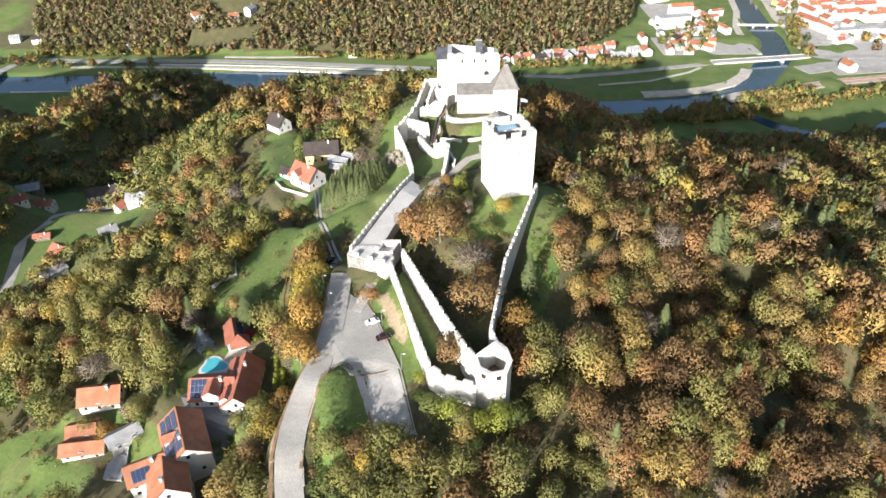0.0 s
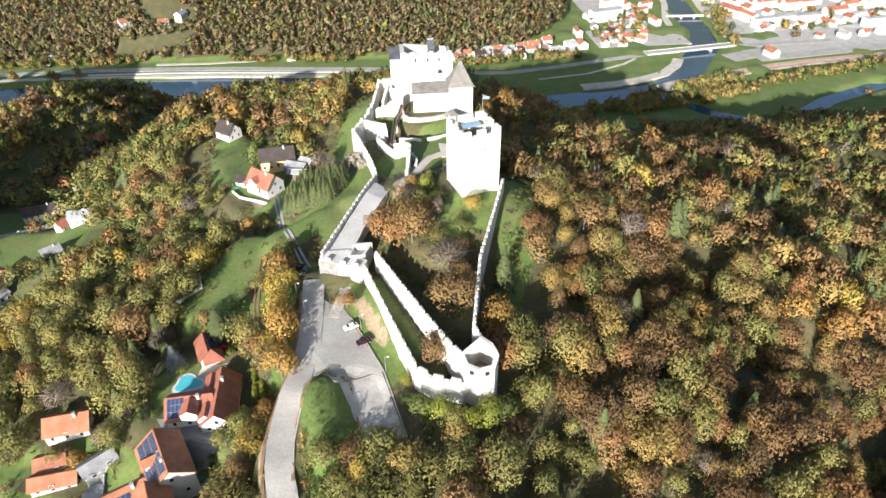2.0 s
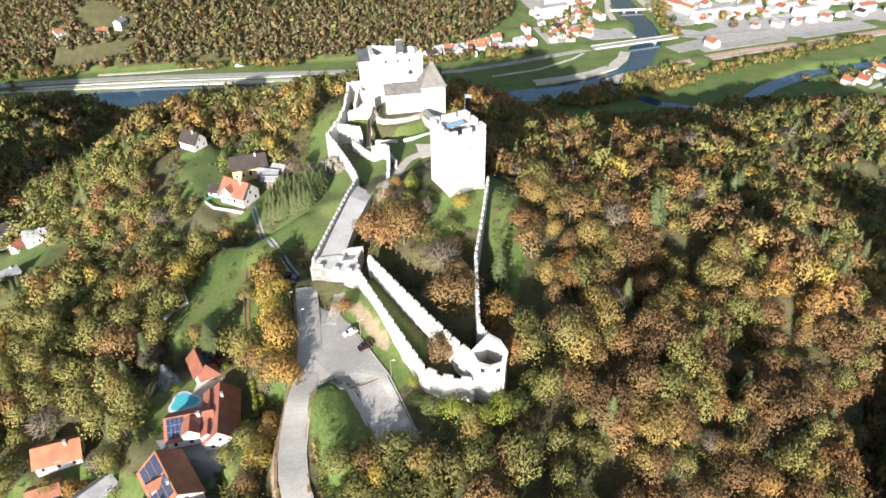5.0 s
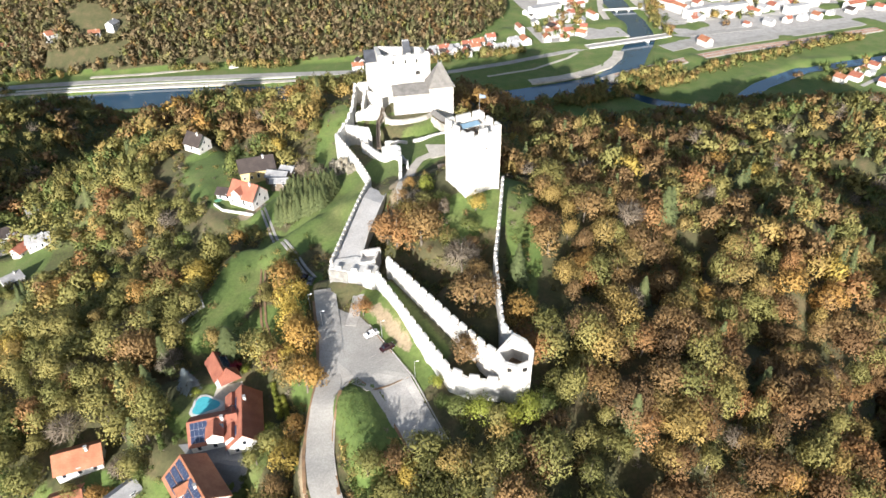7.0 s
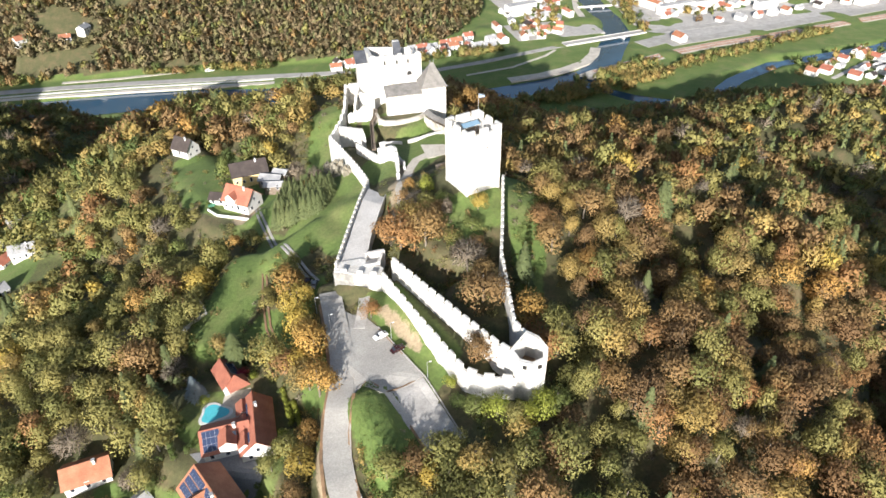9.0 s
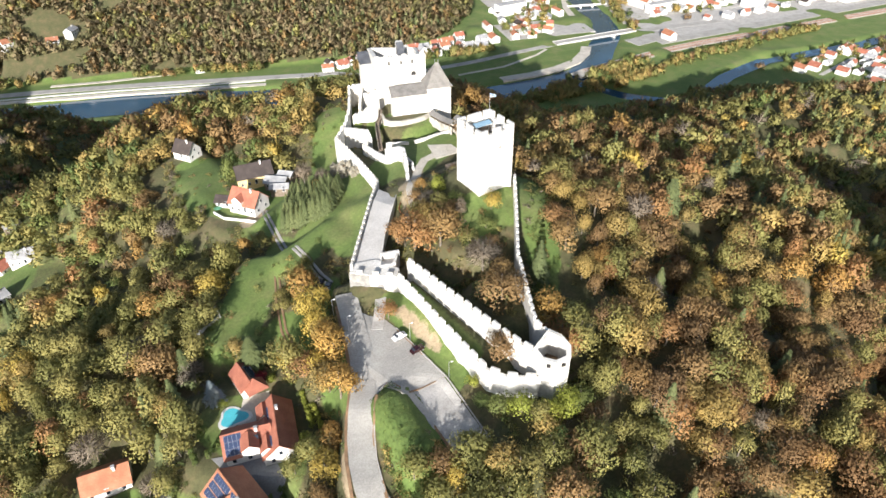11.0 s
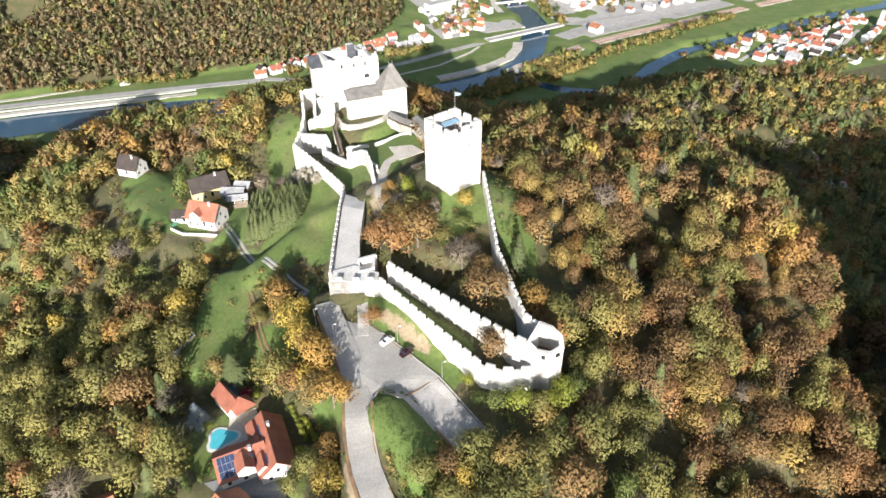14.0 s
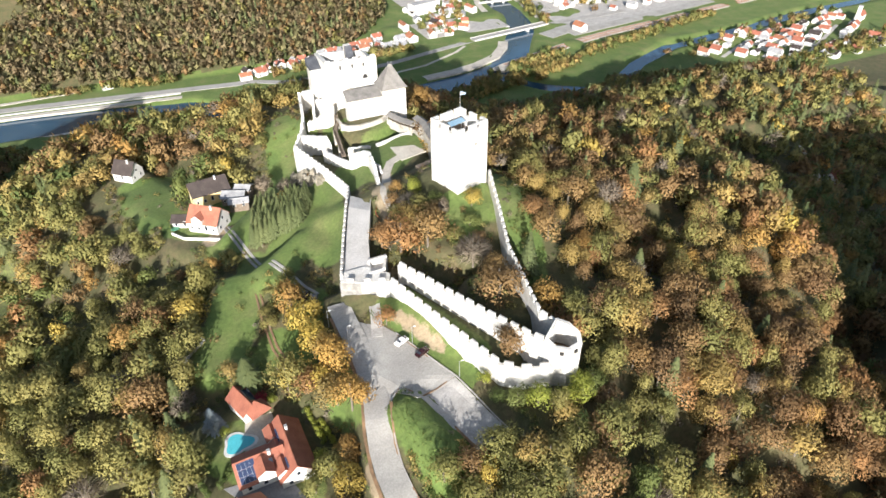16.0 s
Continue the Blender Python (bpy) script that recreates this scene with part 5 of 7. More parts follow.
    house(-53.4, 256.4, -15.0, -24, 9.0, 7.0, 2.8, 4.2, TIMBER, SLATE, "grey-roofed timber barn beside the track", "barn", storeys=1, chimneys=0)
    house(-52.6, 250.2, -14.4, -10, 7.5, 4.4, 2.4, 3.3, TIMBER, SLATE, "low timber shed with grey roof", "shed", storeys=1, chimneys=0)
    house(-49.0, 259.4, -14.2, -30, 6.0, 5.0, 2.6, 3.6, TIMBER, SLATE, "small timber barn with grey roof", "barn", storeys=1, chimneys=0)
    house(-94.6, 312.0, -23.0, -40, 10.0, 8.4, 3.8, 8.4, RENDER_WHITE, BROWN_TILE, "white house with a steep brown roof at the wood's edge")
    tw = thing("garden_retaining_wall", (0, 0, 0), "long white garden wall below the house", "garden wall")
    part("wall", strip([(-80.0, 243.0), (-76.0, 237.5), (-69.0, 234.0), (-63.5, 230.5)], 0.2, 1.1, 2.4, 2.0), RENDER_WHITE, tw)
    trp = thing("trampoline", (-78.6, 246.4, hz(-78.6, 246.4)), "round green trampoline in the garden", "trampoline")
    b = bmesh.new()
    bmesh.ops.create_cone(b, cap_ends=True, segments=20, radius1=1.7, radius2=1.7, depth=0.12)
    part("mat", b, plain("green_mat", (0.10, 0.30, 0.18), 0.6), trp, "", pose(0, 0, 0.8))
    for k in range(4):
        part("leg", box(-0.05, 0.05, -0.05, 0.05, 0, 0.76), STEEL, trp, "", pose(1.4 * math.cos(k * 1.57), 1.4 * math.sin(k * 1.57), 0))
    # side valley
    rows = [(-231, 357, 18, 20, 10, 5.4, 9.0, RENDER_WHITE, BROWN_TILE, "long cream farmhouse under a brown tile roof"), (-211, 347, 30, 11, 9, 3.4, 6.6, RENDER_WHITE, SLATE, "house with a grey roof beside the lane"),
            (-190, 323, 8, 12, 9, 4.2, 6.8, RENDER_WHITE, SLATE, "white house with a pale grey roof"), (-201, 325, 60, 11, 7, 3.0, 5.6, RENDER_WHITE, TILE, "low house with a red metal roof"),
            (-274, 350, 20, 13, 9, 4.0, 6.6, TIMBER, SLATE, "grey-roofed barn in the meadow"), (-257, 333, 4, 13, 7, 3.4, 6.0, RENDER_WHITE, TILE, "farm building with a red roof"), (-262, 322, 40, 9, 7, 3.2, 5.6, RENDER_WHITE, TILE, "small white red-roofed house by the lane"),
            (-240, 300, 10, 9, 4, 2.4, 3.8, TIMBER, TILE, "low red-roofed shed by the lane"), (-221, 284, -30, 9, 9, 4.2, 7.6, RENDER_WHITE, TILE, "house with a dark red gable roof"), (-213, 262, 55, 12, 8, 4.0, 6.8, RENDER_WHITE, SLATE, "white house with a grey roof in the trees"),
            (-194, 290, 40, 9, 7, 3.6, 6.0, RENDER_WHITE, SLATE, "small white house in a shaded hollow"), (-210, 372, 30, 9, 7, 3.2, 5.8, TIMBER, SLATE, "grey shed at the wood's edge")]
    for x, y, turn, w, d, e, tp, wall, roof, label in rows:
        house(x, y, hz(x, y), turn, w, d, e, tp, wall, roof, label, chimneys=1)
    house(368, 276, hz(368, 276), 20, 12, 9, 4.0, 7.0, RENDER_WHITE, TILE, "white house with a red roof on the eastern slope", far=True)
    house(132, 214, hz(132, 214) + 1.5, 30, 9, 8, 6.0, 10.0, RENDER_WHITE, BROWN_TILE, "white house half hidden in the wood")


estate()

# ---- river valley and town ----
def valley():
    bm = bmesh.new()
    n = 40
    vs = [[bm.verts.new((-1000 + 2400 * i / n, 540 + 1200 * j / n, WATER_Z)) for i in range(n + 1)] for j in range(n + 1)]
    for j in range(n):
        for i in range(n):
            bm.faces.new((vs[j][i], vs[j][i + 1], vs[j + 1][i + 1], vs[j + 1][i]))
    tagged(part("river", bm, RIVER), "blue river bending through the valley", "river", kind="structure")

    def flat(name, pts, half, material, label, lift=0.5, category="road"):
        line = []
        for a, b in zip(pts, pts[1:]):
            k = max(1, int(math.hypot(b[0] - a[0], b[1] - a[1]) / 25))
            line += [(a[0] + (b[0] - a[0]) * i / k, a[1] + (b[1] - a[1]) * i / k) for i in range(k)]
        line.append(pts[-1])
        l, r = offset_line(line, half), offset_line(line, -half)
        bm = bmesh.new()
        for i in range(len(line) - 1):
            prism([l[i], r[i], r[i + 1], l[i + 1]], VALLEY - 2, VALLEY + lift, 0, bm)
        return tagged(part(name, bm, material), label, category, kind="structure")
    flat("valley_road", [(20, 815), (60, 792), (140, 784), (215, 797), (269, 811), (348, 829)], 5, ASPHALT, "grey riverside road")
    flat("valley_road", [(466, 845), (520, 846), (620, 850)], 6, ASPHALT, "road from the bridge into the town")
    flat("gravel_path", [(178, 757), (243, 768), (300, 796), (321, 813)], 2.0, GRAVEL, "pale path across the river meadow", 0.4, "path")
    flat("gravel_bank", [(225, 728), (268, 732), (304, 741), (340, 758), (366, 785), (378, 806)], 7, GRAVEL, "pale gravel bank in the river bend", 0.25, "river bank")
    flat("gravel_bank", [(472, 1130), (456, 1060), (428, 985), (417, 930)], 5, GRAVEL, "pale path on the river bank", 0.3, "river bank")
    flat("gravel_bank", [(528, 1130), (505, 1030), (497, 960), (482, 880)], 6, GRAVEL, "pale embankment on the river bank", 0.3, "river bank")
    flat("railway", [(320, 712), (337, 720), (404, 739), (482, 761), (541, 772), (633, 782), (786, 803), (1000, 830)], 9, GRAVEL, "broad railway bed of pale ballast", 0.5, "railway")
    for off, m, hw in ((-5, STEEL, 0.5), (-2, STEEL, 0.5), (3, STEEL, 0.5), (6, STEEL, 0.5)):
        flat("rail_track", offset_line([(337, 720), (404, 739), (482, 761), (541, 772), (633, 782), (786, 803), (1000, 830)], off), hw, RUST, "rusty railway track", 0.75, "railway")
    flat("main_road", [(482, 792), (541, 800), (633, 812), (786, 835), (1000, 866)], 10, ASPHALT, "wide pale road and car parks beside the railway", 0.5)
    flat("town_square", [(445, 800), (480, 810), (505, 835)], 14, ASPHALT, "pale paved junction before the bridge", 0.45)
    flat("west_road", [(-610, 818), (-598, 872), (-503, 858), (-393, 859), (-313, 854), (-233, 846), (-131, 832), (-72, 824), (8, 812), (20, 815)], 6.5, ASPHALT, "riverside road below the wooded hill")
    flat("river_wall", [(-400, 843), (-313, 839), (-233, 832), (-131, 819), (-60, 812)], 1.6, COPING, "long pale river embankment wall", 0.9, "river bank")
    flat("river_berm", [(-520, 838), (-400, 835), (-313, 830), (-233, 823), (-131, 810), (-60, 800)], 4.0, GRAVEL, "gravel berm along the river embankment", 0.2, "river bank")
    flat("side_road", [(-320, 872), (-250, 868), (-150, 872)], 3, GRAVEL, "pale side lane below the wood", 0.5)
    for v in (0.22, 0.5, 0.78):
        flat("village_lane", [(572 + 170 * v, 642 - 86 * v), (636 + 185 * v, 668 - 70 * v), (700 + 200 * v, 694 - 54 * v)], 2.6, PAVING, "pale lane between the village houses", 0.4)
    flat("town_lane", [(290, 868), (330, 905), (345, 960), (330, 1000)], 4, ASPHALT, "pale town lane", 0.5)
    for x0, x1, y0, y1, lab in ((520, 1000, 905, 1300, "pale paved streets of the town"), (286, 420, 862, 935, "pale paved streets below the wood"), (642, 900, 870, 902, "pale paved town yard"), (310, 400, 1030, 1110, "pale school yard"), (540, 640, 860, 900, "pale car park in the town")):
        tagged(part("yard", box(x0, x1, y0, y1, VALLEY - 1, VALLEY + 0.35), PAVING), lab, "yard", kind="structure")

    tagged(part("yard", prism([(492, 794), (1000, 866), (1000, 904), (492, 904)], VALLEY - 1, VALLEY + 0.28), PAVING), "pale paved rail yard and car parks", "yard", kind="structure")
    tagged(part("yard", prism([(486, 906), (519, 906), (519, 1300), (545, 1300), (519, 1120)], VALLEY - 1, VALLEY + 0.2), PAVING), "pale paved embankment street", "yard", kind="structure")

    def bridge(a, b, half, z, label, piers):
        t = thing("bridge", (0, 0, 0), label, "bridge")
        d = Vector((b[0] - a[0], b[1] - a[1])).normalized()
        nn = Vector((-d.y, d.x)) * half
        quad = [(a[0] + nn.x, a[1] + nn.y), (a[0] - nn.x, a[1] - nn.y), (b[0] - nn.x, b[1] - nn.y), (b[0] + nn.x, b[1] + nn.y)]
        part("deck", prism(quad, z - 1.6, z), ASPHALT, t)
        for s in (-1, 1):
            e = [(p[0] + nn.x * s * 0.97 / 1, p[1] + nn.y * s * 0.97) for p in (a, b)]
            l, r = offset_line(e, 0.25), offset_line(e, -0.25)
            part("parapet", prism([l[0], r[0], r[1], l[1]], z - 1.5, z + 0.7), CONCRETE, t)
        for u in piers:
            cx, cy = a[0] + (b[0] - a[0]) * u, a[1] + (b[1] - a[1]) * u
            part("pier", prism([(cx + nn.x * s + d.x * w, cy + nn.y * s + d.y * w) for s, w in ((-0.9, -1.2), (-0.9, 1.2), (0.9, 1.2), (0.9, -1.2))], WATER_Z - 3, z - 1.6), COPING, t)
    bridge((340, 827), (474, 847), 6.5, VALLEY + 2.2, "long pale concrete road bridge over the river", (0.28, 0.72))
    bridge((432, 990), (500, 985), 2.0, VALLEY + 1.2, "narrow footbridge over the river", (0.35, 0.65))
    bridge((-606, 818), (-597, 745), 5.0, VALLEY + 1.6, "small road bridge over the river", (0.5,))
    weir = thing("river_sill", (0, 0, 0), "low stone sill across the river", "weir")
    part("sill", box(-560, -80, 757, 761, WATER_Z - 1, WATER_Z + 0.25), COPING, weir)


valley()


def town():
    rng = random.Random(12)
    kinds = []
    for w, d, e, tp, wall, roof, label in ((12, 9, 5.6, 9.2, RENDER_WHITE, TILE, "white town house with a red tile roof"), (14, 10, 6.0, 9.4, RENDER_WHITE, ORANGE_TILE, "white town house with an orange tile roof"),
                                           (13, 9, 5.4, 8.4, RENDER_WHITE, SLATE, "white town house with a grey roof"), (11, 9, 5.2, 9.0, RENDER_YELLOW, TILE, "cream town house with a red roof"),
                                           (12, 10, 5.6, 8.8, RENDER_WHITE, BROWN_TILE, "white town house with a dark roof")):
        kinds.append(house(0, 0, -900, 0, w, d, e, tp, wall, roof, label, "house", "houses in the valley", per=4.2, far=True))
    big = []
    for w, d, e, tp, wall, roof, label in ((44, 15, 13.0, 18.0, RENDER_WHITE, TILE, "long white town block under red tiles"), (36, 14, 15.0, 19.0, RENDER_WHITE, ORANGE_TILE, "tall white town block under orange tiles"),
                                           (52, 16, 17.0, 18.4, RENDER_WHITE, SLATE, "large pale office block with a flat grey roof")):
        big.append(house(0, 0, -900, 0, w, d, e, tp, wall, roof, label, "town_block", "blocks in the town", storeys=4, per=6.5, chimneys=1, far=True))
    used = set()

    def put(src, x, y, turn, s=1.0):
        z = hz(x, y)
        if src not in used:
            used.add(src)
            src.matrix_basis = pose(x, y, z, 0, 0, turn)
            return
        c = copy_thing(src, pose(x, y, z, 0, 0, turn))
        c.scale = (s, s * rng.uniform(0.92, 1.08), s * rng.uniform(0.92, 1.1))
    row = [(68, 846), (84, 838), (99, 853), (117, 841), (130, 864), (142, 858), (160, 867), (170, 836), (177, 869), (194, 871), (217, 889), (202, 844), (222, 850), (246, 871), (236, 843), (262, 866), (52, 838), (40, 828), (20, 822)]
    for i, (x, y) in enumerate(row):
        put(kinds[(0, 1, 3, 0, 2, 0, 2, 0, 3, 1, 0, 4, 2, 2, 2, 1, 0, 0, 1)[i]], x, y, rng.choice((4, 8, 95, 12)), rng.uniform(0.95, 1.25))
    for x, y, k, turn in ((346, 1125, 0, 20), (360, 1045, 1, 8), (384, 1050, 0, 98), (396, 1012, 0, 20), (400, 956, 1, 100), (270, 918, 1, 92), (331, 984, 2, 15), (357, 1165, 0, 15), (415, 1040, 1, 20)):
        put(big[k], x, y, turn, 0.62 if k != 2 else 0.5)
    for x, y in ((303, 945), (296, 870), (321, 866), (309, 1000), (335, 890), (330, 940), (310, 975), (365, 905), (372, 930), (352, 880), (380, 985), (340, 1015)):
        put(rng.choice(kinds), x, y, rng.uniform(0, 180), rng.uniform(0.9, 1.2))
    for x, y, k, turn in ((535, 985, 0, 110), (545, 950, 1, 105), (556, 922, 2, 10), (585, 928, 2, 10), (625, 930, 2, 8), (600, 1080, 0, 15), (620, 1058, 1, 15), (655, 1060, 0, 10), (700, 1090, 1, 20), (605, 1016, 0, 12), (640, 1000, 1, 14), (672, 1012, 0, 12),
                          (690, 960, 0, 10), (730, 985, 1, 12), (560, 1040, 0, 100), (575, 1110, 1, 100), (640, 1130, 0, 12), (760, 930, 2, 8), (820, 900, 0, 10), (720, 905, 2, 8), (780, 1000, 0, 12), (860, 960, 1, 12), (890, 880, 2, 10), (950, 930, 0, 8), (700, 1150, 0, 14), (560, 1180, 1, 12), (760, 1070, 0, 15)):
        put(big[k], x, y, turn, rng.uniform(0.7, 0.95))
    for x, y in ((503, 800), (590, 975), (570, 1000), (660, 980), (700, 1030), (740, 1040), (590, 1050), (530, 1060), (548, 1090), (680, 1100), (730, 1110), (640, 1080), (780, 960), (810, 1040)):
        put(rng.choice(kinds[:2]), x, y, rng.choice((10, 100)), rng.uniform(1.0, 1.5))
    for ax, ay, bx, by, n, spread in ((525, 905, 900, 960, 26, 14), (525, 1150, 900, 1200, 22, 30), (300, 880, 400, 1020, 16, 14), (640, 600, 900, 690, 24, 26), (700, 560, 980, 590, 10, 14), (20, 832, 230, 862, 14, 8), (590, 860, 860, 890, 8, 6)):
        for i in range(n):
            u = (i + rng.random()) / n
            put(kinds[rng.choice((0, 0, 1, 2, 4, 2))], ax + (bx - ax) * u + rng.uniform(-6, 6), ay + (by - ay) * u + rng.uniform(-spread, spread), rng.choice((10, 20, 100, 110)), rng.uniform(0.8, 1.3))
    # the village on the near bank of the stream: rows of houses along its lanes
    for i in range(10):
        for j in range(5):
            u, v = (i + rng.uniform(0.15, 0.85)) / 10, (j + rng.uniform(0.25, 0.75)) / 5
            x = (572 * (1 - u) + 700 * u) * (1 - v) + (742 * (1 - u) + 900 * u) * v
            y = (642 * (1 - u) + 694 * u) * (1 - v) + (556 * (1 - u) + 640 * u) * v
            if (i + j * 3) % 11 != 5:
                put(kinds[rng.choice((0, 0, 2, 1, 4, 2))], x, y, rng.choice((20, 25, 110)), rng.uniform(0.8, 1.15))
    # red roofs of the old town
    for i in range(9):
        for j in range(4):
            if (i * 5 + j) % 4:
                put(kinds[rng.choice((0, 1, 0, 3))], 545 + i * 44 + rng.uniform(-12, 12), 1015 + j * 62 + rng.uniform(-18, 18), rng.choice((10, 14, 100)), rng.uniform(1.2, 1.7))
    for x, y, turn, k in ((-640, 925, 10, 2), (-606, 921, 20, 4), (-440, 955, 5, 3), (-371, 940, 40, 1), (-318, 938, 8, 1), (-296, 950, 70, 2), (-300, 1110, 8, 0), (-268, 1026, 10, 2), (-445, 1070, 10, 4), (-778, 1150, 5, 0), (-705, 1160, 5, 2), (-465, 893, 5, 2), (-266, 1030, 15, 2), (-141, 868, 10, 0), (-640, 1120, 30, 0), (-760, 1120, 10, 2)):
        put(kinds[k], x, y, turn, rng.uniform(1.0, 1.3))
    ch = thing("church", (908, 656, hz(908, 656)), "white village church with a square tower", "church", turn=20)
    part("nave", gable_body(20, 10, -2, 8, 13), RENDER_WHITE, ch)
    for b in gable(20, 10, 8, 13, 0.5):
        part("roof", b, TILE, ch)
    part("tower", box(-14.5, -9.9, -2.4, 2.4, -2, 22), RENDER_WHITE, ch)
    part("tower_roof", prism([(-14.9, -2.8), (-9.5, -2.8), (-9.5, 2.8), (-14.9, 2.8)], 22, 23.4, 0.3), SLATE, ch)
    road_line("hill_road", [(346, 246), (356, 285), (372, 330)], 2.6, GRAVEL, "pale lane across the far slope", lift=0.6, step=6)


town()

# ---- trees ----
def clump_cloud(rng, n, radii, lobes, size, shell=0.62, lean=0.0):
    """Small leaf clumps scattered in the outer part of a lobed crown; returns n x 3 x 3 corners round the crown's middle."""
    cs = rng.normal(size=(lobes, 3))
    cs /= np.linalg.norm(cs, axis=1)[:, None]
    cs[:, 2] = np.abs(cs[:, 2]) * 1.25 - 0.45
    cs *= rng.uniform(0.30, 0.68, lobes)[:, None]
    rs = rng.uniform(0.28, 0.50, lobes)
    which = rng.integers(0, lobes, n)
    d = rng.normal(size=(n, 3))
    d /= np.linalg.norm(d, axis=1)[:, None]
    r = shell + (1 - shell) * rng.random(n) ** 0.5
    p = cs[which] + d * (rs[which] * r)[:, None]
    p[:, 2] = np.where(p[:, 2] < -0.75, -0.75 + rng.random(n) * 0.3, p[:, 2])
    p = p / np.percentile(np.hypot(p[:, 0], p[:, 1]), 93)
    p = p * np.array(radii)
    nrm = d + rng.normal(size=(n, 3)) * 0.34 + np.array([0, 0, 0.30])
    nrm /= np.linalg.norm(nrm, axis=1)[:, None]
    up = rng.normal(size=(n, 3))
    u = np.cross(nrm, up)
    u /= np.linalg.norm(u, axis=1)[:, None]
    v = np.cross(nrm, u)
    s = size * rng.uniform(0.6, 1.35, n)[:, None]
    k = rng.uniform(0.6, 1.0, n)[:, None]
    spray = rng.random(n) < 0.38
    out = d + rng.normal(size=(n, 3)) * 0.25 + np.array([0, 0, 0.55])
    out /= np.linalg.norm(out, axis=1)[:, None]
    side = np.cross(out, up)
    side /= np.linalg.norm(side, axis=1)[:, None]
    u = np.where(spray[:, None], side * 0.5, u)
    v = np.where(spray[:, None], out * 1.45, v)
    return np.stack([p - u * s - v * s * 0.5 * k, p + u * s - v * s * 0.5 * k, p + v * s * (0.6 + k)], 1)


def fir_cloud(rng, n, height, radius, size):
    """Drooping boughs in tiers on a cone."""
    h = rng.random(n) ** 0.75
    tiers = 11
    h = (np.floor(h * tiers) + rng.uniform(0.0, 0.55, n)) / tiers
    h = np.clip(h, 0, 1)
    a = rng.random(n) * 2 * np.pi
    reach = radius * (1 - h) * (0.35 + 0.65 * rng.random(n) ** 0.5) * (0.85 + 0.15 * np.sin(a * 5 + h * 30)) + 0.006
    p = np.stack([np.cos(a) * reach, np.sin(a) * reach, height * (0.06 + 0.94 * h) - reach * 0.28], 1)
    out = np.stack([np.cos(a), np.sin(a), np.full(n, -0.35)], 1)
    side = np.stack([-np.sin(a), np.cos(a), rng.uniform(-0.3, 0.3, n)], 1)
    s = (size * rng.uniform(0.7, 1.3, n) * (0.45 + 0.75 * (1 - h)))[:, None]
    return np.stack([p - out * s * 0.6 + side * s * 0.6, p - out * s * 0.6 - side * s * 0.6, p + out * s * 1.3], 1)


def twig_cloud(rng, n, radii, size):
    """Thin upward strokes of a nearly bare crown."""
    d = rng.normal(size=(n, 3))
    d[:, 2] = np.abs(d[:, 2]) * 0.8 - 0.1
    d /= np.linalg.norm(d, axis=1)[:, None]
    p = d * np.array(radii) * (0.25 + 0.7 * rng.random(n) ** 0.6)[:, None]
    w = d + rng.normal(size=(n, 3)) * 0.35
    w /= np.linalg.norm(w, axis=1)[:, None]
    u = np.cross(w, rng.normal(size=(n, 3)))
    u /= np.linalg.norm(u, axis=1)[:, None]
    s = (size * rng.uniform(0.6, 1.5, n))[:, None]
    u *= np.where((np.cross(u, w) * p).sum(1) < 0, -1.0, 1.0)[:, None]
    return np.stack([p - w * s - u * s * 0.09, p - w * s + u * s * 0.09, p + w * s], 1)


def crown_normals(q, mix=0.70):
    """Each leaf's own normal, bent towards the outward direction of its crown."""
    own = np.cross(q[:, 1] - q[:, 0], q[:, 2] - q[:, 0])
    own /= np.linalg.norm(own, axis=1)[:, None] + 1e-9
    p = q.mean(1)
    out = (p - p.mean(0)) / (p.std(0) + 1e-6)
    out[:, 2] = out[:, 2] * 0.8 + 0.45
    out /= np.linalg.norm(out, axis=1)[:, None] + 1e-9
    own = np.where((own * out).sum(1)[:, None] < 0, own * 0.2, own)
    nrm = own * (1 - mix) + out * mix
    return nrm / (np.linalg.norm(nrm, axis=1)[:, None] + 1e-9)


def leaf_mesh(name, q, material, tone=None, mats=None, mat_index=None, soft=None):
    q = np.ascontiguousarray(q, dtype=np.float32)
    n = len(q)
    me = bpy.data.meshes.new(name)
    me.vertices.add(n * 3)
    me.vertices.foreach_set("co", q.ravel())
    me.loops.add(n * 3)
    me.loops.foreach_set("vertex_index", np.arange(n * 3, dtype=np.int32))
    me.polygons.add(n)
    me.polygons.foreach_set("loop_start", np.arange(0, n * 3, 3, dtype=np.int32))
    for m in (mats or [material]):
        me.materials.append(m)
    # leaves turn mostly outwards, so a crown is lit as a whole
    if soft is not None:
        a = me.attributes.new("custom_normal", "FLOAT_VECTOR", "POINT")
        a.data.foreach_set("vector", np.repeat(soft, 3, 0).astype(np.float32).ravel())
    if mat_index is not None:
        me.polygons.foreach_set("material_index", mat_index.astype(np.int32))
    if tone is not None:
        a = me.attributes.new("tone", "FLOAT", "FACE")
        a.data.foreach_set("value", tone.astype(np.float32))
    me.update()
    return me


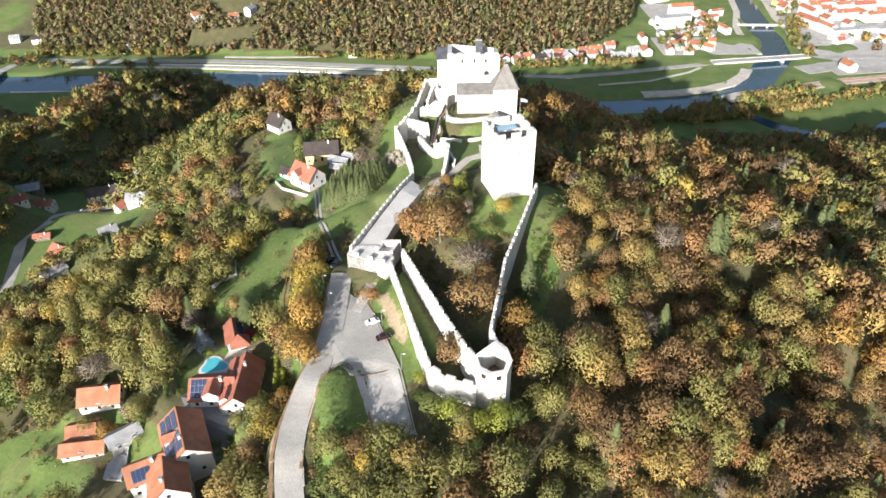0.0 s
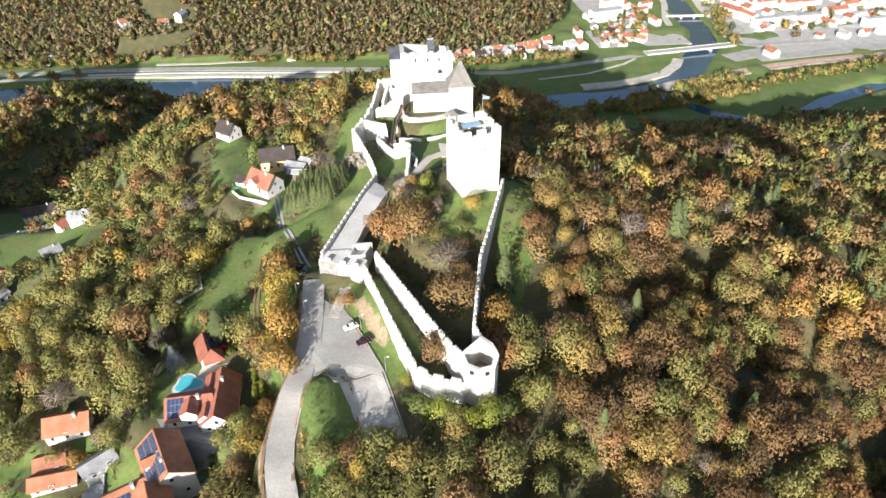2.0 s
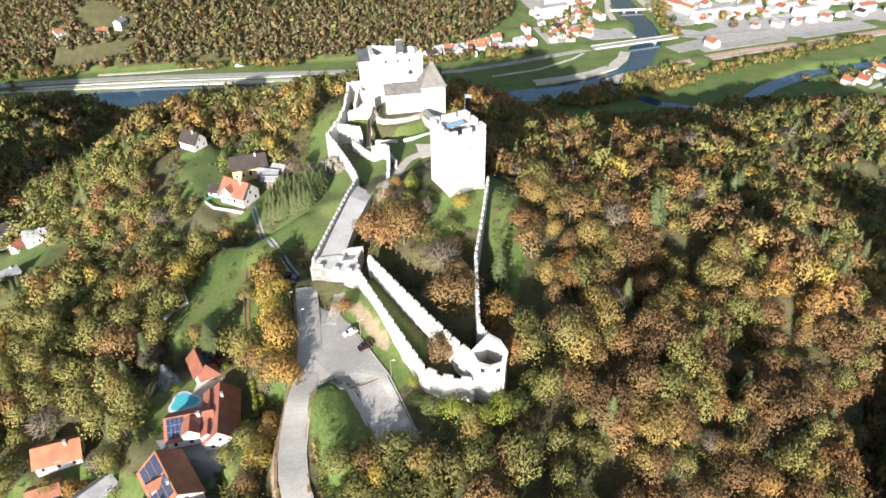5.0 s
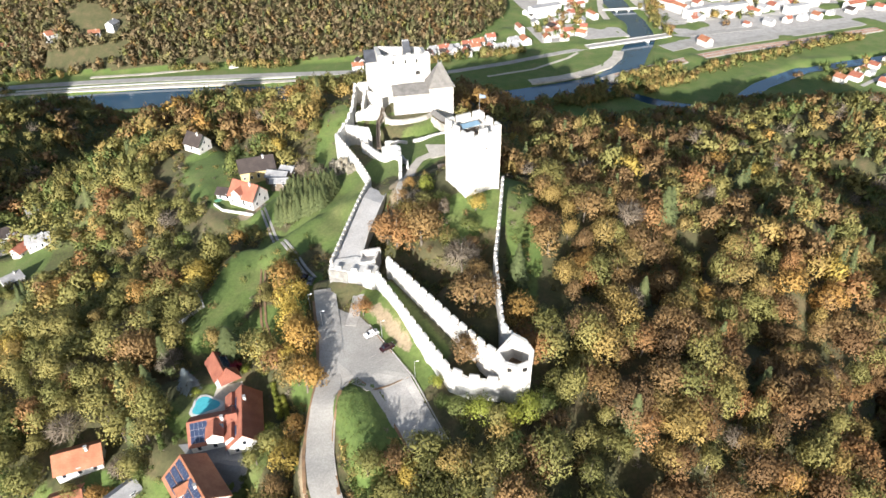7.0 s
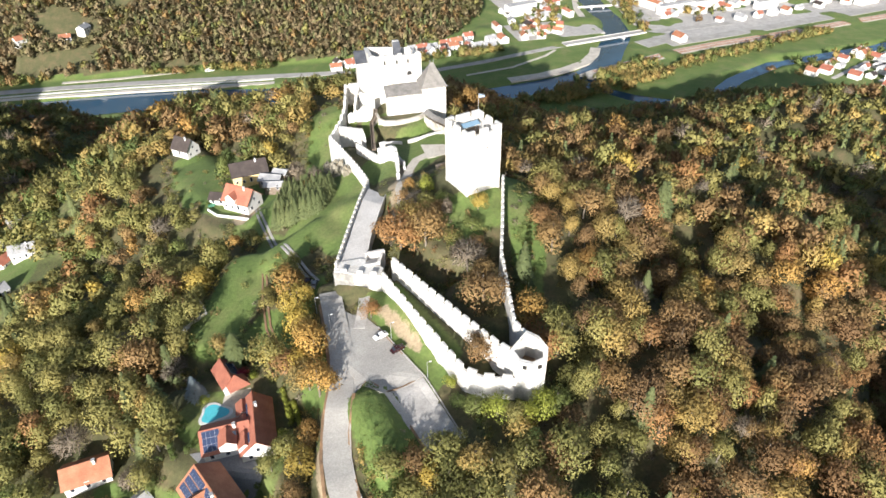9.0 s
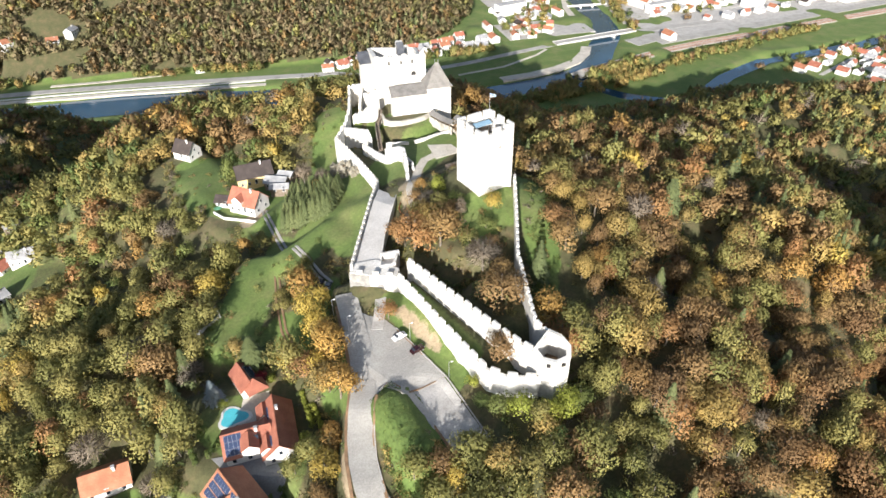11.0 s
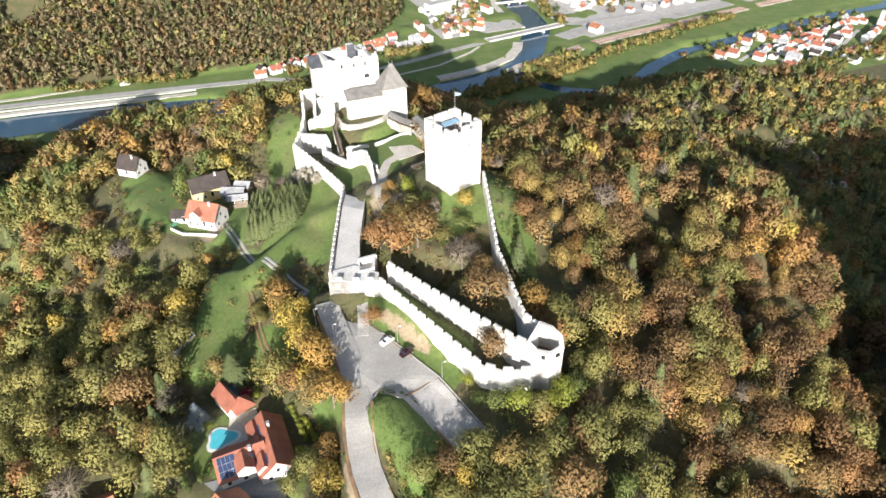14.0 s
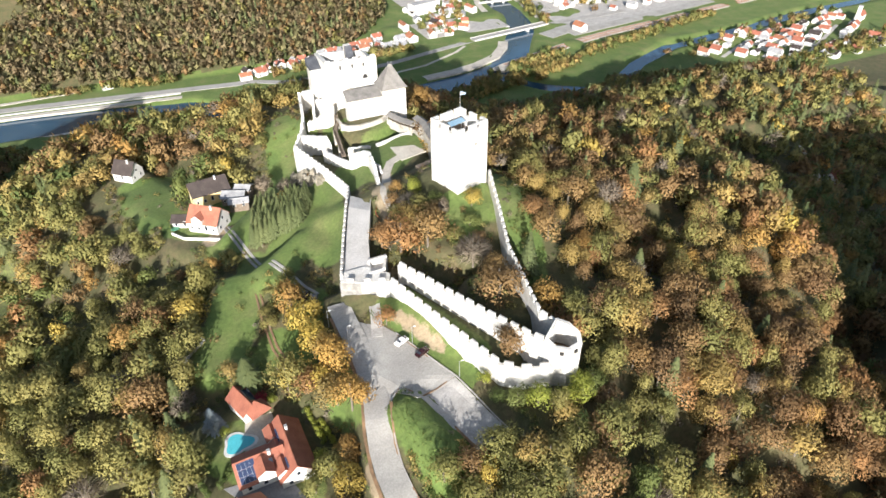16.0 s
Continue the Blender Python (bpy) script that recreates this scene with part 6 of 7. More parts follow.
def trunk_bm(h, r, limbs, rng, reach):
    bm = bmesh.new()

    def limb(a, b, ra, rb):
        a, b = Vector(a), Vector(b)
        q = (b - a).to_track_quat("Z", "Y")
        ring = [[bm.verts.new(p + q @ Vector((rr * math.cos(k * math.tau / 6), rr * math.sin(k * math.tau / 6), 0))) for k in range(6)] for p, rr in ((a, ra), (b, rb))]
        for k in range(6):
            bm.faces.new((ring[0][k], ring[0][(k + 1) % 6], ring[1][(k + 1) % 6], ring[1][k]))
        bm.faces.new(ring[1])
    limb((0, 0, -1.0), (rng.uniform(-0.2, 0.2), rng.uniform(-0.2, 0.2), h * 0.45), r, r * 0.7)
    limb((0, 0, h * 0.44), (rng.uniform(-0.5, 0.5), rng.uniform(-0.5, 0.5), h * 0.9), r * 0.7, r * 0.2)
    for i in range(limbs):
        a = math.tau * i / max(limbs, 1) + rng.uniform(-0.4, 0.4)
        z = h * rng.uniform(0.35, 0.6)
        limb((0, 0, z), (math.cos(a) * reach, math.sin(a) * reach, z + h * rng.uniform(0.12, 0.3)), r * 0.4, r * 0.1)
    return bm


RNG = np.random.default_rng(7)
# leaf templates for a crown of unit size: many clumps near, fewer far off
BROAD = {"near": [clump_cloud(RNG, 2300, (1, 1, 1), 17, 0.050, 0.62) for _ in range(7)],
         "mid": [clump_cloud(RNG, 1450, (1, 1, 1), 15, 0.060, 0.64) for _ in range(7)],
         "low": [clump_cloud(RNG, 520, (1, 1, 1), 13, 0.097, 0.68) for _ in range(6)],
         "coarse": [clump_cloud(RNG, 250, (1, 1, 1), 12, 0.132, 0.70) for _ in range(6)],
         "far": [clump_cloud(RNG, 140, (1, 1, 1), 10, 0.172, 0.74) for _ in range(6)],
         "horizon": [clump_cloud(RNG, 52, (1, 1, 1), 8, 0.30, 0.76) for _ in range(6)]}
TWIGGY = {"near": [twig_cloud(RNG, 1300, (1, 1, 1), 0.15) for _ in range(3)], "mid": [twig_cloud(RNG, 800, (1, 1, 1), 0.18) for _ in range(2)], "low": [twig_cloud(RNG, 300, (1, 1, 1), 0.25) for _ in range(2)],
          "coarse": [twig_cloud(RNG, 160, (1, 1, 1), 0.30) for _ in range(2)], "far": [twig_cloud(RNG, 90, (1, 1, 1), 0.36) for _ in range(2)]}
FIRS = {"near": [fir_cloud(RNG, 1500, 1.0, 0.27, 0.034) for _ in range(3)], "mid": [fir_cloud(RNG, 800, 1.0, 0.27, 0.045) for _ in range(3)], "low": [fir_cloud(RNG, 380, 1.0, 0.27, 0.062) for _ in range(3)],
        "coarse": [fir_cloud(RNG, 200, 1.0, 0.27, 0.085) for _ in range(3)], "far": [fir_cloud(RNG, 90, 1.0, 0.27, 0.12) for _ in range(3)]}
NAMES = list(LEAF)

# where no tree of the wood stands: buildings, roads, meadows, walls
CLEAR = [(-24, 150, -12, 112, 8), (-8, 112, 6, 106, 8), (2, 112, 14, 150, 6), (14, 150, 26, 185, 8), (-6, 120, -6, 150, 10), (0, 150, 16, 186, 14), (-30, 158, -18, 200, 10), (-10, 160, 0, 200, 10), (5, 195, 9, 258, 14), (-12, 205, -20, 262, 11),
         (-18, 262, -12, 286, 8), (6, 262, 8, 296, 18), (-40, 80, -41.5, 98, 5), (-41.5, 98, -38, 122, 5.5), (-37, 128, -37, 165, 5), (-30, 136, -18, 114, 11), (-26, 114, -14, 98, 7.5), (-36, 122, -28, 106, 7),
         (-72, 134, -62, 112, 13), (-78, 118, -66, 104, 8), (-98, 126, -110, 124, 8), (-112, 113, -99, 110, 8), (-88, 96, -72, 98, 11), (-72, 236, -56, 252, 13), (-96, 310, -92, 312, 8), (-37, 165, -60, 238, 3), (26, 118, 30, 190, 2.0)]
CLEAR += [(ax, ay, bx, by, r - 1.0) for ax, ay, bx, by, r in MEADOWS]
CLEAR += [(-33, 114, -30, 100, 6), (-48, 226, -36, 215, 9)]
CLEAR += [(-235, 306, -180, 300, 9), (-262, 240, -230, 304, 9), (-205, 258, -200, 260, 7)]


SCRUB = [(-88, 250, -104, 296, 15), (-112, 226, -136, 250, 11), (-78, 214, -92, 232, 10), (-36, 258, -42, 280, 9)]
OPEN = [(-32, 190, -28, 214, 6), (-28, 214, -34, 250, 6), (-71, 164, -61, 192, 6), (-56, 180, -53, 206, 3), (-49, 150, -43, 168, 3), (-47, 200, -34, 198, 6), (-36, 205, -30, 245, 5), (-22, 250, -24, 294, 4), (-66, 243, -76, 246, 9), (-86, 262, -92, 298, 6), (-97, 310, -92, 313, 5),
        (-40, 80, -41.5, 98, 4), (-41.5, 98, -38, 122, 4), (-37, 128, -37, 158, 3), (-72, 126, -62, 116, 11), (-78, 112, -66, 104, 7), (-100, 126, -110, 124, 6), (-112, 112, -99, 110, 6), (-88, 96, -72, 98, 9), (-37, 165, -60, 238, 1.5), (28, 150, 33, 190, 2.5),
        (-235, 306, -165, 296, 10), (-262, 240, -230, 304, 10), (-8, 106, 8, 103, 1)]


def wood_edge(x, y, z):
    """Trees south of open ground stay lower towards it: the share of full height."""
    dx, dy = x + 30.0, y - 6.0
    reach = 14.0 / max(122.0 - z, 20.0) * math.hypot(dx, dy)
    n = math.hypot(dx, dy)
    for share in (1.0, 0.7, 0.45, 0.25):
        k = np.array([0.25, 0.5, 0.75, 1.0]) * reach * share / n
        if (near_any(x + dx * k, y + dy * k, OPEN) > 0.8).all():
            return share
    return 0.16


def tree_spots():
    """Stands of trees on a jittered grid, out of the open ground."""
    rng = np.random.default_rng(11)
    out = []
    for x0, x1, y0, y1, step in ((-430, 520, 20, 640, 6.9),):
        xs, ys = np.meshgrid(np.arange(x0, x1, step), np.arange(y0, y1, step * 0.9))
        x = xs.ravel() + rng.uniform(-0.48, 0.48, xs.size) * step
        y = ys.ravel() + rng.uniform(-0.48, 0.48, xs.size) * step
        keep = near_any(x, y, CLEAR) > 1.6
        x, y = x[keep], y[keep]
        z = height(x, y)
        out.append(np.stack([x, y, z], 1))
    p = np.concatenate(out)
    d = np.hypot(p[:, 0] + 25, p[:, 1] - 10)
    ang = np.degrees(np.arctan2(p[:, 0] + 25, p[:, 1] - 10))
    keep = (p[:, 2] > VALLEY + 3) & (ang > -46) & (ang < 84) & (d > 45)
    # beyond the crests the slopes fall away unseen
    keep &= ~((p[:, 0] > -60) & (p[:, 0] < 250) & (p[:, 1] > 372 + 0.1 * p[:, 0]))
    # scrub: half of the trees are missing
    scrub = near_any(p[:, 0], p[:, 1], SCRUB) < 0
    keep &= ~(scrub & (rng.random(len(p)) < 0.2))
    thin = np.clip((d - 200) / 250, 0, 0.35) + 0.05 + 0.25 * (vnoise(p[:, 0], p[:, 1], 26.0, 51) > 0.42)
    thin = thin + 0.55 * (vnoise(p[:, 0], p[:, 1], 15.0, 52) > 0.27) * (p[:, 0] > 36) * (p[:, 0] < 170) * (p[:, 1] < 230)
    keep &= rng.random(len(p)) > thin
    return p[keep]


def pick_species(x, y, rng):
    """Olive and green woods to the west, rust and ochre to the east."""
    n = len(x)
    east = np.clip((x - 12) / 26 + vnoise(x, y, 60.0, 21) * 0.4, 0, 1)
    far_east = np.maximum(np.clip((x - 120) / 80, 0, 1), ((x < -150) & (y > 385)) * 0.9)
    east = east * (1 - 0.25 * far_east)
    east = np.maximum(east, np.clip((y - 280) / 90, 0, 0.45) * (x < 0) * (x > -120))
    west_p = {"olive": 0.66, "green": 0.11, "yellow": 0.025, "gold": 0.02, "rust": 0.02, "brown": 0.06, "ochre": 0.08, "twig": 0.02, "umber_shade": 0.0}
    east_p = {"olive": 0.17, "green": 0.015, "yellow": 0.015, "gold": 0.05, "rust": 0.07, "brown": 0.33, "ochre": 0.26, "twig": 0.02, "umber_shade": 0.05}
    far_p = {"olive": 0.46, "green": 0.06, "yellow": 0.01, "gold": 0.02, "rust": 0.03, "brown": 0.30, "ochre": 0.09, "twig": 0.03, "umber_shade": 0.0}
    keys = list(west_p)
    # southern slope: many crowns darkened in colour to stand for shadowed gaps
    south_p = {"olive": 0.12, "green": 0.01, "yellow": 0.02, "gold": 0.03, "rust": 0.15, "brown": 0.15, "ochre": 0.10, "twig": 0.04, "umber_shade": 0.38}
    south = np.clip((x - 38) / 20, 0, 1) * np.clip((128 - y) / 16, 0, 1)
    w = np.array([west_p[k] for k in keys])[None] * (1 - east)[:, None] + np.array([east_p[k] for k in keys])[None] * east[:, None]
    w = w * (1 - far_east)[:, None] + np.array([far_p[k] for k in keys])[None] * far_east[:, None]
    w = w * (1 - south)[:, None] + np.array([south_p[k] for k in keys])[None] * south[:, None]
    c = np.cumsum(w / w.sum(1, keepdims=True), 1)
    return [keys[i] for i in (rng.random(n)[:, None] > c).sum(1).clip(0, len(keys) - 1)]


def place(q, x, y, z, sx, sz, turn):
    c, s = math.cos(turn), math.sin(turn)
    out = np.empty_like(q)
    out[..., 0] = (q[..., 0] * c - q[..., 1] * s) * sx + x
    out[..., 1] = (q[..., 0] * s + q[..., 1] * c) * sx + y
    out[..., 2] = q[..., 2] * sz + z
    return out


def make_tree_kinds():
    """Meshes that single trees share: trunk and crown of unit crown radius 4 m, 13 m high."""
    kinds = {}
    rng = random.Random(3)
    for fine, lod in (("", "near"), ("_small", "mid")):
        for i, q in enumerate(BROAD[lod]):
            kinds["broad" + fine, i] = (leaf_mesh("crown", q * np.array([4.0, 4.0, 6.2]) + np.array([0, 0, 6.8]), LEAF["olive"], soft=crown_normals(q)), mesh_of(trunk_bm(11.5, 0.26, 5, rng, 2.6), "trunk", BARK))
        for i, q in enumerate(TWIGGY[lod]):
            kinds["twig" + fine, i] = (leaf_mesh("crown", q * np.array([4.0, 4.0, 6.6]) + np.array([0, 0, 6.0]), LEAF["twig"], soft=crown_normals(q)), mesh_of(trunk_bm(12.0, 0.24, 8, rng, 3.0), "trunk", BARK))
        for i, q in enumerate(FIRS[lod]):
            kinds["fir" + fine, i] = (leaf_mesh("crown", q * 16.0, LEAF["fir"], soft=crown_normals(q, 0.25)), mesh_of(trunk_bm(14.5, 0.25, 0, rng, 1.0), "trunk", BARK))
    for i in range(4):
        q = BROAD["low"][i]
        kinds["shrub", i] = (leaf_mesh("crown", q * np.array([4.0, 4.0, 6.2]) + np.array([0, 0, 6.8]), LEAF["hedge"], soft=crown_normals(q)), mesh_of(trunk_bm(6.0, 0.5, 3, rng, 1.6), "trunk", BARK))
    return kinds


KINDS = make_tree_kinds()
TREE_LABEL = {"olive": "broadleaf tree with dense olive green crown", "green": "broadleaf tree still in green leaf", "yellow": "broadleaf tree in bright yellow autumn leaf", "gold": "broadleaf tree in golden orange autumn leaf",
              "rust": "broadleaf tree in rust red autumn leaf", "brown": "broadleaf tree in brown autumn leaf", "umber_shade": "broadleaf tree in dark umber autumn leaf", "ochre": "broadleaf tree in ochre autumn leaf", "twig": "nearly bare tree with grey twigs",
              "fir": "dark green conifer with tiered boughs", "spruce": "blue grey spruce in a garden", "crimson": "small tree with crimson leaves", "lime": "small tree in lime yellow leaf", "hedge": "clipped green shrub in a garden hedge"}


def tree(x, y, leaf, radius=4.0, tall=13.0, turn=0.0, variant=0, z=None, group="trees on the castle hill", category="tree"):
    family = "fir" if leaf in ("fir", "spruce") else ("twig" if leaf == "twig" else "broad")
    kind = "shrub" if category == "shrub" else family + ("_small" if tall < 9 or math.hypot(x - 5, y - 120) > 70 else "")
    n = sum(1 for k in KINDS if k[0] == kind)
    crown, trunk = KINDS[kind, variant % n]
    z = hz(x, y) if z is None else z
    t = thing("conifer" if family == "fir" else "tree", (x, y, z), TREE_LABEL[leaf], category, group, turn=turn)
    sx, sz = (radius / 3.8, tall / 16.0) if family == "fir" else (radius / 4.0, tall / 13.0)
    t.scale = (sx, sx, sz)
    c = shared("crown", crown, t)
    c.material_slots[0].link = "OBJECT"
    c.material_slots[0].material = LEAF[leaf]
    shared("trunk", trunk, t)
    return t


def forest():
    rng = np.random.default_rng(5)
    p = tree_spots()
    # the trees round the castle hill are single things
    near_first = np.argsort(np.hypot((p[:, 0] - 5) * 0.9, p[:, 1] - 120))
    p = p[near_first]
    leaf = pick_species(p[:, 0], p[:, 1], rng)
    fir = (rng.random(len(p)) < 0.03) | ((vnoise(p[:, 0], p[:, 1], 45.0, 31) > 0.36) & (rng.random(len(p)) < 0.3)) | ((p[:, 0] > 150) & (p[:, 1] > 190) & (rng.random(len(p)) < 0.22))
    single = 0
    clouds, tones, mats, softs = [], [], [], []
    trunks = []
    for i, (x, y, z) in enumerate(p):
        name = "fir" if fir[i] else leaf[i]
        d = math.hypot(x + 30, y - 5)
        rad = rng.uniform(2.7, 6.1) * (1.0 + min(max(d - 200, 0) / 900, 0.25))
        tall = rng.uniform(8.0, 14.0) * (0.76 + 0.24 * rad / 4) * (1.0 + 0.45 * float(vnoise(np.array(x), np.array(y), 19.0, 41)))
        if name == "fir":
            tall, rad = rng.uniform(11, 17), rng.uniform(2.6, 3.5)
        low = wood_edge(x, y, z)
        if near_any(x, y, SCRUB) < 0:
            low = min(low, 0.6)
        if low < 1.0:
            if name == "fir" and low < 0.6:
                name = "olive"
            tall, rad = tall * low, rad * (0.35 + 0.65 * low)
        if single < 230:
            single += 1
            tree(x, y, name, rad, tall, rng.uniform(0, 360), int(rng.integers(0, 7)), z)
            continue
        lod = "near" if d < 118 else ("mid" if d < 208 else ("low" if d < 320 else ("coarse" if d < 450 else "far")))
        if name == "fir":
            q = place(FIRS[lod][int(rng.integers(0, 3))], x, y, z, tall * rad / 3.8, tall, rng.uniform(0, 6.28))
        elif name == "twig":
            q = place(TWIGGY[lod][int(rng.integers(0, 2))], x, y, z + tall * 0.55, rad, tall * 0.46, rng.uniform(0, 6.28))
        else:
            q = place(BROAD[lod][int(rng.integers(0, 6))], x, y, z + tall * 0.53, rad, tall * 0.47, rng.uniform(0, 6.28))
        clouds.append(q)
        softs.append(crown_normals(q, 0.25 if name == "fir" else 0.70))
        tones.append(np.full(len(q), rng.random()))
        mats.append(np.full(len(q), NAMES.index(name)))
    me = leaf_mesh("wood", np.concatenate(clouds), None, np.concatenate(tones), [LEAF[k] for k in NAMES], np.concatenate(mats), np.concatenate(softs))
    tagged(new("wood", me), "mixed autumn wood of olive, ochre and rust trees covering the slopes", "wood", kind="stuff")
    # woods on the hills beyond the river
    xs, ys = np.meshgrid(np.arange(-760, 360, 8.0), np.arange(835, 1330, 7.4))
    x = xs.ravel() + rng.uniform(-3.8, 3.8, xs.size)
    y = ys.ravel() + rng.uniform(-3.6, 3.6, xs.size)
    keep = (y > foot_y(x) + 6) & (x > -0.62 * y - 30) & (y < 1320)
    west = (x < -250) & ((vnoise(x, y, 140.0, 9) > 0.37) | (near_any(x, y, FAR_YARDS) < 0))
    keep &= ~west & (near_any(x, y, FAR_YARDS) > 0)
    x, y = x[keep], y[keep]
    z = height(x, y)
    clouds, tones, mats, softs = [], [], [], []
    # mostly muted tones that carry the haze over the far hills
    far_leaf = ["dun_haze", "moss_haze", "dun_haze", "dun_haze", "moss_haze", "moss_haze", "dun_haze", "dun_haze", "brown", "olive"]
    for i in range(len(x)):
        k = far_leaf[int(rng.integers(0, 10))]
        rad, tall = rng.uniform(4.6, 6.6), rng.uniform(12, 16)
        if rng.random() < 0.08:
            k = "fir"
            q = place(FIRS["far"][int(rng.integers(0, 3))], x[i], y[i], z[i], tall * 1.1, tall * 1.2, 0.0)
        else:
            q = place(BROAD["horizon"][int(rng.integers(0, 6))], x[i], y[i], z[i] + tall * 0.55, rad, tall * 0.45, rng.uniform(0, 6.28))
        clouds.append(q)
        softs.append(crown_normals(q, 0.85))
        tones.append(np.full(len(q), rng.random()))
        mats.append(np.full(len(q), NAMES.index(k)))
    me = leaf_mesh("far_wood", np.concatenate(clouds), None, np.concatenate(tones), [LEAF[k] for k in NAMES], np.concatenate(mats), np.concatenate(softs))
    tagged(new("far_wood", me), "brown autumn woods on the hills beyond the river", "wood", kind="stuff")


FAR_YARDS = [(-330, 960, -300, 950, 22), (-250, 1000, -240, 1010, 20), (-240, 1060, -235, 1062, 22), (-380, 900, -290, 905, 14), (-130, 868, -190, 872, 8)]
forest()


def single_trees():
    rng = random.Random(17)
    rows = [
        (-13.0, 166.0, "rust", 7.6, 14.5), (-17.5, 171.0, "rust", 4.0, 11), (-6.0, 160.5, "brown", 6.6, 13), (-9.0, 169.5, "ochre", 4.8, 12.5), (4.2, 150.0, "twig", 6.2, 12), (3.8, 133.0, "brown", 6.6, 12), (5.6, 139.0, "brown", 4.0, 9),
        (2.6, 168.0, "twig", 2.0, 10), (0.2, 187.0, "lime", 2.3, 7.5), (13.4, 170.0, "yellow", 2.9, 7), (-4.6, 180.0, "twig", 4.2, 8), (-6.6, 173.0, "green", 4.0, 7), (-9.4, 179.0, "olive", 3.0, 6), (3.4, 176.5, "green", 3.4, 6.5), (0.6, 170.0, "brown", 3.4, 7), (2.0, 158.0, "olive", 3.0, 5), (8.0, 155.0, "brown", 2.4, 4.5), (-8.2, 186.0, "brown", 2.8, 7), (-2.2, 176.0, "olive", 3.6, 8), (-4.4, 192.0, "gold", 2.2, 5.5), (-7.0, 178.5, "ochre", 2.6, 6),
        (9.2, 162.5, "green", 3.2, 4.5), (-3.2, 114.8, "brown", 4.3, 9.5), (-1.6, 116.8, "olive", 2.6, 7), (-26.6, 143.0, "rust", 3.0, 6.5), (-46.8, 157.0, "yellow", 5.4, 14), (-49.0, 166.5, "gold", 5.0, 13), (-43.4, 135.0, "gold", 5.2, 13.5), (-43.8, 122.0, "gold", 5.2, 12), (-46.4, 128.0, "ochre", 4.6, 12),
        (-47.6, 146.0, "yellow", 4.8, 13), (-44.6, 142.0, "ochre", 4.4, 12), (-48.0, 113.0, "gold", 3.8, 9), (-50.6, 104.5, "yellow", 4.6, 9.5), (-53.0, 112.0, "olive", 4.0, 9), (-17.0, 91.5, "olive", 5.4, 10.5), (-24.5, 92.0, "brown", 4.4, 9), (-31.0, 93.0, "olive", 4.0, 9), (-11.5, 88.0, "ochre", 4.4, 10),
        (-2.8, 99.6, "lime", 3.6, 7), (3.2, 96.0, "lime", 3.8, 8), (8.6, 97.2, "lime", 3.8, 9), (12.6, 99.4, "green", 3.6, 9), (-7.2, 101.8, "green", 3.2, 6.5), (-10.8, 106.0, "green", 2.2, 4.5), (-11.0, 112.0, "lime", 1.8, 4.0), (0.6, 92.0, "ochre", 3.6, 8), (14.6, 95.0, "brown", 3.6, 9),
        (33.0, 270.0, "gold", 3.4, 12), (36.0, 276.0, "yellow", 3.0, 9), (-35.0, 236.0, "twig", 3.4, 10), (-42.0, 246.0, "twig", 4.0, 12), (-37.6, 226.0, "ochre", 3.2, 7.5), (-22.0, 240.0, "olive", 1.8, 3.5), (-25.6, 236.0, "brown", 2.0, 4), (-66.5, 148.4, "fir", 5.2, 12), (-71.0, 150.5, "ochre", 3.4, 8),
        (-77.8, 138.4, "spruce", 2.9, 8.5), (-64.6, 141.0, "crimson", 2.2, 4), (-62.0, 139.6, "lime", 1.6, 2.6), (-75.4, 135.4, "lime", 1.5, 2.4), (-54.6, 116.5, "lime", 2.2, 4.5), (-56.0, 113.0, "yellow", 2.2, 5), (-58.2, 108.6, "olive", 2.8, 7), (-80.5, 128.0, "hedge", 1.4, 2.6),
        (19.6, 143.4, "fir", 3.5, 16), (35.4, 94.8, "fir", 3.5, 15.5), (88.0, 181.0, "fir", 5.0, 17), (92.0, 184.0, "fir", 4.0, 15), (60.0, 172.0, "fir", 3.0, 14), (150.0, 222.0, "fir", 3.6, 19), (146.0, 228.0, "fir", 3.4, 18), (142.0, 232.0, "fir", 3.2, 17), (156.0, 226.0, "fir", 3.6, 20),
        (-96.0, 131.0, "olive", 4.6, 12), (-91.0, 127.0, "fir", 3.4, 13), (-101.0, 137.0, "olive", 5.0, 13), (-88.0, 134.0, "ochre", 4.2, 11), (-86.0, 122.0, "olive", 3.6, 9), (-94.0, 119.0, "twig", 3.6, 8), (-99.0, 113.0, "gold", 3.4, 8), (-88.6, 114.0, "green", 2.6, 5), (-107.0, 116.6, "olive", 3.0, 7), (-100.0, 246.0, "twig", 5.0, 12), (-86.0, 152.0, "fir", 3.6, 13), (-96.0, 140.0, "fir", 4.0, 12), (-90.0, 163.0, "fir", 3.4, 13), (-84.0, 150.0, "twig", 4.0, 10), (-88.0, 186.0, "rust", 4.6, 12), (-78.0, 189.0, "yellow", 3.6, 11),
    ]
    for i, (x, y, leaf, r, tall) in enumerate(rows):
        tree(x, y, leaf, r, tall, rng.uniform(0, 360), i)
    # close-planted young conifers beside the track
    for i in range(11):
        for j in range(7):
            u, v = (i + 0.5) / 11, (j + 0.5) / 7
            x = -54.0 + 19.0 * u + 6.5 * v + rng.uniform(-0.4, 0.4)
            y = 213.5 - 3.5 * u + (20.0 - 8.0 * u) * v + rng.uniform(-0.4, 0.4)
            tree(x, y, "fir", 2.3, rng.uniform(8.0, 10.5), rng.uniform(0, 360), i + j, group="conifer plantation beside the track")
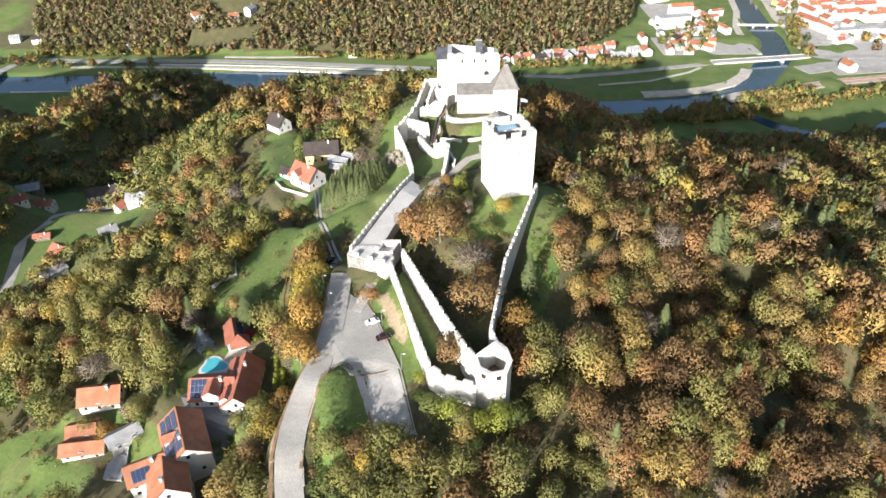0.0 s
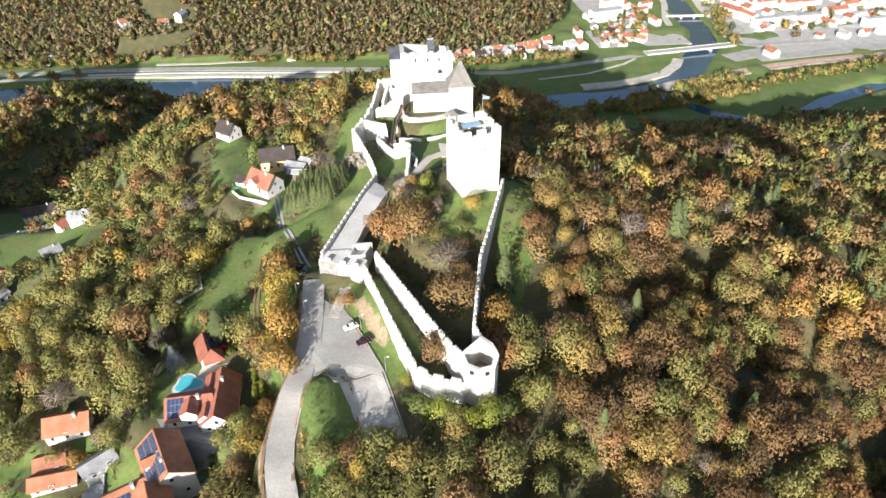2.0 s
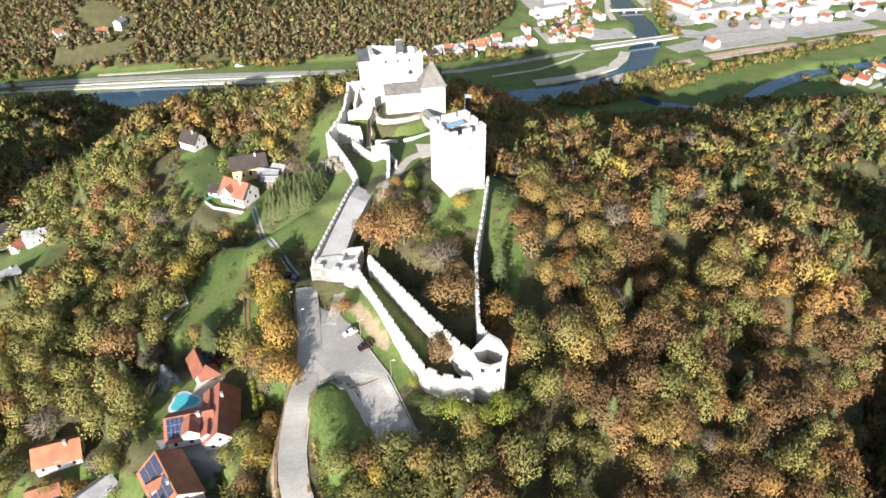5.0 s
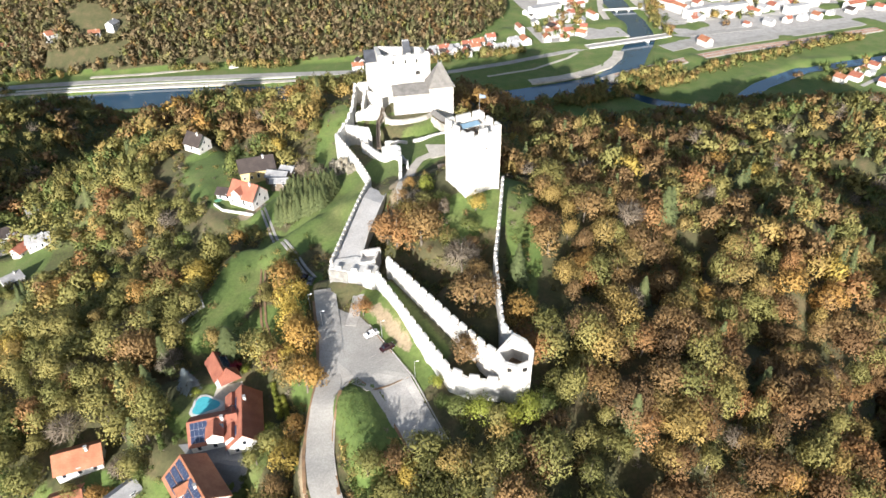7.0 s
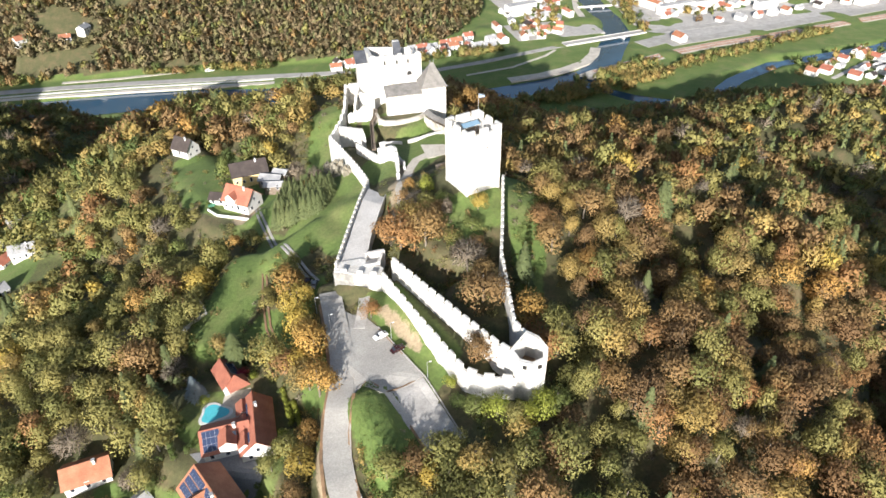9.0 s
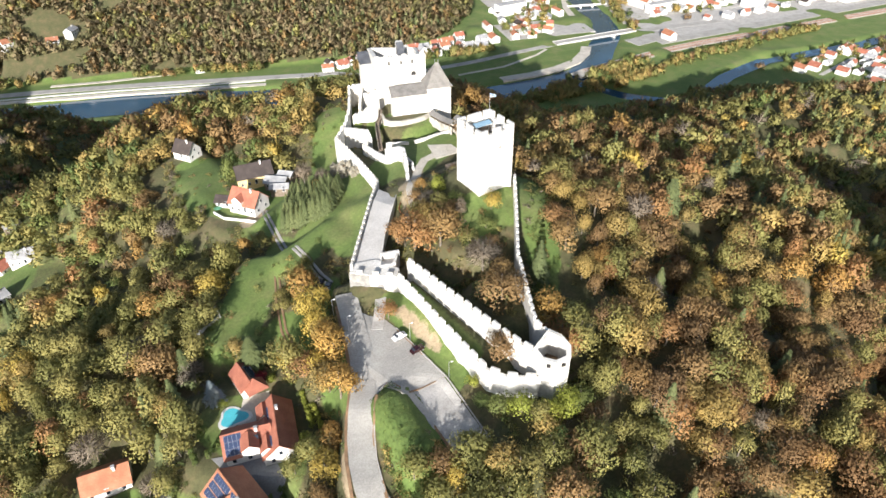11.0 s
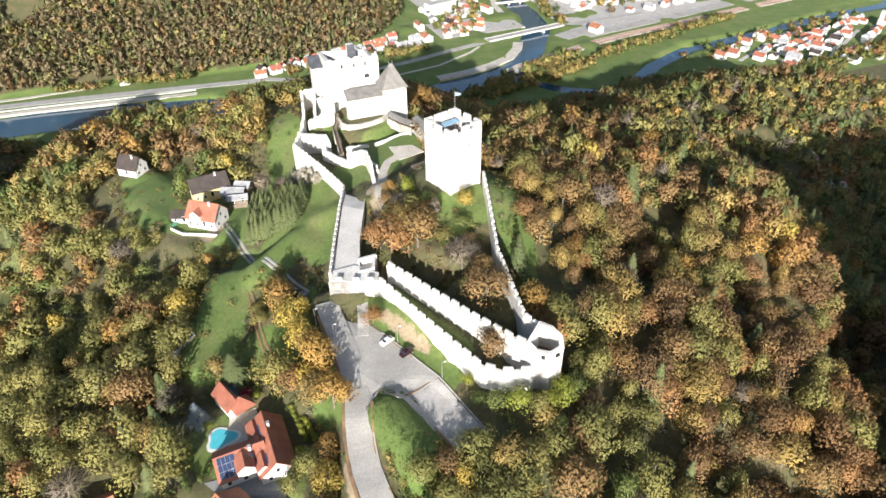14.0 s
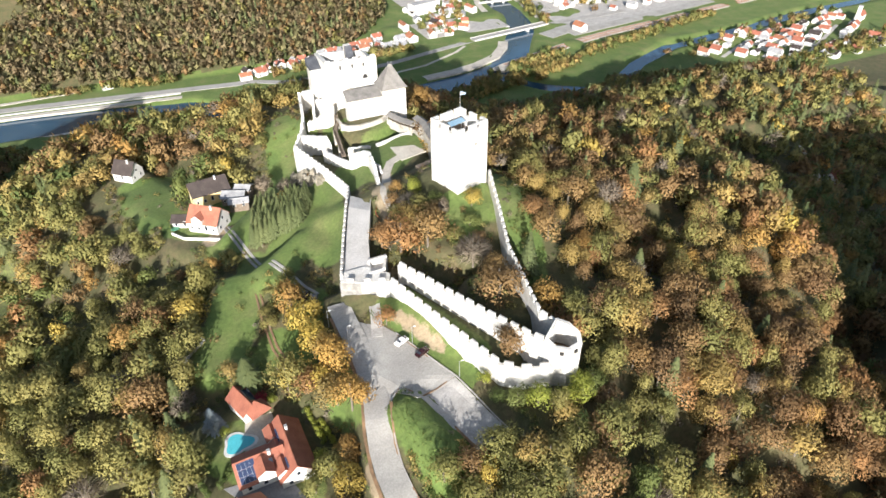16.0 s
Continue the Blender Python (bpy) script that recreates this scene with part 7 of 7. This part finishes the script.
    for ax, ay, bx, by, n in ((-54.0, 132.0, -52.4, 122.0, 9), (-51.6, 128.0, -49.8, 119.0, 7), (-79.0, 119.6, -75.0, 124.0, 6), (-82.0, 118.0, -84.6, 126.0, 7), (-62.0, 106.5, -61.4, 101.0, 5), (-74.5, 252.0, -80.0, 247.0, 6)):
        for i in range(n):
            u = i / (n - 1)
            tree(ax + (bx - ax) * u, ay + (by - ay) * u, "lime" if ax > -55 else "hedge", 0.95, rng.uniform(2.0, 3.0), rng.uniform(0, 360), i, group="garden hedge", category="shrub")


single_trees()


def undergrowth():
    """Shrubs and brambles along the edges of the wood and on the banks."""
    rng = np.random.default_rng(23)
    n = 12000
    x, y = rng.uniform(-150, 75, n), rng.uniform(60, 320, n)
    x[:600], y[:600] = rng.uniform(-38, -23, 600), rng.uniform(92, 119, 600)
    x[600:3000], y[600:3000] = rng.uniform(34, 140, 2400), rng.uniform(70, 240, 2400)
    d = near_any(x, y, MEADOWS)
    built = [(-32, 186, -28, 214, 6), (-28, 214, -35, 252, 6), (-48, 226, -36, 215, 8), (-46, 204, -32, 200, 5), (-24, 150, -12, 112, 3.5), (-10, 110, 8, 104, 4), (6, 108, 14, 146, 2.2), (14, 146, 26, 184, 2.2), (-16, 148, -4, 116, 5), (-30, 158, -18, 200, 7), (14, 182, 16, 188, 11), (-10, 170, -6, 212, 3), (0, 214, 10, 240, 14), (4, 250, 8, 296, 17), (-17, 210, -24, 250, 6),
             (-38, 74, -41.5, 98, 4.2), (-41.5, 98, -38, 122, 4.2), (-37, 128, -37, 160, 4.2), (-30, 136, -18, 116, 8.5), (-25, 114, -15, 98, 6.5), (-72, 132, -60, 112, 13), (-78, 118, -62, 102, 7), (-60, 100, -48, 94, 3), (-88, 96, -72, 98, 9), (-112, 128, -100, 126, 6), (-112, 114, -100, 110, 6), (-74, 240, -50, 260, 11), (-96, 310, -92, 312, 6), (-42, 172, -60, 238, 2.4), (-58, 182, -54, 144, 1.5), (26, 118, 31, 190, 1.6)]
    keep = (near_any(x, y, built) > 0.6) & (((d > -1.5) & (d < 5)) | (near_any(x, y, CLEAR) < 3.0)) & ~((d < -1.0) & (rng.random(n) < 0.93))
    mound = near_any(x, y, [(-33, 114, -30, 98, 4.2)]) < 0
    strip_e = (near_any(x, y, [(15, 122, 24, 152, 5), (24, 152, 31, 186, 4)]) < 0) & (near_any(x, y, [(9.2, 127, 12.6, 144, 1.6), (12.6, 144, 18.6, 161, 1.6), (18.6, 161, 25.3, 181, 1.6)]) > 0)
    yard = near_any(x, y, [(-9, 152, -2, 172, 7), (0, 120, 3, 140, 3)]) < 0
    east = (x > 34) & (near_any(x, y, CLEAR) > 1.0) & (np.arange(n) >= 600) & (np.arange(n) < 3000) & (rng.random(n) < 0.5)
    keep = keep | mound | east | ((strip_e | yard) & (rng.random(n) < 0.7))
    x, y, mound = x[keep][:3000], y[keep][:3000], mound[keep][:3000]
    z = height(x, y)
    keys = ["olive", "green", "hedge", "ochre", "brown", "twig", "green", "olive"]
    clouds, tones, mats, softs = [], [], [], []
    for i in range(len(x)):
        k = keys[int(rng.integers(0, len(keys)))] if not mound[i] else ("hedge", "green")[int(rng.integers(0, 2))]
        r = rng.uniform(0.8, 1.9) * (0.26 if mound[i] else 1.0)
        q = place(BROAD["coarse"][int(rng.integers(0, 6))][:(40 if mound[i] else 70)], x[i], y[i], z[i] + r * 0.35, r, r * 0.8, rng.uniform(0, 6.28))
        clouds.append(q)
        softs.append(crown_normals(q))
        tones.append(np.full(len(q), rng.random()))
        mats.append(np.full(len(q), NAMES.index(k)))
    me = leaf_mesh("undergrowth", np.concatenate(clouds), None, np.concatenate(tones), [LEAF[k] for k in NAMES], np.concatenate(mats), np.concatenate(softs))
    tagged(new("undergrowth", me), "low shrubs and brambles along the wood's edge", "undergrowth", kind="stuff")


undergrowth()


def valley_trees():
    """Belts of trees along the river and among the houses of the valley."""
    rng = np.random.default_rng(29)
    belts = [((300, 690), (420, 720), 90, 12), ((430, 700), (720, 770), 110, 10), ((60, 815), (250, 826), 60, 7), ((250, 640), (420, 690), 110, 16), ((200, 640), (330, 690), 60, 14), ((560, 660), (900, 700), 50, 25), ((300, 880), (400, 1000), 45, 30), ((470, 880), (560, 1100), 50, 18), ((-600, 884), (-450, 884), 60, 14), ((-440, 880), (-330, 880), 30, 10), ((-640, 850), (-560, 850), 20, 16), ((-250, 874), (-60, 850), 40, 7),
             ((660, 560), (900, 580), 90, 25), ((560, 900), (900, 1050), 60, 60), ((-560, 835), (-400, 835), 14, 8), ((470, 850), (490, 880), 10, 6)]
    clouds, tones, mats, softs = [], [], [], []
    keys = ["olive", "ochre", "olive", "brown", "green", "olive", "ochre", "olive"]
    for (ax, ay), (bx, by), n, spread in belts:
        for _ in range(n):
            u = rng.random()
            x, y = ax + (bx - ax) * u + rng.normal() * spread * 0.4, ay + (by - ay) * u + rng.normal() * spread * 0.4
            z = hz(x, y)
            if z < VALLEY - 1.5:
                continue
            r, tall = rng.uniform(3.5, 7.5), rng.uniform(8, 17)
            q = place(BROAD["far"][int(rng.integers(0, 6))], x, y, z + tall * 0.5, r, tall * 0.5, rng.uniform(0, 6.28))
            clouds.append(q)
            softs.append(crown_normals(q))
            tones.append(np.full(len(q), rng.random()))
            mats.append(np.full(len(q), NAMES.index(keys[int(rng.integers(0, len(keys)))])))
    me = leaf_mesh("riverside_trees", np.concatenate(clouds), None, np.concatenate(tones), [LEAF[k] for k in NAMES], np.concatenate(mats), np.concatenate(softs))
    tagged(new("riverside_trees", me), "belts of autumn trees along the river and streets", "wood", kind="stuff")


valley_trees()
